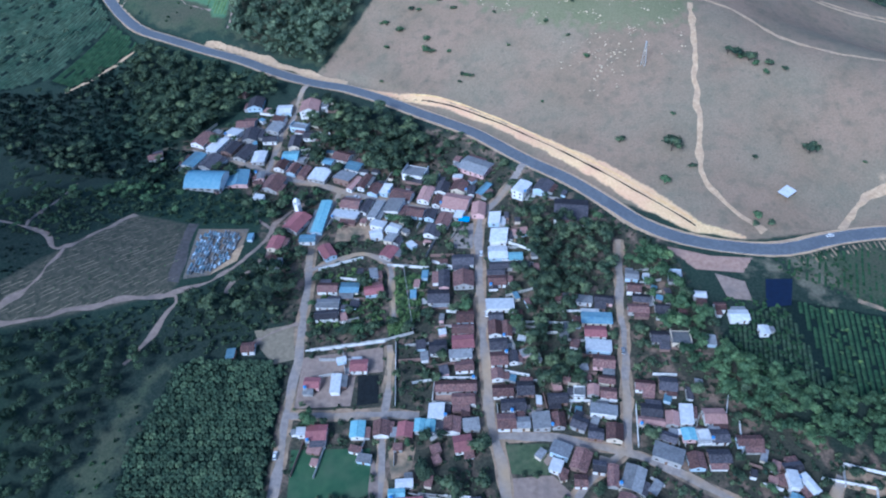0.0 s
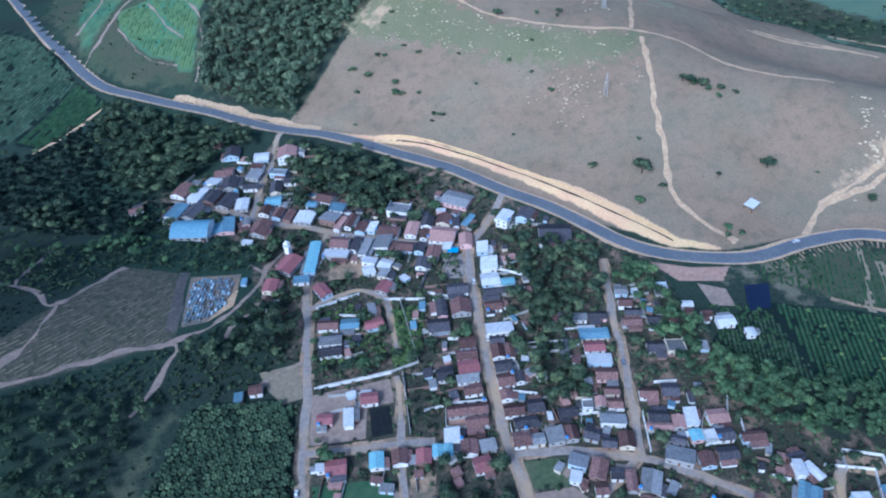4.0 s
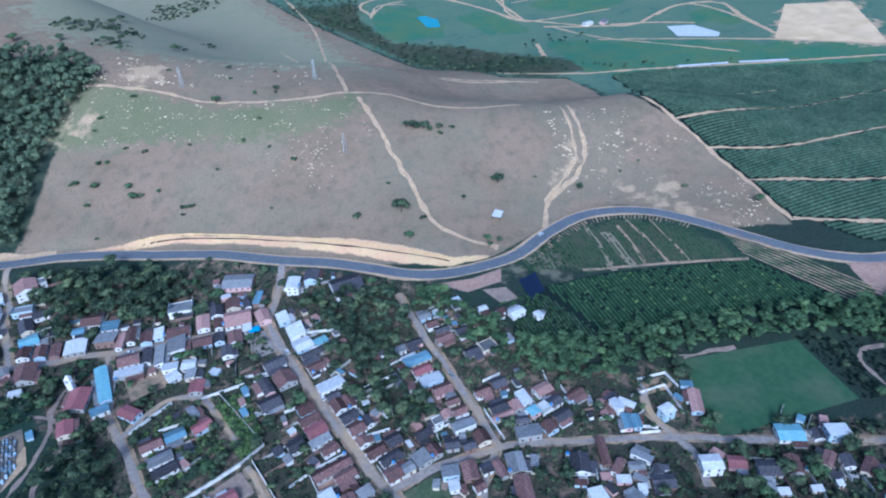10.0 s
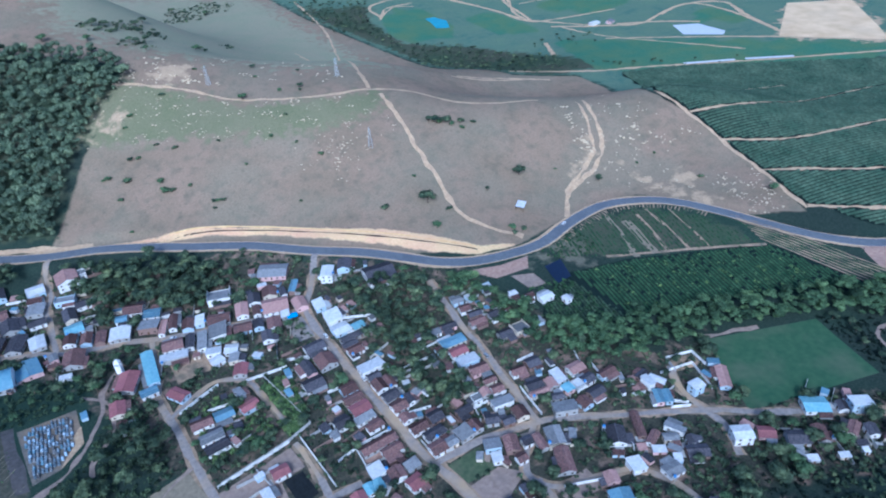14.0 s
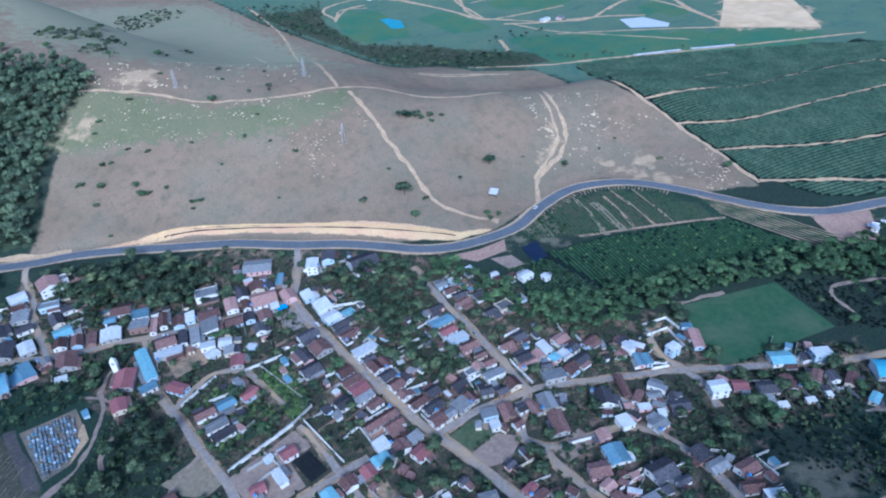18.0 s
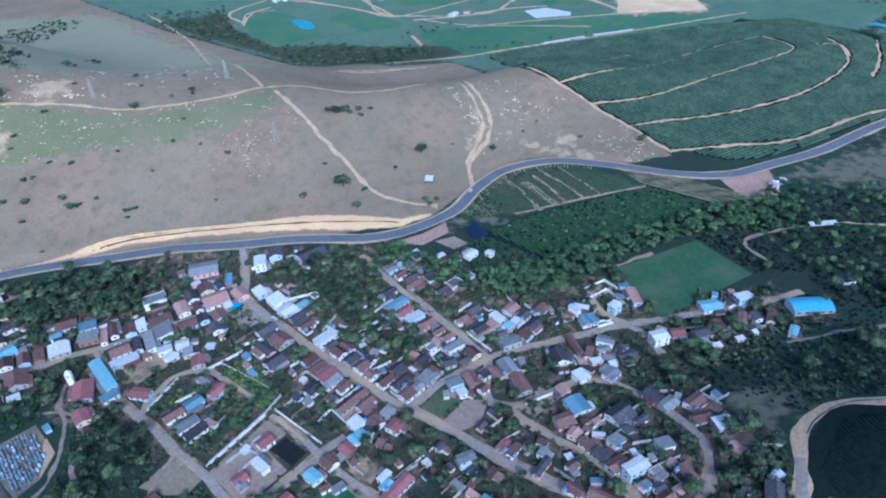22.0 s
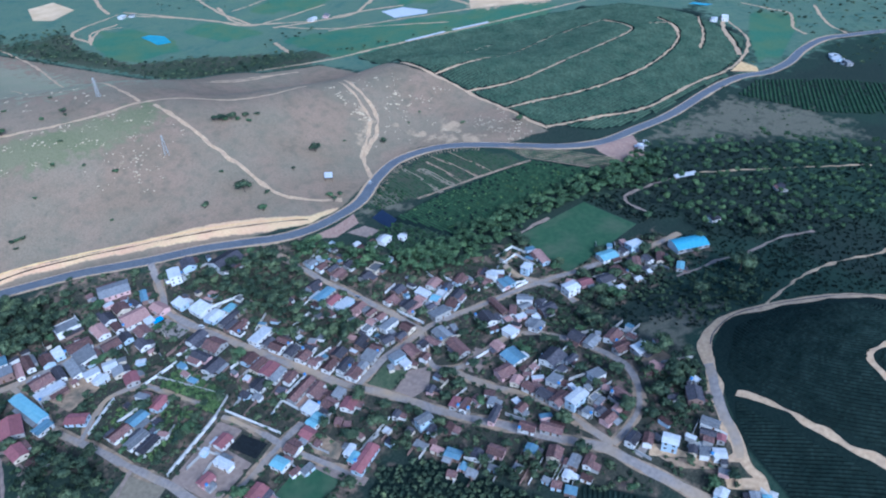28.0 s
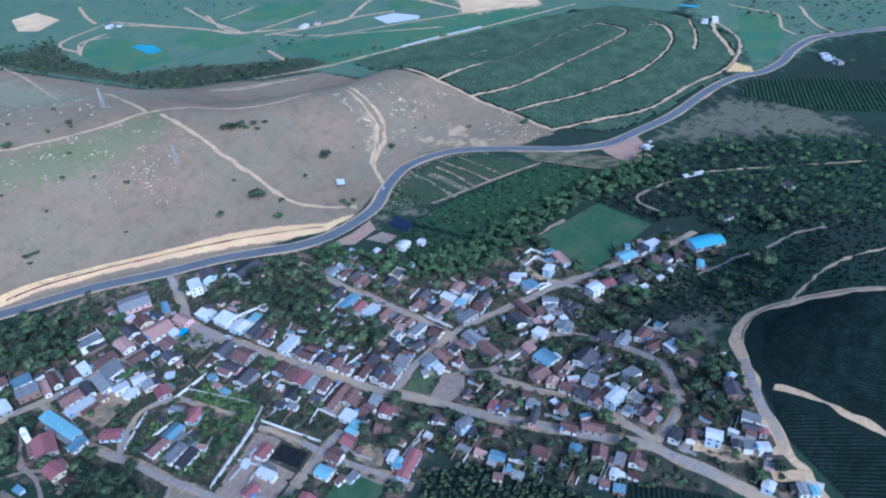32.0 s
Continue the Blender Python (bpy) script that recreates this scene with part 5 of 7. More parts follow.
HOUSES.append(('east_loop', [
    (27.0, 15.1, 5.2, 7.5, 77, 1, 'd'),
    (41.3, 26.7, 4.3, 4.4, 77, 1, 'p'),
    (50.8, 27.7, 8.9, 5.3, 69, 1, 't'),
    (55.1, 4.5, 4.4, 4.3, 102, 1, 'd'),
    (59.8, 124.2, 14.5, 7.4, 63, 1, 't'),
    (61.8, 43.7, 7.0, 7.5, 56, 1, 'g'),
    (64.0, 91.5, 11.4, 10.1, 66, 1, 'b'),
    (69.5, 103.6, 6.3, 6.3, 66, 1, 'p'),
    (69.6, 70.5, 10.3, 12.3, 77, 1, 'd'),
    (70.9, 60.1, 3.6, 7.1, 77, 1, 'd'),
    (73.8, 16.7, 6.4, 5.9, 78, 1, 'p'),
    (84.1, 102.0, 7.8, 7.2, 75, 1, 'w'),
    (86.7, 37.7, 6.2, 9.3, 56, 1, 't'),
    (87.9, 27.8, 7.4, 8.8, 56, 1, 'w'),
]))
HOUSES.append(('east_loop', [
    (89.2, 54.9, 6.4, 9.3, 77, 1, 'g'),
    (91.0, 64.3, 8.2, 8.2, 77, 1, 'd'),
    (95.0, 90.0, 7.0, 8.7, 83, 1, 'g'),
    (96.6, 45.3, 6.9, 10.1, 77, 1, 't'),
]))
HOUSES.append(('pitch_lane', [
    (113.2, 90.5, 7.2, 10.3, 58, 1, 'd'),
    (116.7, 96.5, 4.5, 5.4, 148, 1, 'd'),
    (129.6, 135.4, 7.3, 4.2, 87, 2, 'w'),
    (132.2, 142.1, 3.7, 7.7, 97, 1, 'd'),
    (136.2, 134.7, 8.8, 4.0, 112, 1, 'w'),
    (137.3, 84.1, 9.4, 8.2, 148, 2, 'w'),
    (147.2, 118.3, 6.1, 6.9, 84, 2, 'w'),
]))
HOUSES.append(('terrace_lane', [
    (17.1, -39.2, 4.0, 5.8, 112, 1, 'g'),
    (17.8, -43.7, 3.5, 4.4, 112, 1, 'c'),
    (28.8, 8.6, 4.4, 6.4, 95, 1, 't'),
    (29.6, -0.8, 7.2, 5.9, 95, 2, 'w'),
    (29.6, -10.9, 3.7, 4.5, 98, 1, 'd'),
    (30.2, -15.7, 4.2, 5.0, 98, 1, 'g'),
    (31.4, -21.7, 5.4, 5.3, 112, 1, 'w'),
]))
HOUSES.append(('hill_road', [
    (38.7, -20.7, 3.5, 3.7, 96, 1, 'r'),
    (39.8, -14.8, 6.5, 3.6, 93, 1, 'd'),
    (45.1, -14.6, 8.1, 4.8, 88, 1, 'g'),
    (58.8, -4.7, 7.4, 9.0, 111, 1, 'd'),
    (67.6, -2.9, 3.5, 3.5, 66, 1, 'w'),
]))

rng = random.Random(11)
PLOTS = np.array([(x, y, w / 2, d / 2, radians(t)) for _, rows in HOUSES for x, y, w, d, t, _s, _c in rows])
LANES = [(smooth(p, 6), w) for p, w in list(STREETS.values()) + [TRACKS[k] for k in ("hill_track", "terrace_lane", "side_track", "field_track", "cemetery_path", "cemetery_lane", "barn_path")]]


def blocked(px, py, x, y):
    """True where an annex would stand in another house or on a street."""
    for hx, hy, a, b, t in PLOTS[(abs(PLOTS[:, 0] - x) + abs(PLOTS[:, 1] - y) > 0.05) & (abs(PLOTS[:, 0] - x) < 30) & (abs(PLOTS[:, 1] - y) < 30)]:
        u, v = (px - hx) * math.cos(t) + (py - hy) * math.sin(t), -(px - hx) * math.sin(t) + (py - hy) * math.cos(t)
        if ((abs(u) < a + 0.2) & (abs(v) < b + 0.2)).any():
            return True
    return any((nearest(ln, px, py)[0] < w / 2 + 0.3).any() for ln, w in LANES if ln[:, 0].min() - 20 < x < ln[:, 0].max() + 20 and ln[:, 1].min() - 20 < y < ln[:, 1].max() + 20)


for street, rows in HOUSES:
    for x, y, w, d, turn, storeys, code in rows:
        house(x, y, w, d, turn, storeys, code, rng, street)

# larger buildings
house(-98, 303, 15.5, 10.5, 62, 1, "r", rng, "school road")
house(-84.5, 309, 29, 6.5, 84, 1, "c", rng, "school road")
house(-90, 289, 9, 6, 0, 1, "b", rng, "school road")


def arched_hall(x, y, length, width, turn, eave, rise, m, label):
    """A hall under a barrel vault: vault along x."""
    h = thing("sports_hall", x, y, gz(x, y), turn, label, "hall")
    n, a, b = 16, length / 2, width / 2
    arc = [(-b - 0.3 + (width + 0.6) * k / n, eave + rise * math.sin(math.pi * k / n)) for k in range(n + 1)]
    v, f = [], []
    ribs = int(length / 0.8)
    for r in range(ribs + 1):
        xx, up = -a - 0.4 + (length + 0.8) * r / ribs, 0.06 * (r % 2)
        v += [(xx, q, z + up) for q, z in arc]
    for r in range(ribs):
        f += [(r * (n + 1) + k, (r + 1) * (n + 1) + k, (r + 1) * (n + 1) + k + 1, r * (n + 1) + k + 1) for k in range(n)]
    under("roof", mesh_of("roof", v, f, m, flat=False), h, label="ribbed barrel-vault metal roof")
    for s in (-1, 1):
        ev = [(s * a, q, z - 0.05) for q, z in arc] + [(s * a, b, -1), (s * a, -b, -1)]
        under("gable_wall", mesh_of("gable_wall", ev, [tuple(range(n + 3))], PAINTS[0][0]), h)
        under("side_wall", mesh_of("side_wall", *box(-a, s * b - 0.1, -1, a, s * b + 0.1, eave), PAINTS[4][0]), h)
        for k in range(5):
            under("window", window_mesh(2.4, 1.0), h, pose(-a + (k + 0.5) * length / 5, s * (b + 0.11), eave - 1.5, 0, 0, 0 if s < 0 else 180))
    return h


arched_hall(-160, 340, 23, 18, -6, 4.0, 4.0, mat("pale_blue_sheet", [(0.115, 0.235, 0.315), (0.185, 0.31, 0.39)], 0.5, stain=(0.10, 0.20, 0.28), stain_scale=0.15, rough=0.5), "school sports hall under a pale blue vaulted roof")
arched_hall(217, 29, 23, 13, -47, 3.6, 2.0, mat("sky_blue_sheet", [(0.09, 0.31, 0.43), (0.135, 0.38, 0.50)], 0.5, rough=0.5), "sports hall under a bright sky-blue vaulted roof")

tower = thing("bell_tower", -99, 314, gz(-99, 314), 62, "white square bell tower with open belfry", "tower")
under("shaft", mesh_of("shaft", *joined([box(-1.5, -1.5, -0.5, 1.5, 1.5, 7.5), box(-1.7, -1.7, 7.5, 1.7, 1.7, 7.8)]), PAINTS[0][0]), tower)
under("belfry", mesh_of("belfry", *joined([box(i * 1.25 - 0.25, j * 1.25 - 0.25, 7.8, i * 1.25 + 0.25, j * 1.25 + 0.25, 10) for i in (-1, 1) for j in (-1, 1)] + [box(-1.6, -1.6, 10, 1.6, 1.6, 10.3)]), PAINTS[0][0]), tower)
under("spire", mesh_of("spire", [(-1.5, -1.5, 10.3), (1.5, -1.5, 10.3), (1.5, 1.5, 10.3), (-1.5, 1.5, 10.3), (0, 0, 12.6)], [(0, 1, 4), (1, 2, 4), (2, 3, 4), (3, 0, 4)], PAINTS[0][0]), tower)


def open_shed(name, x, y, w, d, turn, high, m, label, category):
    h = thing(name, x, y, gz(x, y), turn, label, category)
    for i in (-1, 1):
        for j in (-1, 1):
            under("post", mesh_of("post", *box(-0.1, -0.1, -0.8, 0.1, 0.1, high + (0.3 if j > 0 else 0)), M_WOOD), h, pose(i * (w / 2 - 0.4), j * (d / 2 - 0.4), 0))
    under("roof", slope("roof", w, d, 0.5, m), h, pose(0, d / 2, high + 0.65))
    return h


open_shed("cattle_shed", 189, 311, 9.5, 6.5, 38, 2.8, ROOFS["w"][0], "small open cattle shed with whitish sheet roof in dry pasture", "shed")
open_shed("market_canopy", 0.5, 305, 6.5, 4.0, -12, 2.6, mat("bright_blue_sheet", [(0.03, 0.26, 0.58), (0.05, 0.32, 0.66)], 0.5, rough=0.5), "bright blue canopy beside the village square", "canopy")
open_shed("long_barn", 320, 53, 20, 5.0, -45, 2.8, ROOFS["w"][0], "long low barn with white sheet roof among trees", "barn")
for x, y, w, d, turn, code in ((655, -36, 18, 9, 30, "w"), (640, -48, 10, 7, 30, "g"), (757, 99, 14, 8, 10, "w"), (745, 110, 10, 7, 10, "w"), (356, 99, 7, 5, 20, "w"), (366, 97, 5, 4, 40, "w"), (614, 659, 14, 8, 0, "w"), (633, 647, 12, 7, 20, "g"), (500, 939, 12, 8, 20, "w"), (512, 930, 9, 6, 20, "g"), (-204, 373, 9, 7, 20, "t"), (-162, 452, 7, 6, -20, "p"), (259, 20, 8, 6, -40, "d"), (328, -18, 8, 6, 30, "d")):
    house(x, y, w, d, turn, 1, code, rng, "valley_farm_road")

# ---- lot walls ----
for pts in ([(75, 175), (72, 154)], [(97, 174), (93, 165), (92, 154)], [(117, 178), (112, 165), (110, 155), (97, 154)], [(86, 191), (97, 190)], [(27, 225), (50, 223)], [(28, 218), (50, 217)], [(-18, 272), (-7, 267)], [(-16, 193), (4, 192)], [(12.7, 177), (13, 164), (23, 163)], [(-35.5, 215), (-34, 178)],
            [(-81, 266), (-68, 272), (-57, 276)], [(44, 178), (67, 177)], [(-43, 270), (-20, 267)], [(118, 165), (115, 150)], [(-34, 268), (-27, 221), (-40, 217), (-78, 211)], [(143, 138), (163, 133), (156, 114)], [(128, 118), (137, 113)], [(72, 78), (67, 69), (84, 67)], [(22, 286), (44, 273)], [(107, 47), (102, 34)], [(-81, 300), (-76, 318)], [(50, 114), (70, 105)], [(14, 272), (38, 265.5), (37, 258)], [(-17, 180), (-16, 192)], [(-17, 179.5), (3, 176.5)], [(154, 144), (170, 139), (168, 128)], [(154, 144), (151, 134)], [(127, 125), (138, 115)], [(127, 126), (141, 127)], [(-41, 216), (-80, 210)]):
    c = smooth(pts, 2.5) if len(pts) < 2 else np.vstack([np.linspace(a, b, max(2, int(math.dist(a, b) / 3)), endpoint=False) for a, b in zip(pts, pts[1:])] + [np.array([pts[-1]], float)])
    v, f = [], []
    for k, (x, y) in enumerate(c):
        d = c[min(k + 1, len(c) - 1)] - c[max(k - 1, 0)]
        nx, ny = -d[1] / np.hypot(*d) * 0.09, d[0] / np.hypot(*d) * 0.09
        z = gz(x, y)
        v += [(x - nx, y - ny, z - 0.3), (x - nx, y - ny, z + 2.0), (x + nx, y + ny, z + 2.0), (x + nx, y + ny, z - 0.3)]
        if k:
            a, b = 4 * k - 4, 4 * k
            f += [(a, a + 1, b + 1, b), (a + 1, a + 2, b + 2, b + 1), (a + 2, a + 3, b + 3, b + 2)]
    f += [(0, 3, 2, 1), (len(v) - 4, len(v) - 3, len(v) - 2, len(v) - 1)]
    tagged(new("lot_wall", mesh_of("lot_wall", v, f, rng.choice([M_CONC, PAINTS[0][0], PAINTS[0][0]]))), "weathered rendered wall between house lots", "wall", "lot walls")

# ---- back yards: walls, paved patios and small sheds ----
yr = random.Random(17)
SHEDS = []
ALL_LINES = [(smooth(p, 5), w) for p, w in STREETS.values()]


def back_of(x, y):
    """Unit vector from the nearest street to a house."""
    best = (1e9, 0, 1)
    for ln, w in ALL_LINES:
        d = np.hypot(ln[:, 0] - x, ln[:, 1] - y)
        k = int(d.argmin())
        if 0.1 < d[k] < best[0]:
            best = (d[k], (x - ln[k, 0]) / d[k], (y - ln[k, 1]) / d[k])
    return best


def yard_wall(ax, ay, bx, by, high, m):
    n = max(2, int(math.dist((ax, ay), (bx, by)) / 2.5))
    tx, ty = (bx - ax) / math.dist((ax, ay), (bx, by)), (by - ay) / math.dist((ax, ay), (bx, by))
    v, f = [], []
    for k in range(n + 1):
        px, py = ax + (bx - ax) * k / n, ay + (by - ay) * k / n
        z = gz(px, py)
        v += [(px + ty * 0.09, py - tx * 0.09, z - 0.3), (px + ty * 0.09, py - tx * 0.09, z + high), (px - ty * 0.09, py + tx * 0.09, z + high), (px - ty * 0.09, py + tx * 0.09, z - 0.3)]
        if k:
            a, b = 4 * k - 4, 4 * k
            f += [(a, b, b + 1, a + 1), (a + 1, b + 1, b + 2, a + 2), (a + 2, b + 2, b + 3, a + 3)]
    f += [(0, 1, 2, 3), (4 * n, 4 * n + 3, 4 * n + 2, 4 * n + 1)]
    tagged(new("lot_wall", mesh_of("lot_wall", v, f, m)), "low weathered wall along a back yard", "wall", "back-yard walls")


for _street, rows in HOUSES:
    for x, y, w, d, turn, _s, code in rows:
        far, bx, by = back_of(x, y)
        if far > 28:
            continue
        half = (w + d) / 4
        lx, ly = -by, bx
        side = yr.choice((-1, 1))
        for side in (side, -side):
            if yr.random() > 0.5:
                continue
            sx, sy = x + lx * side * (half + 0.9) + bx * half, y + ly * side * (half + 0.9) + by * half
            reach = yr.uniform(6, 17)
            q = np.linspace(0.5, reach + 0.5, 8)
            if not blocked(sx + bx * q, sy + by * q, sx, sy):
                yard_wall(sx, sy, sx + bx * reach, sy + by * reach, yr.uniform(1.6, 2.3), yr.choice([M_CONC, PAINTS[0][0], PAINTS[1][0], PAINTS[4][0], PAINTS[4][0], PAINTS[3][0]]))
        for _try in range(3):
            if yr.random() > 0.6:
                continue
            reach = half + yr.uniform(3.0, 11.0)
            cx, cy = x + bx * reach + lx * yr.uniform(-4, 4), y + by * reach + ly * yr.uniform(-4, 4)
            a, b = yr.uniform(1.4, 3.2), yr.uniform(1.1, 2.2)
            q = [(cx + lx * i * a + bx * j * b, cy + ly * i * a + by * j * b) for i, j in ((-1, -1), (1, -1), (1, 1), (-1, 1))]
            px, py = np.array([c[0] for c in q] + [cx]), np.array([c[1] for c in q] + [cy])
            if blocked(px, py, cx, cy) or any(math.dist((cx, cy), s_) < a + r_ + 0.4 for s_, r_ in SHEDS):
                continue
            SHEDS.append(((cx, cy), a))
            zs = [gz(*c) for c in q]
            h = thing("shed", cx, cy, sum(zs) / 4, math.degrees(math.atan2(ly, lx)), "small lean-to shed in a village back yard", "shed", "back-yard sheds")
            low, hi = min(zs) - max(zs) - 0.5, yr.uniform(2.1, 2.8)
            under("wall", mesh_of("wall", *box(-a, -b, low, a, b, hi - 0.35), yr.choice(PAINTS)[0]), h)
            under("roof", slope("roof", 2 * a + 0.5, 2 * b + 0.5, 0.35, ROOFS[yr.choice("ddggtttwpb")][0]), h, pose(0, b + 0.25, hi + 0.12))
            under("door", DOOR, h, pose(0, -b, -0.15))
        if yr.random() < 0.4:
            cx, cy = x + bx * (half + 2.2) + lx * yr.uniform(-2, 2), y + by * (half + 2.2) + ly * yr.uniform(-2, 2)
            a, b = yr.uniform(2, 4), yr.uniform(1.4, 2.4)
            q = [(cx + lx * i * a + bx * j * b, cy + ly * i * a + by * j * b) for i, j in ((-1, -1), (1, -1), (1, 1), (-1, 1))]
            patch("patio", q, yr.choice((M_CONC, M_STREET, M_MAUVE)), 0.12, 1.5, "pale paved patio behind a house", "patio")

# ---- cemetery ----
M_TOMB = mat("weathered_tomb_plaster", [(0.13, 0.165, 0.20), (0.27, 0.32, 0.37)], 0.9, vary=0.35, stain=(0.16, 0.17, 0.18), stain_scale=0.6)
M_TOMB_GREY = mat("grey_tomb_stone", [(0.14, 0.14, 0.145), (0.25, 0.245, 0.24)], 0.9, vary=0.4, stain=(0.09, 0.09, 0.09), stain_scale=0.6)
TOMB_MATS = [M_TOMB, M_TOMB_GREY, M_TOMB, M_TOMB_GREY, ROOFS["b"][0], PAINTS[5][0]]
TOMBS = [mesh_of("tomb", *joined([box(-0.6, -1.15, -0.6, 0.6, 1.15, 0.12), box(-0.5, -1.05, 0.12, 0.5, 1.05, 0.55 + 0.12 * (k % 3)), box(-0.56, -1.1, 0.55 + 0.12 * (k % 3), 0.56, 1.1, 0.65 + 0.12 * (k % 3))]), TOMB_MATS[k]) for k in range(6)]
STONES = [mesh_of("headstone", *joined([box(-0.4, -0.1, 0, 0.4, 0.1, 0.7), box(-0.08, -0.06, 0.7, 0.08, 0.06, 1.3), box(-0.28, -0.06, 0.95, 0.28, 0.06, 1.1)]), TOMB_MATS[k]) for k in (0, 3)]
CEMETERY = np.array([(-150, 253), (-151, 290), (-127, 294), (-128, 270), (-139, 258)], float)
names = ["pale blue-grey", "grey", "pale blue-grey", "grey", "blue", "blue-grey"]
for i in range(-12, 13):
    for j in range(-10, 11):
        x, y = -140 + i * 1.6 + j * 0.3 + rng.uniform(-0.2, 0.2), 275 + j * 2.75 - i * 0.2 + rng.uniform(-0.2, 0.2)
        if inside(CEMETERY, np.array([x]), np.array([y]))[0] > 1.2 and rng.random() < 0.82:
            k = rng.randrange(6)
            t = new("tomb", TOMBS[k])
            t.matrix_world = pose(x, y, gz(x, y) + 0.1, 0, 0, -7 + rng.uniform(-5, 5))
            tagged(t, f"{names[k]} plastered tomb in the hillside cemetery", "tomb", "tombs in the cemetery")
            under("headstone", STONES[k % 2], t, pose(0, 0.9, 0.6))

# ---- trees and plants ----
ICO_V, ICO_F = [], []
bm = bmesh.new()
bmesh.ops.create_icosphere(bm, subdivisions=1, radius=1.0)
ICO_V = np.array([v.co[:] for v in bm.verts])
ICO_F = np.array([[v.index for v in f.verts] for f in bm.faces])
bm.free()


def crown(seed, radius, high, lobes, leaves, leaf, flat=0.75):
    """Places and triangles of a crown: dark inner lumps and many leaf sprays over them, with an uneven outline."""
    r = np.random.default_rng(seed)
    V, F, k = [], [], 0
    cs = []
    for i in range(lobes):
        a, s = r.uniform(0, 6.28), math.sqrt(r.random()) * 0.72 * radius
        lr = radius * r.uniform(0.38, 0.58)
        c = np.array([math.cos(a) * s, math.sin(a) * s, high - lr * 0.6 - (s / radius) ** 2 * radius * 0.45 * r.uniform(0.5, 1.3)])
        cs.append((c, lr))
        lump = ICO_V * (lr * 0.82 * r.uniform(0.75, 1.15, (len(ICO_V), 1))) * np.array([1, 1, flat]) + c
        V.append(lump)
        F.append(ICO_F + k)
        k += len(lump)
    for i in range(leaves):
        c, lr = cs[r.integers(lobes)]
        d = r.normal(size=3)
        d[2] = abs(d[2]) * 0.9 - 0.25
        d /= np.linalg.norm(d)
        p = c + d * lr * r.uniform(0.8, 1.18) * np.array([1, 1, flat])
        nrm = d + r.normal(size=3) * 0.5
        u = np.cross(nrm, r.normal(size=3))
        u /= np.linalg.norm(u) + 1e-9
        w = np.cross(nrm, u)
        w /= np.linalg.norm(w) + 1e-9
        s = leaf * r.uniform(0.6, 1.3)
        V.append(np.array([p - u * s, p - w * s * 0.6, p + u * s, p + w * s * 0.6 + nrm * s * 0.1]))
        F.append(np.array([[0, 1, 2], [0, 2, 3]]) + k)
        k += 4
    return np.vstack(V), np.vstack(F)


def trunk_mesh(high, girth, seed):
    """A tapered trunk with limbs that reach into the crown."""
    r = np.random.default_rng(seed)
    V, F = [], []
    limbs = [((0, 0, -0.4), (r.uniform(-0.3, 0.3), r.uniform(-0.3, 0.3), high * 0.62), girth, girth * 0.5)]
    for i in range(4):
        a = i * 1.57 + r.uniform(0, 1)
        limbs.append(((0, 0, high * r.uniform(0.35, 0.55)), (math.cos(a) * high * 0.3, math.sin(a) * high * 0.3, high * r.uniform(0.7, 0.85)), girth * 0.5, girth * 0.2))
    for p, q, ra, rb in limbs:
        k = len(V)
        for c, rad in ((p, ra), (q, rb)):
            V += [(c[0] + rad * math.cos(t * 1.0472), c[1] + rad * math.sin(t * 1.0472), c[2]) for t in range(6)]
        F += [(k + t, k + (t + 1) % 6, k + 6 + (t + 1) % 6, k + 6 + t) for t in range(6)]
    return mesh_of("trunk", V, F, M_BARK, flat=False)


TREE_KINDS = []
for s in range(8):
    rad = (3.0, 3.6, 4.2, 2.6, 3.4, 4.8, 2.9, 3.9)[s]
    high = rad * (1.75, 1.6, 1.5, 2.1, 1.8, 1.45, 1.9, 1.6)[s]
    cv, cf = crown(40 + s, rad, high, 9, 340, rad * 0.125)
    TREE_KINDS.append((fast_mesh("crown", cv, cf, (M_LEAF, M_LEAF, M_LEAF2, M_LEAF)[s % 4]), trunk_mesh(high, rad * 0.09, s)))
SHRUB_KINDS = [fast_mesh("shrub", *crown(80 + s, 1.6, 2.0, 5, 90, 0.34, 0.8), (M_LEAF2, M_LEAF)[s % 2]) for s in range(4)]
FOREST_KINDS = [crown(120 + s, 3.4, 6.0 + 0.5 * s, 7, 230, 0.42) for s in range(8)]
BUSH_KINDS = [crown(160 + s, 1.5, 1.7, 3, 34, 0.42, 0.8) for s in range(5)]

rects = [(x, y, w / 2, d / 2, radians(t)) for _, rows in HOUSES for x, y, w, d, t, _s, _c in rows] + [(-98, 303, 8, 6, radians(62)), (-84.5, 309, 15, 4, radians(84)), (-160, 340, 12, 10, 0), (217, 29, 13, 8, radians(-47)), (-90, 289, 5, 4, 0), (0.5, 305, 4, 3, 0), (320, 53, 10, 3, radians(-45))]
lines = [(smooth(p, 6), w) for p, w in list(STREETS.values()) + list(TRACKS.values())]


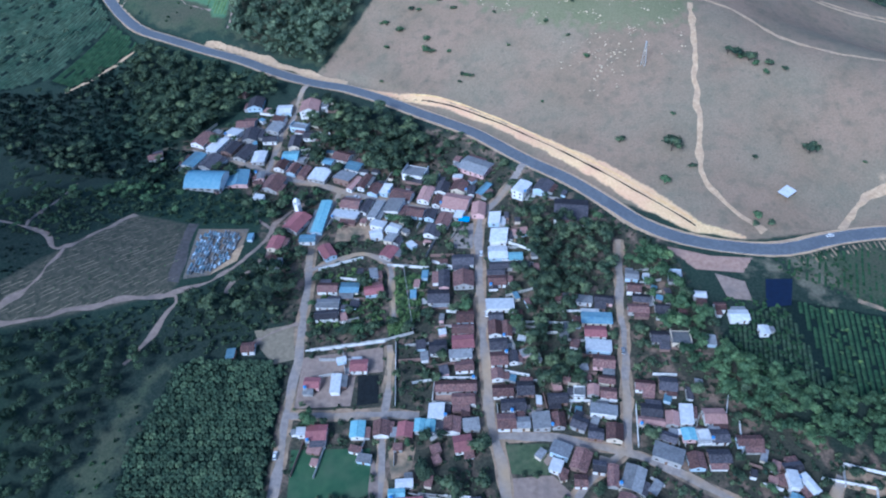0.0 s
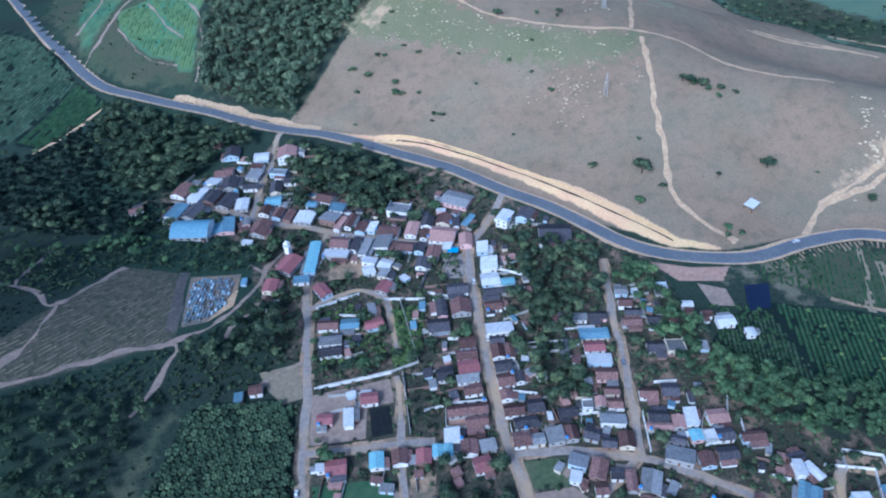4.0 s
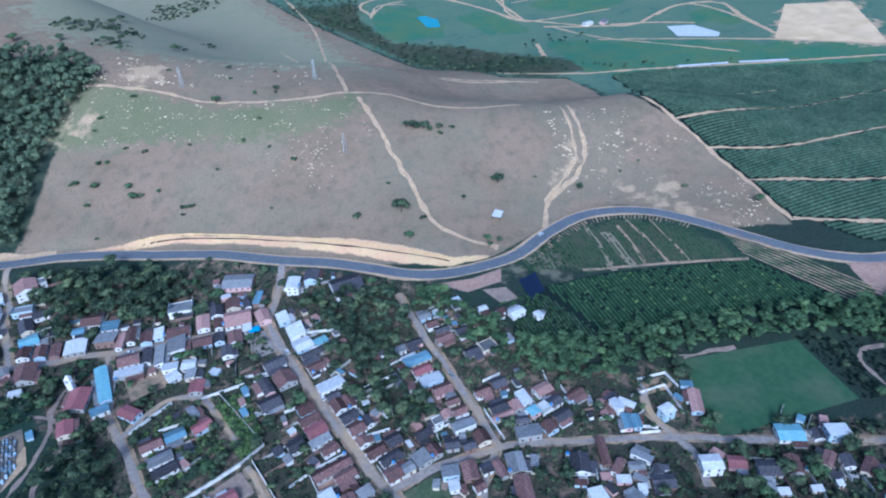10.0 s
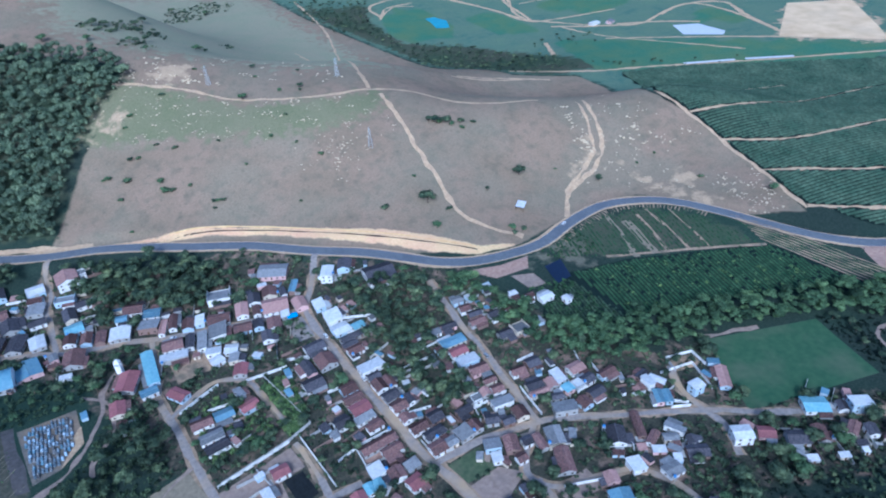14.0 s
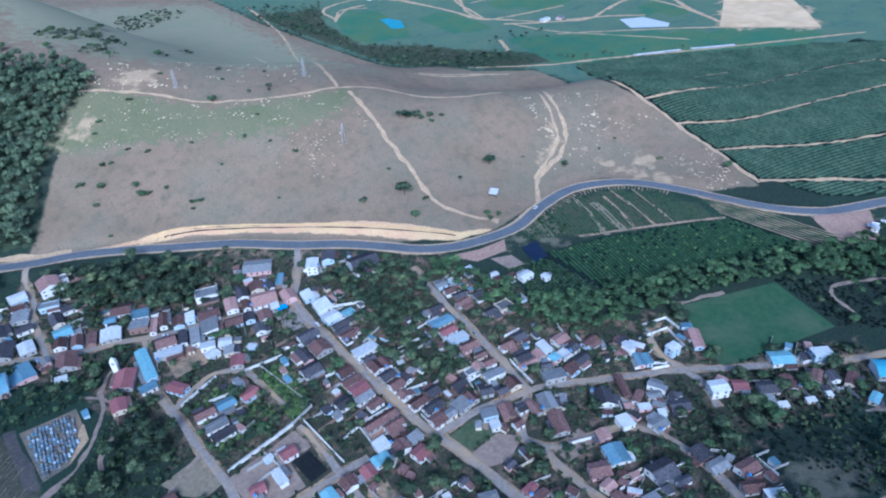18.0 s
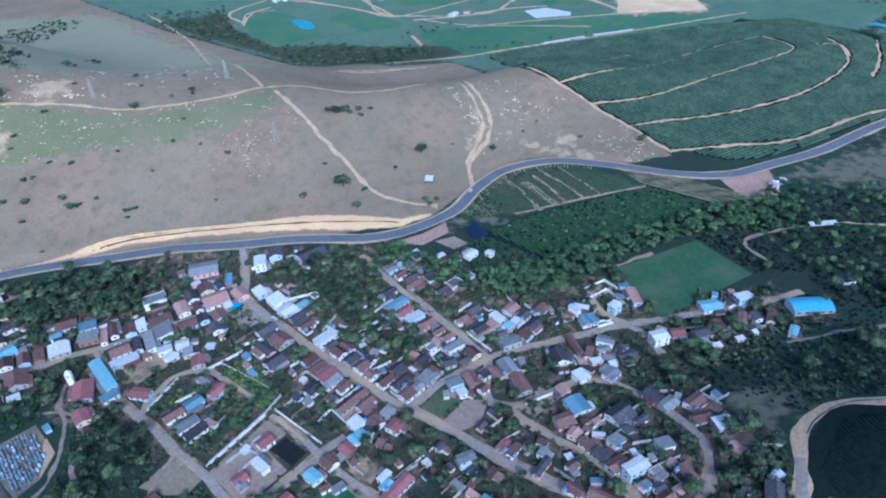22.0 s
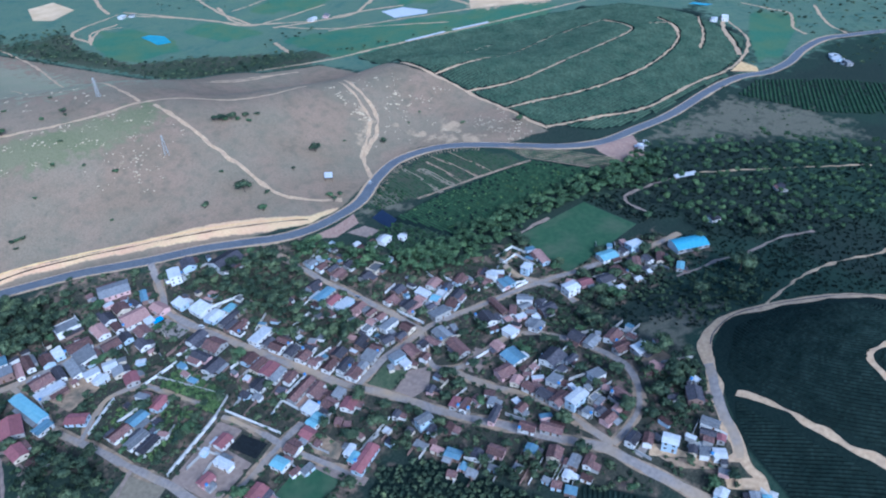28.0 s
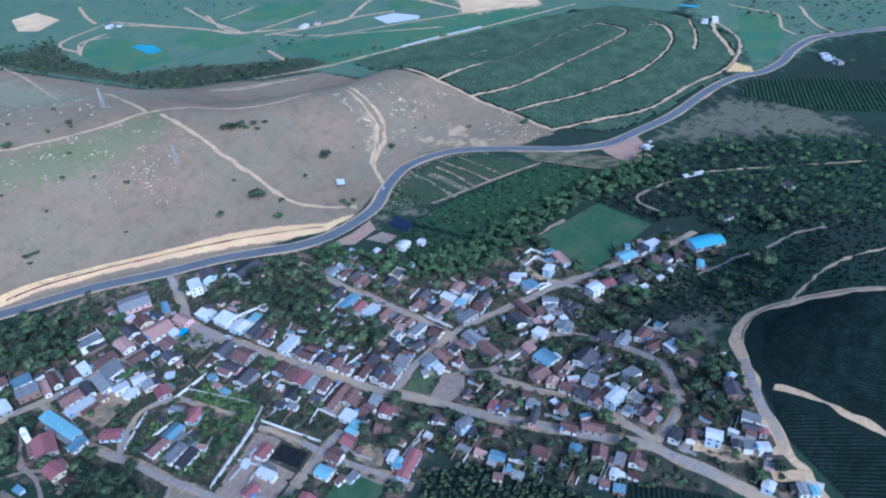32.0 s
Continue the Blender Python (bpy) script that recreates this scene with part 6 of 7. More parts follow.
CLEAR = [[(185, 141), (251, 114), (236, 69), (158, 93)], [(-79, 157), (-44, 157), (-42, 134), (-77, 134)], [(15, 157), (34, 157), (33, 142), (17, 143)], [(-81, 207), (-42, 213), (-41, 179), (-81, 178)], [(110, 273), (133, 265), (155, 263), (147, 253), (123, 256)], [(151, 229), (157, 248), (171, 248), (164, 230)],
         [(-150, 252), (-152, 292), (-125, 297), (-126, 270), (-138, 257)], [(356, 122), (376, 111), (353, 91), (330, 101)], [(-74, 320), (-45, 312), (-44, 291), (-76, 289)], [(-108, 223), (-89, 228), (-85, 206), (-95, 203), (-103, 212)], [(94, 22), (84, 10), (76, 7), (73, 20), (80, 26)], [(15, 142), (34, 142), (42, 132), (27, 125), (17, 129)], [(-40, 155), (-29, 159), (-22, 140), (-36, 137)]]


def free(x, y, margin=1.0, road=1.0):
    """True where a plant of that size stands clear of houses, streets and the highway."""
    ok = np.ones(len(x), bool)
    for hx, hy, a, b, t in rects:
        u = (x - hx) * math.cos(t) + (y - hy) * math.sin(t)
        v = -(x - hx) * math.sin(t) + (y - hy) * math.cos(t)
        ok &= (abs(u) > a + margin) | (abs(v) > b + margin)
    for (hx, hy), a in SHEDS:
        ok &= (abs(x - hx) > a + margin * 0.6) | (abs(y - hy) > a + margin * 0.6)
    for ln, w in lines:
        lo, hi = ln.min(0) - 12, ln.max(0) + 12
        sel = np.where(ok & (x > lo[0]) & (x < hi[0]) & (y > lo[1]) & (y < hi[1]))[0]
        if len(sel):
            ok[sel] &= nearest(ln, x[sel], y[sel])[0] > w / 2 + road
    for p in CLEAR:
        ok &= inside(p, x, y) < 0.6
    return ok & (nearest(HW, x, y)[0] > 7.5 + road)


def scatter(poly, spacing, seed, margin=1.0, road=1.0, keep=1.0):
    """Uneven points in a polygon, none nearer to a house or road than asked."""
    p = np.array(poly, float)
    r = np.random.default_rng(seed)
    gx, gy = np.meshgrid(np.arange(p[:, 0].min(), p[:, 0].max(), spacing), np.arange(p[:, 1].min(), p[:, 1].max(), spacing))
    x = gx.ravel() + r.uniform(-0.85, 0.85, gx.size) * spacing
    y = gy.ravel() + r.uniform(-0.85, 0.85, gx.size) * spacing
    sel = (inside(p, x, y) > 0) & (r.random(gx.size) < keep)
    x, y = x[sel], y[sel]
    ok = free(x, y, margin, road)
    return x[ok], y[ok]


def plant_mass(name, x, y, kinds, m, label, category, size=(0.75, 1.3), seed=0, sink=0.2, tall=1.0):
    """Many plants as one mass."""
    r = np.random.default_rng(seed + 7)
    z = ground(x, y) - sink
    V, F, T, k = [], [], [], 0
    for i in range(len(x)):
        v, f = kinds[r.integers(len(kinds))]
        a, s = r.uniform(0, 6.28), size[0] + (size[1] - size[0]) * r.random() ** 1.4
        c, q = math.cos(a) * s, math.sin(a) * s
        V.append(np.column_stack([v[:, 0] * c - v[:, 1] * q + x[i], v[:, 0] * q + v[:, 1] * c + y[i], v[:, 2] * s * tall * r.uniform(0.85, 1.2) + z[i]]))
        F.append(f + k)
        T.append(np.full(len(v), np.clip(r.normal(0.0, 0.42), -1, 1)))
        k += len(v)
    me = fast_mesh(name, np.vstack(V), np.vstack(F), m)
    me.attributes.new("tint", "FLOAT", "POINT").data.foreach_set("value", np.concatenate(T).astype(np.float32))
    return tagged(new(name, me), label, category, kind="stuff")


def pick(parts):
    return np.concatenate([p[0] for p in parts]), np.concatenate([p[1] for p in parts])


FOREST = [(-180, 516), (-182, 540), (-181, 592), (-174, 613), (-160, 620), (-144, 634), (-126, 660), (-112, 672), (-95, 662), (-49, 633), (-10, 620), (-5, 597), (-45, 568), (-69, 545), (-86, 520), (-104, 477), (-146, 492)]
WOOD_W = [(-257, 515), (-225, 501), (-141, 460), (-134, 446), (-160, 437), (-174, 411), (-197, 392), (-222, 402), (-240, 440), (-258, 475)]
HOLLOW_W = [(-372, 473), (-308, 468), (-257, 512), (-258, 475), (-240, 440), (-222, 402), (-197, 390), (-179, 381), (-186, 330), (-253, 355), (-340, 404)]
WOOD_N = [(-108, 444), (-79, 428), (-45, 409), (-20, 386), (-16, 365), (-42, 347), (-66, 358), (-98, 374)]
WOOD_MID = [(35, 310), (57, 296), (85, 283), (77, 249), (63, 239), (49, 225), (33, 228), (27, 266)]
CREEK = [(120, 213), (136, 193), (162, 178), (194, 168), (229, 151), (265, 134), (318, 105), (333, 99), (348, 81), (313, 70), (283, 86), (273, 101), (257, 115), (227, 127), (200, 138), (183, 144), (160, 150), (141, 153), (118, 172), (107, 184), (97, 216), (92, 255), (95, 279), (108, 262), (116, 235)]
ROW_WOOD = [(312, 93), (352, 92), (374, 60), (410, 12), (440, -95), (330, -110), (255, -40), (235, 12), (272, 78)]
x, y = scatter(FOREST, 3.5, 1)
plant_mass("forest", x, y, FOREST_KINDS, M_LEAF4, "dense dark green native forest on the slope", "forest", (0.45, 1.15), 1, tall=1.7)
x, y = pick([scatter(WOOD_W, 4.6, 2), scatter(WOOD_N, 4.6, 3), scatter(WOOD_MID, 5.8, 4), scatter([(23, 230), (58, 228), (52, 184), (32, 185), (23, 209)], 5.5, 5, 0.5), scatter([(-110, 286), (-92, 284), (-90, 236), (-121, 220), (-144, 235), (-121, 263)], 6, 6, 1, 1, 0.8)])
plant_mass("village_wood", x, y, FOREST_KINDS, M_LEAF, "thick green trees between the houses", "wood", (0.6, 1.55), 2)
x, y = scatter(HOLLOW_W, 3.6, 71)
# Scrub in the near-black leaf, so the hollow's shade sits in its colour.
plant_mass("hollow_scrub", x, y, BUSH_KINDS, M_COFFEE, "scrub in the hollow below the highway, coloured dark as shaded", "scrub", (0.7, 1.9), 41)
x, y = pick([scatter(HOLLOW_W, 11, 72, 1, 1, 0.6), scatter([(-290, 396), (-250, 392), (-227, 352), (-255, 352)], 6.5, 73)])
plant_mass("hollow_trees", x, y, FOREST_KINDS, M_LEAF, "dark green trees standing in a scrubby hollow", "wood", (0.5, 1.15), 42)
x, y = scatter(CREEK, 4.0, 7, 1.5)
plant_mass("creek_wood", x, y, FOREST_KINDS, M_LEAF2, "band of lighter green trees along the creek", "wood", (0.5, 1.35), 3)
gu, gv = np.meshgrid(np.arange(-200, 200, 12.5), np.arange(-160, 160, 6.2))
jr = np.random.default_rng(8)
gu, gv = gu.ravel() + jr.uniform(-0.9, 0.9, gu.size), gv.ravel() + jr.uniform(-0.9, 0.9, gu.size)
x, y = 380 + gu * 0.94 - gv * -0.34, 0 + gu * -0.34 + gv * 0.94
ok = (inside(ROW_WOOD, x, y) > 0) & (jr.random(len(x)) < 0.88)
x, y = x[ok], y[ok]
ok = free(x, y, 1, 1)
x, y = x[ok], y[ok]
plant_mass("grove", x, y, FOREST_KINDS, M_LEAF2, "grove of tall trees in rows over dark undergrowth", "grove", (0.55, 1.05), 4, tall=1.5)
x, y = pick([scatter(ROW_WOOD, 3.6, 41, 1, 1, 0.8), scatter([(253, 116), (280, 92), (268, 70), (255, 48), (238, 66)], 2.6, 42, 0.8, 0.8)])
# Near-black leaf again: shade under the grove is painted into the plants.
plant_mass("grove_undergrowth", x, y, BUSH_KINDS, M_COFFEE, "low undergrowth between the grove trees, shade in its dark colour", "undergrowth", (0.4, 1.0), 26)
x, y = pick([scatter([(314, 1039), (300, 865), (345, 833), (343, 728), (322, 600), (370, 540), (451, 535), (478, 530), (470, 560), (455, 640), (420, 715), (366, 771), (378, 887), (425, 966)], 7.5, 9, 1, 1, 0.8), scatter([(478, 525), (484, 540), (660, 412), (655, 398)], 9, 10, 1, 1, 0.6), scatter([(470, 650), (545, 690), (600, 625), (560, 600), (500, 640)], 12, 19, 1, 1, 0.6), scatter([(520, 900), (708, 707), (1100, 500), (1200, 900), (700, 1200)], 30, 12), scatter([(640, -20), (700, -30), (900, 200), (1100, 100), (900, -200), (600, -120)], 17, 13), scatter([(488, 122), (624, 40), (560, 20), (475, 71)], 13, 14, 1, 1, 0.4)])
plant_mass("valley_wood", x, y, FOREST_KINDS, M_LEAF, "dark trees scattered through the far valley", "wood", (0.35, 0.95), 5)
x, y = pick([scatter([(-222, 198), (-169, 208), (-150, 203), (-160, 180), (-166, 156), (-181, 138), (-172, 128), (-152, 110), (-250, 90)], 5.0, 15), scatter([(-420, 440), (-253, 355), (-204, 300), (-245, 277), (-330, 300)], 8, 16, 1, 1, 0.6)])
plant_mass("scrub_wood", x, y, FOREST_KINDS, M_OLIVE, "dark scrub trees on the western hillside", "scrub", (0.45, 1.0), 6)

sx, sy = scatter(SCRUB_SLOPE, 2.6, 34, 0.8, 0.6, 0.75)
plant_mass("hillside_scrub", sx, sy, BUSH_KINDS, M_OLIVE, "dark bluish scrub on the slope by the school", "scrub", (0.4, 1.25), 24)
sx, sy = scatter([(-217, 200), (-153, 240), (-128, 258), (-112, 285), (-95, 285), (-95, 212), (-143, 206), (-168, 204)], 2.5, 37, 0.8, 0.6, 0.8)
plant_mass("lower_scrub", sx, sy, BUSH_KINDS, M_OLIVE, "dark scrub between the path and the plantation", "scrub", (0.4, 1.3), 27)
sx, sy = scatter([(-270, 262), (-214, 256), (-226, 212), (-290, 205)], 2.8, 38, 0.8, 0.6, 0.6)
gsx, gsy = pick([scatter([(128, 236), (132, 189), (152, 176), (162, 190), (160, 234)], 2.3, 51, 0.8, 0.6, 0.8), scatter(GRASS_W, 4.0, 52, 0.8, 0.6, 0.5), scatter([(160, 268), (206, 270), (200, 236), (168, 250)], 3.2, 53, 0.8, 0.6, 0.7)])
plant_mass("plot_scrub", gsx, gsy, BUSH_KINDS, M_VEG, "low green growth on an idle plot", "scrub", (0.4, 1.0), 30)
plant_mass("field_scrub", sx, sy, BUSH_KINDS, M_COFFEE, "low dark growth in the western field", "scrub", (0.3, 0.8), 28)
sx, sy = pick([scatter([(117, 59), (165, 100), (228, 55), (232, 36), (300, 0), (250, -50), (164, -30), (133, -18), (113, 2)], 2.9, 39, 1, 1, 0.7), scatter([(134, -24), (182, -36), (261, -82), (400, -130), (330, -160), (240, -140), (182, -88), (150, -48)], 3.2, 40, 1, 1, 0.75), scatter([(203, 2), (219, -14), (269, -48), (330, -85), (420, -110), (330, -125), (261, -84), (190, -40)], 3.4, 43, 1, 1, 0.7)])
# Slope scrub takes the near-black leaf too, its shade part of the colour.
plant_mass("valley_scrub", sx, sy, BUSH_KINDS, M_COFFEE, "scrub on the slope below the sports hall, coloured dark as shaded", "scrub", (0.35, 1.0), 29)
sx, sy = pick([scatter(SCRUB_SLOPE, 9.0, 35, 1.5, 1.5, 0.45), scatter([(-215, 310), (-185, 318), (-180, 335), (-210, 335)], 5.5, 36)])
plant_mass("hillside_trees", sx, sy, FOREST_KINDS, M_LEAF2, "rounded lighter trees on the scrubby slope", "wood", (0.45, 0.9), 25)
for x, y, s in ((90, 19, 1.3), (77, 8, 1.2), (56, 10, 1.2), (49, 0, 1.3), (87, 23, 1.1), (86, 4, 1.2), (188, -7, 2.0), (258, 108, 0.9), (262, 100, 0.8), (246, 64, 0.9), (252, 86, 0.8), (258, 94, 0.7), (247, 74, 0.7), (154, 10, 1.1), (153, -12, 1.1), (269, -22, 1.3), (248, -12, 1.1), (-107, 322, 1.0), (-112, 309, 1.1), (-106, 292, 1.0), (-72, 300, 0.9), (-70, 284, 0.9), (-97, 330, 0.8), (-75, 325, 0.8), (-130, 318, 1.0), (-141, 322, 1.1), (-176, 350, 1.2), (-146, 352, 1.0)):
    k = random.Random(int(x * 7 + y)).randrange(8)
    t = thing("tree", x, y, gz(x, y) - 0.1, x * 37 % 360, "large leafy tree on the edge of the village", "tree", "edge trees")
    t.scale = (s, s, s)
    under("trunk", TREE_KINDS[k][1], t)
    under("crown", TREE_KINDS[k][0], t)

for x0, y0, r0, s in ((26, 718, 16, 6), (17, 656, 12, 7), (-6, 703, 14, 8), (40, 711, 14, 9), (82, 695, 7, 10), (195, 1090, 40, 11), (152, 1045, 25, 12), (128, 758, 8, 13)):
    q = [(x0 + r0 * 1.5 * math.cos(a), y0 + r0 * math.sin(a)) for a in (0, 1.05, 2.09, 3.14, 4.19, 5.24)]
    sx, sy = scatter(q, 5.0, 50 + s, 1, 1, 0.6)
    plant_mass("hilltop_thicket", sx, sy, BUSH_KINDS, M_LEAF, "dark thicket of shrubs high on the pasture hill", "thicket", (0.7, 2.0), 40 + s)

x, y = pick([scatter([(74, 22), (84, 8), (78, -5), (60, -12), (46, -8), (43, 4), (54, 16)], 4.2, 74, 0.8, 0.8), scatter([(-7, 135), (5, 105), (-6, 91), (-1, 64), (4, 60), (7, 38), (-12, 33), (-15, 60), (-13, 100), (-18, 120)], 4.6, 75, 0.8, 0.8)])
plant_mass("street_end_wood", x, y, FOREST_KINDS, M_LEAF, "leafy trees crowding the lower end of the village", "wood", (0.4, 0.9), 45)

# single trees in the yards and on the pasture
tr = random.Random(5)
x, y = scatter(TOWN, 6.5, 21, 1.4, 1.4, 0.9)
order = list(range(len(x)))
tr.shuffle(order)
x_more, y_more = x[order[245:370]], y[order[245:370]]
for i in order[:245]:
    k = tr.randrange(8)
    s = tr.uniform(0.6, 1.15)
    t = thing("tree", x[i], y[i], gz(x[i], y[i]) - 0.1, tr.uniform(0, 360), "leafy green tree in a village back yard", "tree", "yard trees")
    t.scale = (s, s, s * tr.uniform(0.9, 1.15))
    under("trunk", TREE_KINDS[k][1], t)
    under("crown", TREE_KINDS[k][0], t)
plant_mass("yard_trees", x_more, y_more, FOREST_KINDS, M_LEAF, "leafy trees crowding the village back yards", "trees", (0.4, 0.85), 43)
for px, py, s in ((211, 340, 1.35), (129, 345, 1.25), (100, 358, 0.9), (120, 320, 0.8), (178, 415, 0.9), (183, 412, 1.0), (190, 409, 0.9), (201, 403, 0.7), (177, 336, 0.7), (264, 305, 1.0), (350, 211, 0.9), (112, 514, 0.8), (64, 525, 0.9), (163, 287, 0.7), (-9, 704, 1.0), (2, 708, 1.0), (44, 746, 1.2), (31, 702, 1.0), (13, 665, 1.0), (28, 672, 1.1), (21, 640, 0.9), (-56, 668, 1.1), (-23, 638, 1.0), (154, 1100, 1.5), (190, 1050, 1.5), (33, 727, 1.2), (17, 658, 1.1), (73, 676, 0.9), (-21, 665, 0.9), (227, 24, 1.2), (159, -5, 0.9), (142, 7, 0.8), (260, -5, 1.3)):
    k = tr.randrange(8)
    s *= 1.2
    t = thing("tree", px, py, gz(px, py) - 0.15, tr.uniform(0, 360), "low round-crowned tree standing alone in dry pasture", "tree", "pasture trees")
    t.scale = (s * 0.9, s * 0.9, s * 0.85)
    under("trunk", TREE_KINDS[k][1], t)
    under("crown", TREE_KINDS[k][0], t)
for px, py, s in ((-35, 520, 1.5), (-2, 509, 1.3), (-13, 522, 1.0), (-45, 502, 1.5), (-24, 476, 1.9), (-18, 473, 1.2), (-6, 469, 1.1), (3, 446, 1.1), (6, 444, 1.2), (9, 443, 1.3), (1, 440, 1.0), (-54, 487, 1.3), (-57, 454, 0.9), (139, 332, 1.2), (57, 409, 0.8), (135, 373, 0.9), (79, 456, 0.9), (37, 461, 0.8), (241, 331, 0.8), (328, 259, 1.2), (304, 303, 0.8), (324, 303, 0.8), (95, 519, 1.2), (88, 555, 1.0), (47, 591, 1.1), (126, 550, 1.0), (-60, 513, 1.1), (28, 493, 0.9), (84, 485, 0.9), (-20, 560, 1.3), (167, 294, 1.6), (173, 289, 1.4), (-56, 513, 1.4), (-44, 503, 1.5), (-24, 486, 1.7), (-22, 474, 1.5), (-30, 518, 1.2), (65, 472, 1.1), (89, 436, 1.3), (109, 509, 1.0), (95, 579, 1.5), (10, 569, 1.3), (198, 398, 1.3), (211, 399, 1.2), (187, 411, 1.6), (194, 405, 1.4), (82, 695, 2.0), (128, 758, 1.8), (-28, 551, 1.1)):
    t = new("shrub", SHRUB_KINDS[tr.randrange(4)])
    t.matrix_world = pose(px, py, gz(px, py) - 0.25, 0, 0, tr.uniform(0, 360)) @ Matrix.Diagonal((s * 1.4, s * 1.4, s, 1))
    tagged(t, "dark green shrub in grazed dry pasture", "shrub", "pasture shrubs")
x, y = scatter(TOWN, 2.7, 22, 0.7, 0.6, 0.62)
plant_mass("yard_greenery", x, y, BUSH_KINDS, M_LEAF, "dense low garden plants filling the yards", "garden plants", (0.5, 1.25), 8)
x, y = pick([scatter(GARDEN_Z, 1.35, 23, 0.5, 0.4), scatter([(-78, 262), (-60, 268), (-45, 262), (-42, 225), (-78, 224)], 2.6, 24, 0.6, 0.5)])
plant_mass("banana_patch", x, y, BUSH_KINDS, M_LEAF3, "bright green garden patch between the houses", "garden", (0.7, 1.25), 9)
x, y = pick([scatter(SLOPE, 3.0, 25, 1, 1, 0.45), scatter([(60, 20), (80, 26), (92, 3), (63, -10), (45, 0)], 3.4, 26, 1, 1, 0.8), scatter([(40, 12), (38, -20), (60, -12), (60, 10)], 4.0, 27, 1, 1), scatter([(99, 99), (115, 98), (123, 82), (115, 59), (97, 69)], 3.4, 28)])
plant_mass("slope_scrub", x, y, BUSH_KINDS, M_OLIVE, "dark green scrub on the slope below the track", "scrub", (0.6, 1.3), 10)


def hedge_rows(name, poly, turn, spacing, high, wide, m, label, step=1.5, gap=0.0, seed=0, bend=0.0, centre=None):
    """Crop rows as low uneven hedges: straight rows at an angle, or rings round a centre."""
    p = np.array(poly, float)
    r = np.random.default_rng(seed)
    mid = p.mean(0)
    ext = np.hypot(*(p - mid).T).max() + 5
    V, F, k = [], [], 0
    ca, sa_ = math.cos(radians(turn)), math.sin(radians(turn))
    count = int(2 * ext / spacing)
    for i in range(count):
        o = -ext + i * spacing
        if centre is None:
            u = np.arange(-ext, ext, step)
            vv = o + bend * (u / 100) ** 2
            x, y = mid[0] + u * ca - vv * sa_, mid[1] + u * sa_ + vv * ca
            tx, ty = np.full_like(u, ca), np.full_like(u, sa_)
        else:
            rad = 4 + i * spacing
            a = np.arange(0, 2 * math.pi, step / rad)
            x, y = centre[0] + rad * np.cos(a), centre[1] + rad * np.sin(a)
            tx, ty = -np.sin(a), np.cos(a)
        ok = inside(p, x, y) > 0.8
        if not ok.any():
            continue
        sel = np.where(ok)[0]
        ok2 = np.zeros(len(x), bool)
        ok2[sel] = free(x[sel], y[sel], 0.5, 0.8) & (r.random(len(sel)) > gap)
        z = np.where(ok2, 0, 0) + ground(x, y) if ok2.any() else None
        if z is None:
            continue
        h = high * r.uniform(0.8, 1.15, len(x))
        w = wide * r.uniform(0.82, 1.12, len(x)) / 2
        nx, ny = -ty, tx
        rows = np.stack([np.column_stack([x + nx * w, y + ny * w, z - 0.1]), np.column_stack([x + nx * w * 0.6, y + ny * w * 0.6, z + h * 0.8]), np.column_stack([x, y, z + h]), np.column_stack([x - nx * w * 0.6, y - ny * w * 0.6, z + h * 0.8]), np.column_stack([x - nx * w, y - ny * w, z - 0.1])], 1)
        for q in np.where(ok2[:-1] & ok2[1:])[0]:
            V.append(rows[q])
            V.append(rows[q + 1] * [1, 1, 1])
            F.append(np.array([[j, j + 5, j + 6, j + 1] for j in range(4)]) + k)
            k += 10
    return tagged(new(name, fast_mesh(name, np.vstack(V), np.vstack(F)[:, ::-1], m)), label, "crop", kind="stuff")


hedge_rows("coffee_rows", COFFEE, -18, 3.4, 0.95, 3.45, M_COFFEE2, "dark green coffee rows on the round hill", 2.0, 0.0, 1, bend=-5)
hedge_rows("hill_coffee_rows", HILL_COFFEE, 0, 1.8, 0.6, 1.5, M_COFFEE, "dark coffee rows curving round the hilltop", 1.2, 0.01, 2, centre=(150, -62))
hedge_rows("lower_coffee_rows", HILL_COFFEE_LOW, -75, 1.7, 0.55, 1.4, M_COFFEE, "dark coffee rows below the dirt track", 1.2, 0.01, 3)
hedge_rows("vegetable_rows", VEG_EAST, 76, 2.6, 0.6, 2.0, M_VEG, "dark green vegetable rows beside the creek", 1.3, 0.04, 4)
x, y = scatter(VEG_EAST, 7.0, 31, 0.5, 0.5, 0.5)
plant_mass("vegetable_plants", x, y, BUSH_KINDS, M_LEAF2, "low green vegetable plants in the beds", "crop", (0.35, 0.7), 21)
hedge_rows("low_plot_rows", [(138, 226), (162, 234), (166, 180), (152, 182), (136, 194), (123, 211)], 76, 2.2, 0.4, 1.7, M_OLIVE, "dark low crop rows beside the lined pond", 1.3, 0.06, 14)
hedge_rows("terrace_rows", TERRACE, -68, 2.4, 0.4, 0.8, M_VEG, "young green crop on narrow terraces", 1.5, 0.1, 5)
hedge_rows("garden_rows", GARDEN, 68, 3.0, 0.4, 1.5, M_VEG, "dark green garden beds below the highway", 1.4, 0.22, 6)
hedge_rows("west_field_rows", FIELD_W, 62, 3.0, 0.8, 2.3, M_VEG, "green crop rows below the highway bend", 3.0, 0.03, 7)
hedge_rows("far_west_rows", FIELD_FAR_W, 60, 4.2, 1.0, 3.2, M_COFFEE2, "bluish-green crop rows on the far western slope", 3.0, 0.05, 17)
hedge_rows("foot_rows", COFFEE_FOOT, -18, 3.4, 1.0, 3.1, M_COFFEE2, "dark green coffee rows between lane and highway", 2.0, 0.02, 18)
x, y = scatter(FIELD_FAR_W, 13, 62, 1, 1, 0.45)
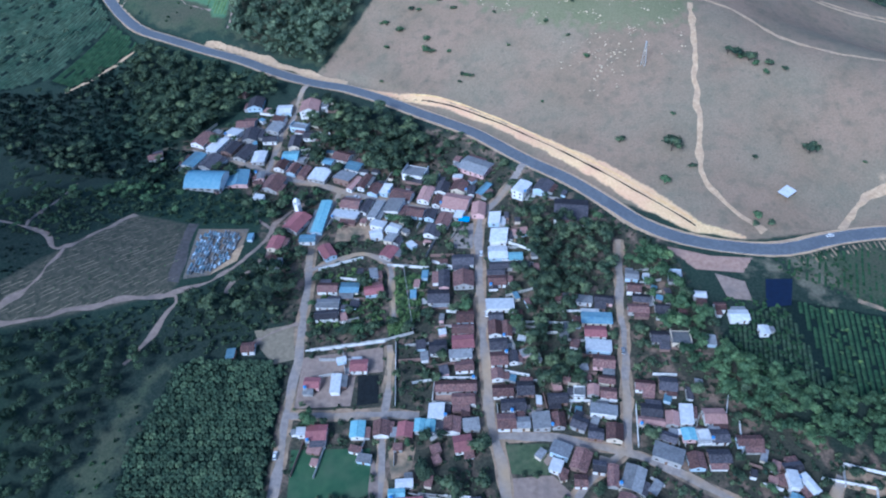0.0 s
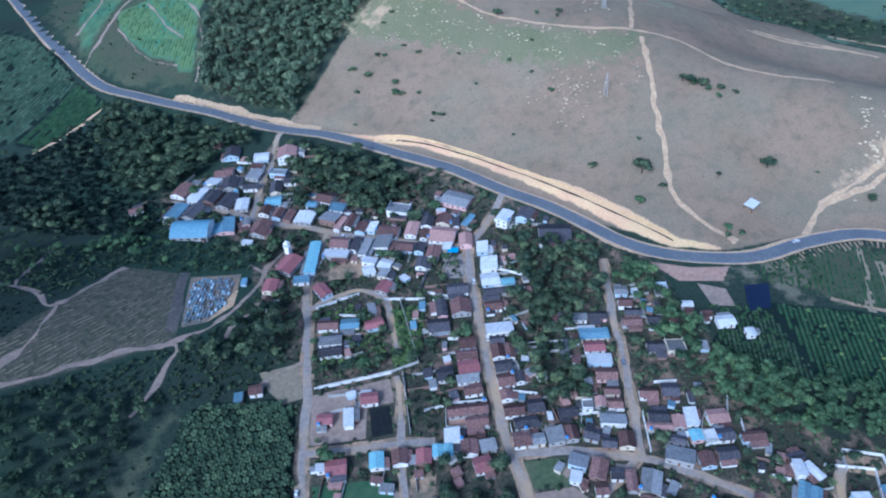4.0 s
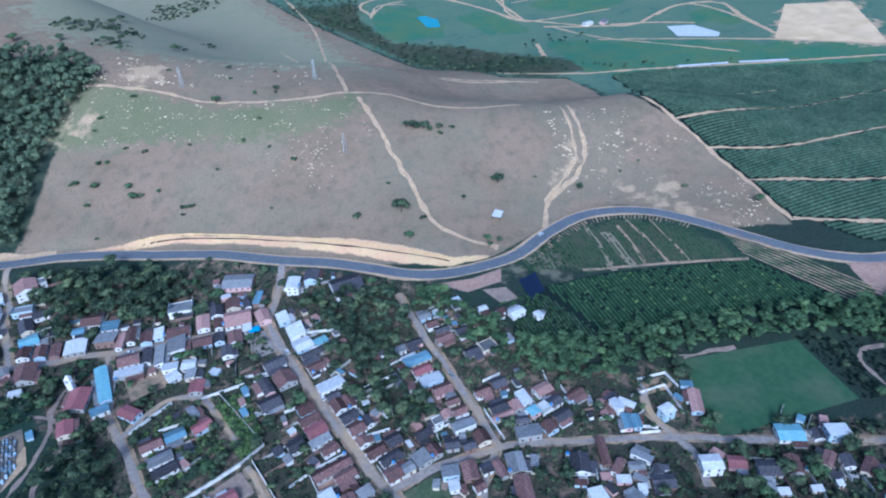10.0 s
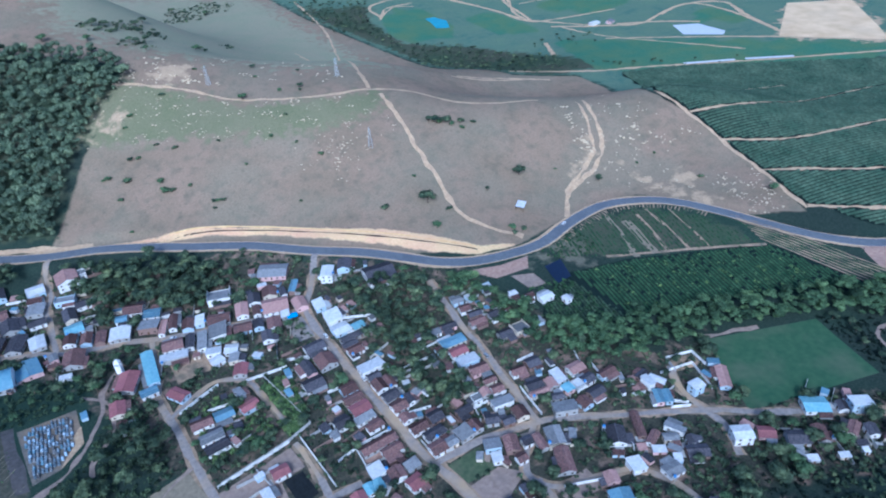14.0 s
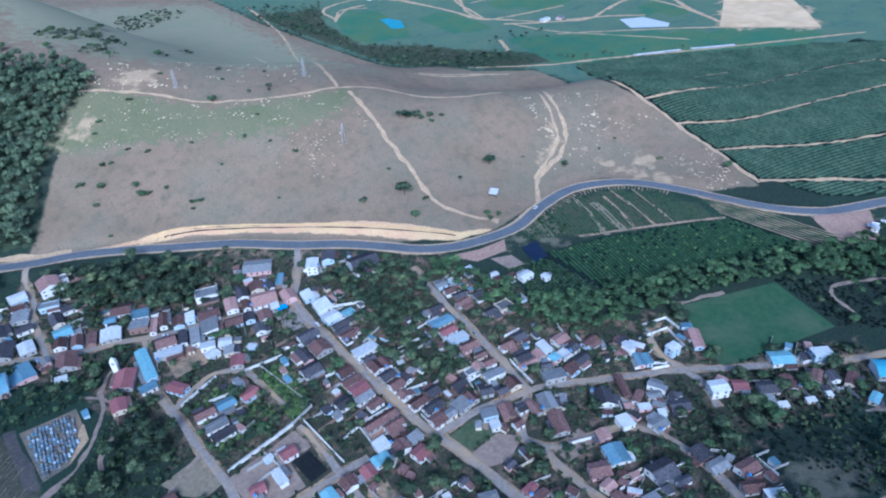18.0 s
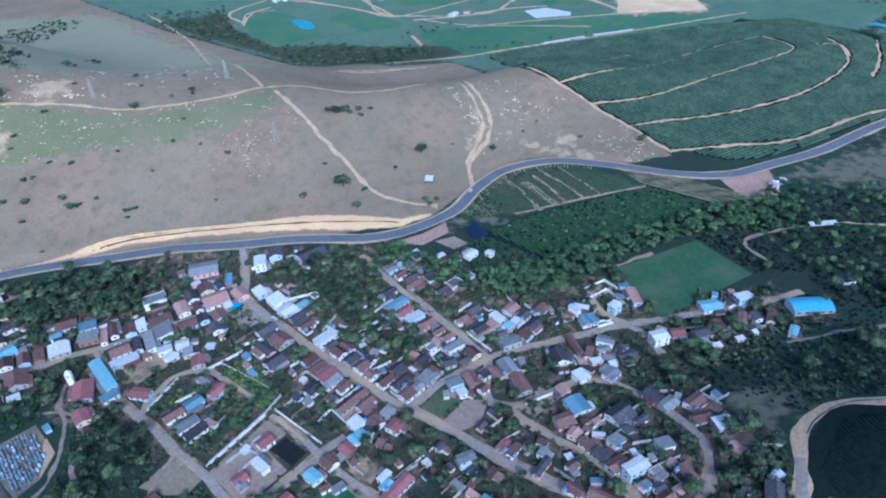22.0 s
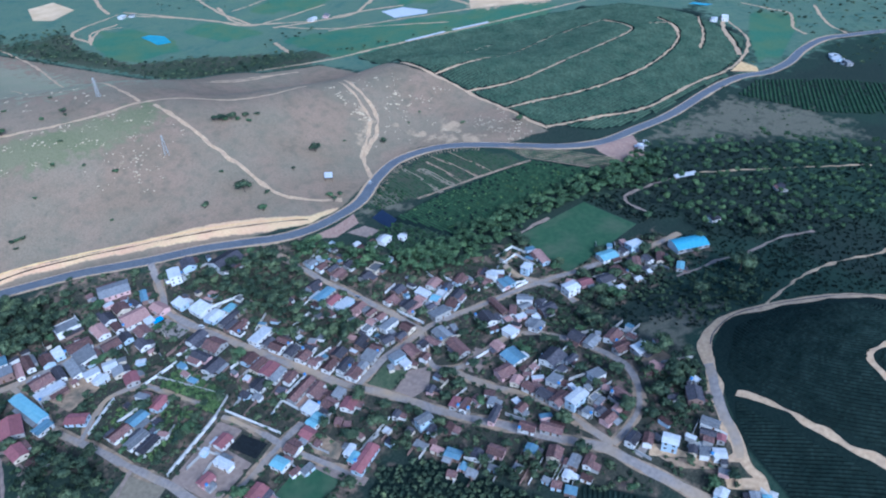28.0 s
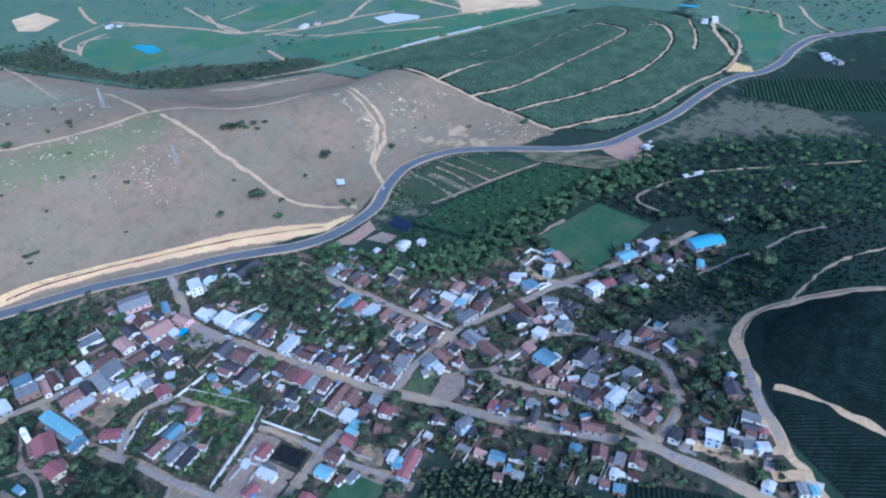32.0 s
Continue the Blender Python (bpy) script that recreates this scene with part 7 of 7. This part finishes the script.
plant_mass("field_trees", x, y, FOREST_KINDS, M_LEAF4, "bluish-green trees along the field terraces", "wood", (0.4, 1.0), 32)
hedge_rows("northwest_field_rows", BRIGHT_NW, 75, 3.0, 0.35, 2.2, M_LEAF3, "bright green crop rows beside the forest", 4.0, 0.05, 8)
x, y = scatter(FIELD_NW, 9, 61, 1, 1, 0.3)
plant_mass("field_bushes", x, y, BUSH_KINDS, M_VEG, "scattered bushes in the rough field", "scrub", (0.4, 1.2), 31)
x, y = pick([scatter([(-267, 690), (-271, 780), (-217, 700), (-163, 684), (-180, 713), (-255, 807), (-290, 817)], 6, 63), scatter([(-258, 660), (-237, 659), (-217, 657), (-205, 668), (-218, 698), (-272, 773)], 6, 64)])
plant_mass("hedgerow_wood", x, y, FOREST_KINDS, M_LEAF4, "belt of trees over the crest behind the fields", "wood", (0.5, 1.0), 44)
x, y = scatter(FURROWS, 3.4, 32, 0.5, 0.5, 0.4)
plant_mass("furrow_plants", x, y, BUSH_KINDS, M_LEAF2, "sparse young plants in hillside furrows", "crop", (0.2, 0.4), 22)
hedge_rows("east_rows", EAST_ROWS, 10, 4.0, 1.3, 2.6, M_VEG, "dark green crop rows below the far highway", 2.5, 0.05, 11)
x, y = scatter(DRY_SLOPE, 9.0, 33, 0.5, 0.5, 0.4)
plant_mass("slope_plants", x, y, BUSH_KINDS, M_LEAF2, "low shrubs scattered on the dry slope", "scrub", (0.4, 1.0), 23)
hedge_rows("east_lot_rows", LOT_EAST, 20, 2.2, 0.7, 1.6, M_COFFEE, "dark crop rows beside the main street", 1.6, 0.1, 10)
x, y = scatter([(178, 226), (205, 219), (285, 174), (296, 128), (217, 158), (168, 181)], 6.2, 30, 1, 1, 0.75)
plant_mass("bright_plants", x, y, BUSH_KINDS, M_LEAF3, "bright green bushes among the vegetable rows", "crop", (0.45, 1.05), 11)


def palm_star(seed):
    """One plantation plant: a short stem under a star of broad drooping leaves."""
    r = np.random.default_rng(seed)
    V, F, k = [], [], 0
    for i in range(9):
        a = i * 0.698 + r.uniform(-0.2, 0.2)
        d, sd = np.array([math.cos(a), math.sin(a), 0]), np.array([-math.sin(a), math.cos(a), 0])
        ln, wd = r.uniform(1.2, 1.7), 0.32
        pts = [(0, 1.5), (0.45, 2.1), (0.8, 1.9), (1.0, 1.3)]
        for q, (s, z) in enumerate(pts):
            w = wd * (0.5, 1.2, 1.0, 0.2)[q]
            V += [d * s * ln + sd * w + [0, 0, z], d * s * ln - sd * w + [0, 0, z]]
        for q in range(3):
            F += [[k + 2 * q, k + 2 * q + 1, k + 2 * q + 3], [k + 2 * q, k + 2 * q + 3, k + 2 * q + 2]]
        k += 8
    V += [(0.12 * math.cos(t * 2.09), 0.12 * math.sin(t * 2.09), z) for z in (-0.3, 1.7) for t in range(3)]
    F += [[k + t, k + (t + 1) % 3, k + 3 + t] for t in range(3)] + [[k + (t + 1) % 3, k + 3 + (t + 1) % 3, k + 3 + t] for t in range(3)]
    return np.array(V, float), np.array(F)


PALMS = [palm_star(s) for s in range(4)]
gx, gy = np.meshgrid(np.arange(-160, -80, 3.3), np.arange(100, 210, 3.3))
px, py = gx.ravel() + 0.12 * (gy.ravel() - 150) + 1.65 * ((np.arange(gx.size) // gx.shape[1]) % 2), gy.ravel()
ok = (inside(PLANTATION, px, py) > 1) & free(px, py, 1, 1)
plant_mass("plantation", px[ok], py[ok], PALMS, M_OLIVE, "papaya plantation in staggered rows of broad-leaved plants", "plantation", (1.25, 1.6), 12)
gx, gy = np.meshgrid(np.arange(-65, -8, 3.9), np.arange(25, 125, 3.9))
px, py = gx.ravel() + 1.95 * ((np.arange(gx.size) // gx.shape[1]) % 2), gy.ravel()
ok = (inside(ORCHARD, px, py) > 0.5) & free(px, py, 1.5, 1.5)
plant_mass("orchard", px[ok], py[ok], BUSH_KINDS, M_LEAF, "dense orchard of round dark green bushes", "orchard", (1.2, 1.6), 13)

# ---- pasture stones, pylons, parked cars ----
STONE = []
for s in range(6):
    r = np.random.default_rng(s)
    STONE.append(fast_mesh("pale_boulder", ICO_V * r.uniform(0.6, 1.2, (12, 1)) * [1.0, 0.8, 0.45], ICO_F, M_ROCK, True))


def stones(poly, n, seed, lo, hi, single=True):
    p = np.array(poly, float)
    r = random.Random(seed)
    done, V, F = 0, [], []
    while done < n:
        x, y = r.uniform(p[:, 0].min(), p[:, 0].max()), r.uniform(p[:, 1].min(), p[:, 1].max())
        if inside(p, np.array([x]), np.array([y]))[0] < 0:
            continue
        for _ in range(r.choice((1, 1, 2, 3))):
            s = r.uniform(lo, hi)
            xx, yy = x + r.uniform(-3, 3), y + r.uniform(-3, 3)
            if not single:
                V.append(ICO_V * np.random.default_rng(done).uniform(0.6, 1.2, (12, 1)) * [s, s * 0.8, s * 0.45] + [xx, yy, gz(xx, yy)])
                F.append(ICO_F + 12 * len(F))
                done += 1
                continue
            t = new("pale_boulder", STONE[r.randrange(6)])
            t.matrix_world = pose(xx, yy, gz(xx, yy) + 0.02, 0, 0, r.uniform(0, 360)) @ Matrix.Diagonal((s, s * r.uniform(0.6, 1.3), s, 1))
            tagged(t, "pale weathered boulder lying in the pasture", "boulder", "pasture boulders")
            done += 1
    if V:
        tagged(new("scattered_stones", fast_mesh("scattered_stones", np.vstack(V), np.vstack(F), M_ROCK)), "pale stones strewn over the dry pasture", "stones", kind="stuff")


stones(GREEN_STRIP, 170, 1, 0.6, 1.5)
stones(GREEN_STRIP, 120, 11, 0.4, 1.0, False)
stones([(60, 430), (150, 400), (160, 440), (70, 470)], 60, 12, 0.35, 0.9, False)
stones([(-20, 600), (60, 560), (150, 500), (160, 560), (60, 640)], 90, 14, 0.5, 1.3, False)
stones([(250, 300), (340, 230), (372, 300), (350, 390), (290, 400)], 120, 15, 0.4, 1.1, False)
stones([(90, 400), (122, 400), (125, 435), (93, 441)], 45, 2, 0.5, 1.4)
stones([(318, 195), (350, 190), (366, 237), (328, 261)], 60, 3, 0.5, 1.5)
stones([(318, 195), (350, 190), (366, 237), (328, 261)], 50, 13, 0.4, 1.1, False)
stones([(296, 325), (333, 302), (368, 299), (351, 377)], 45, 4, 0.6, 1.8, False)
stones([(272, 321), (293, 336), (301, 391), (278, 356)], 40, 5, 0.7, 1.8, False)
stones([(-21, 593), (29, 572), (59, 557), (36, 624), (-3, 636)], 50, 6, 0.8, 2.0, False)


def strut(a, b, t):
    a, b = Vector(a), Vector(b)
    q = (b - a).to_track_quat("Z", "Y").to_matrix()
    n = (b - a).length
    v, f = box(-t, -t, 0, t, t, n)
    return [tuple(a + q @ Vector(c)) for c in v], f


def pylon(x, y, turn):
    p = thing("power_pylon", x, y, gz(x, y) - 0.2, turn, "slender steel lattice power pylon on the pasture hill", "pylon", "power pylons")
    H_ = 17.0
    for i in (-1, 1):
        for j in (-1, 1):
            under("leg", mesh_of("leg", *strut((i * 1.5, j * 1.5, 0), (i * 0.3, j * 0.3, H_), 0.08), M_STEEL), p)
    br = []
    for k in range(7):
        z0, z1 = H_ * k / 7, H_ * (k + 1) / 7
        a, b = 1.5 - 1.2 * k / 7, 1.5 - 1.2 * (k + 1) / 7
        for s in (-1, 1):
            br += [strut((-a, s * a, z0), (b, s * b, z1), 0.06), strut((s * a, -a, z0), (s * b, b, z1), 0.06)]
    under("bracing", mesh_of("bracing", *joined(br), M_STEEL), p)
    for z, w in ((13.2, 2.6), (15.6, 2.0)):
        under("cross_arm", mesh_of("cross_arm", *joined([strut((-w, 0, z), (w, 0, z), 0.1), strut((-w, 0, z), (0, 0, z + 1.1), 0.06), strut((w, 0, z), (0, 0, z + 1.1), 0.06)]), M_STEEL), p)


for x, y, t in ((150, 519, 20), (124, 417, 70), (49, 564, 30)):
    pylon(x, y, t)


def car(x, y, turn, m, word):
    c = thing("car", x, y, gz(x, y) + 0.18, turn, f"small {word} hatchback car parked on the street", "car", "parked cars")
    prof = [(-2.0, 0.3), (-2.05, 0.75), (-1.9, 0.95), (1.0, 0.95), (1.9, 0.8), (2.0, 0.5), (1.95, 0.3)]
    v = [(px, s * 0.82, z) for s in (-1, 1) for px, z in prof]
    n = len(prof)
    f = [tuple(range(n)), tuple(range(2 * n - 1, n - 1, -1))] + [(k, (k + 1) % n, n + (k + 1) % n, n + k)[::-1] for k in range(n)]
    body = under("body", mesh_of("body", v, f, m), c)
    cab = [(-1.85, 0.95), (-1.5, 1.42), (0.3, 1.45), (1.0, 0.95)]
    v = [(px, s * (0.78 if z < 1 else 0.62), z) for s in (-1, 1) for px, z in cab]
    under("glasshouse", mesh_of("glasshouse", v, [(0, 1, 2, 3), (7, 6, 5, 4), (0, 4, 5, 1), (2, 6, 7, 3)], M_PANE), c)
    under("roof", mesh_of("roof", *box(-1.5, -0.62, 1.42, 0.3, 0.62, 1.49), m), c)
    wv = [(0.3 * math.cos(k * 0.6283), yy, 0.3 * math.sin(k * 0.6283)) for yy in (-0.1, 0.1) for k in range(10)]
    wf = [tuple(range(9, -1, -1)), tuple(range(10, 20))] + [(k, (k + 1) % 10, 10 + (k + 1) % 10, 10 + k) for k in range(10)]
    wm = mesh_of("wheel", wv, wf, M_TYRE)
    for i in (-1.25, 1.25):
        for j in (-0.78, 0.78):
            under("wheel", wm, c, pose(i, j, 0.3))


paint_w = mat("white_car_paint", [(0.7, 0.7, 0.7), (0.75, 0.75, 0.75)], 1.0, rough=0.25, bump=0)
paint_s = mat("silver_car_paint", [(0.4, 0.41, 0.42), (0.45, 0.46, 0.47)], 1.0, rough=0.3, metal=0.5, bump=0)
for x, y, t, m, word in ((-85.4, 154, 90, paint_w, "white"), (9.5, 277, 90, paint_w, "white"), (203, 279.3, 10, paint_w, "white"), (17.2, 100, 90, paint_s, "silver"), (-40, 325, -20, paint_w, "white"), (75, 205, 85, paint_s, "silver"), (-66, 331, -20, paint_w, "white"), (10.4, 232, 90, paint_w, "white")):
    car(x, y, t, m, word)
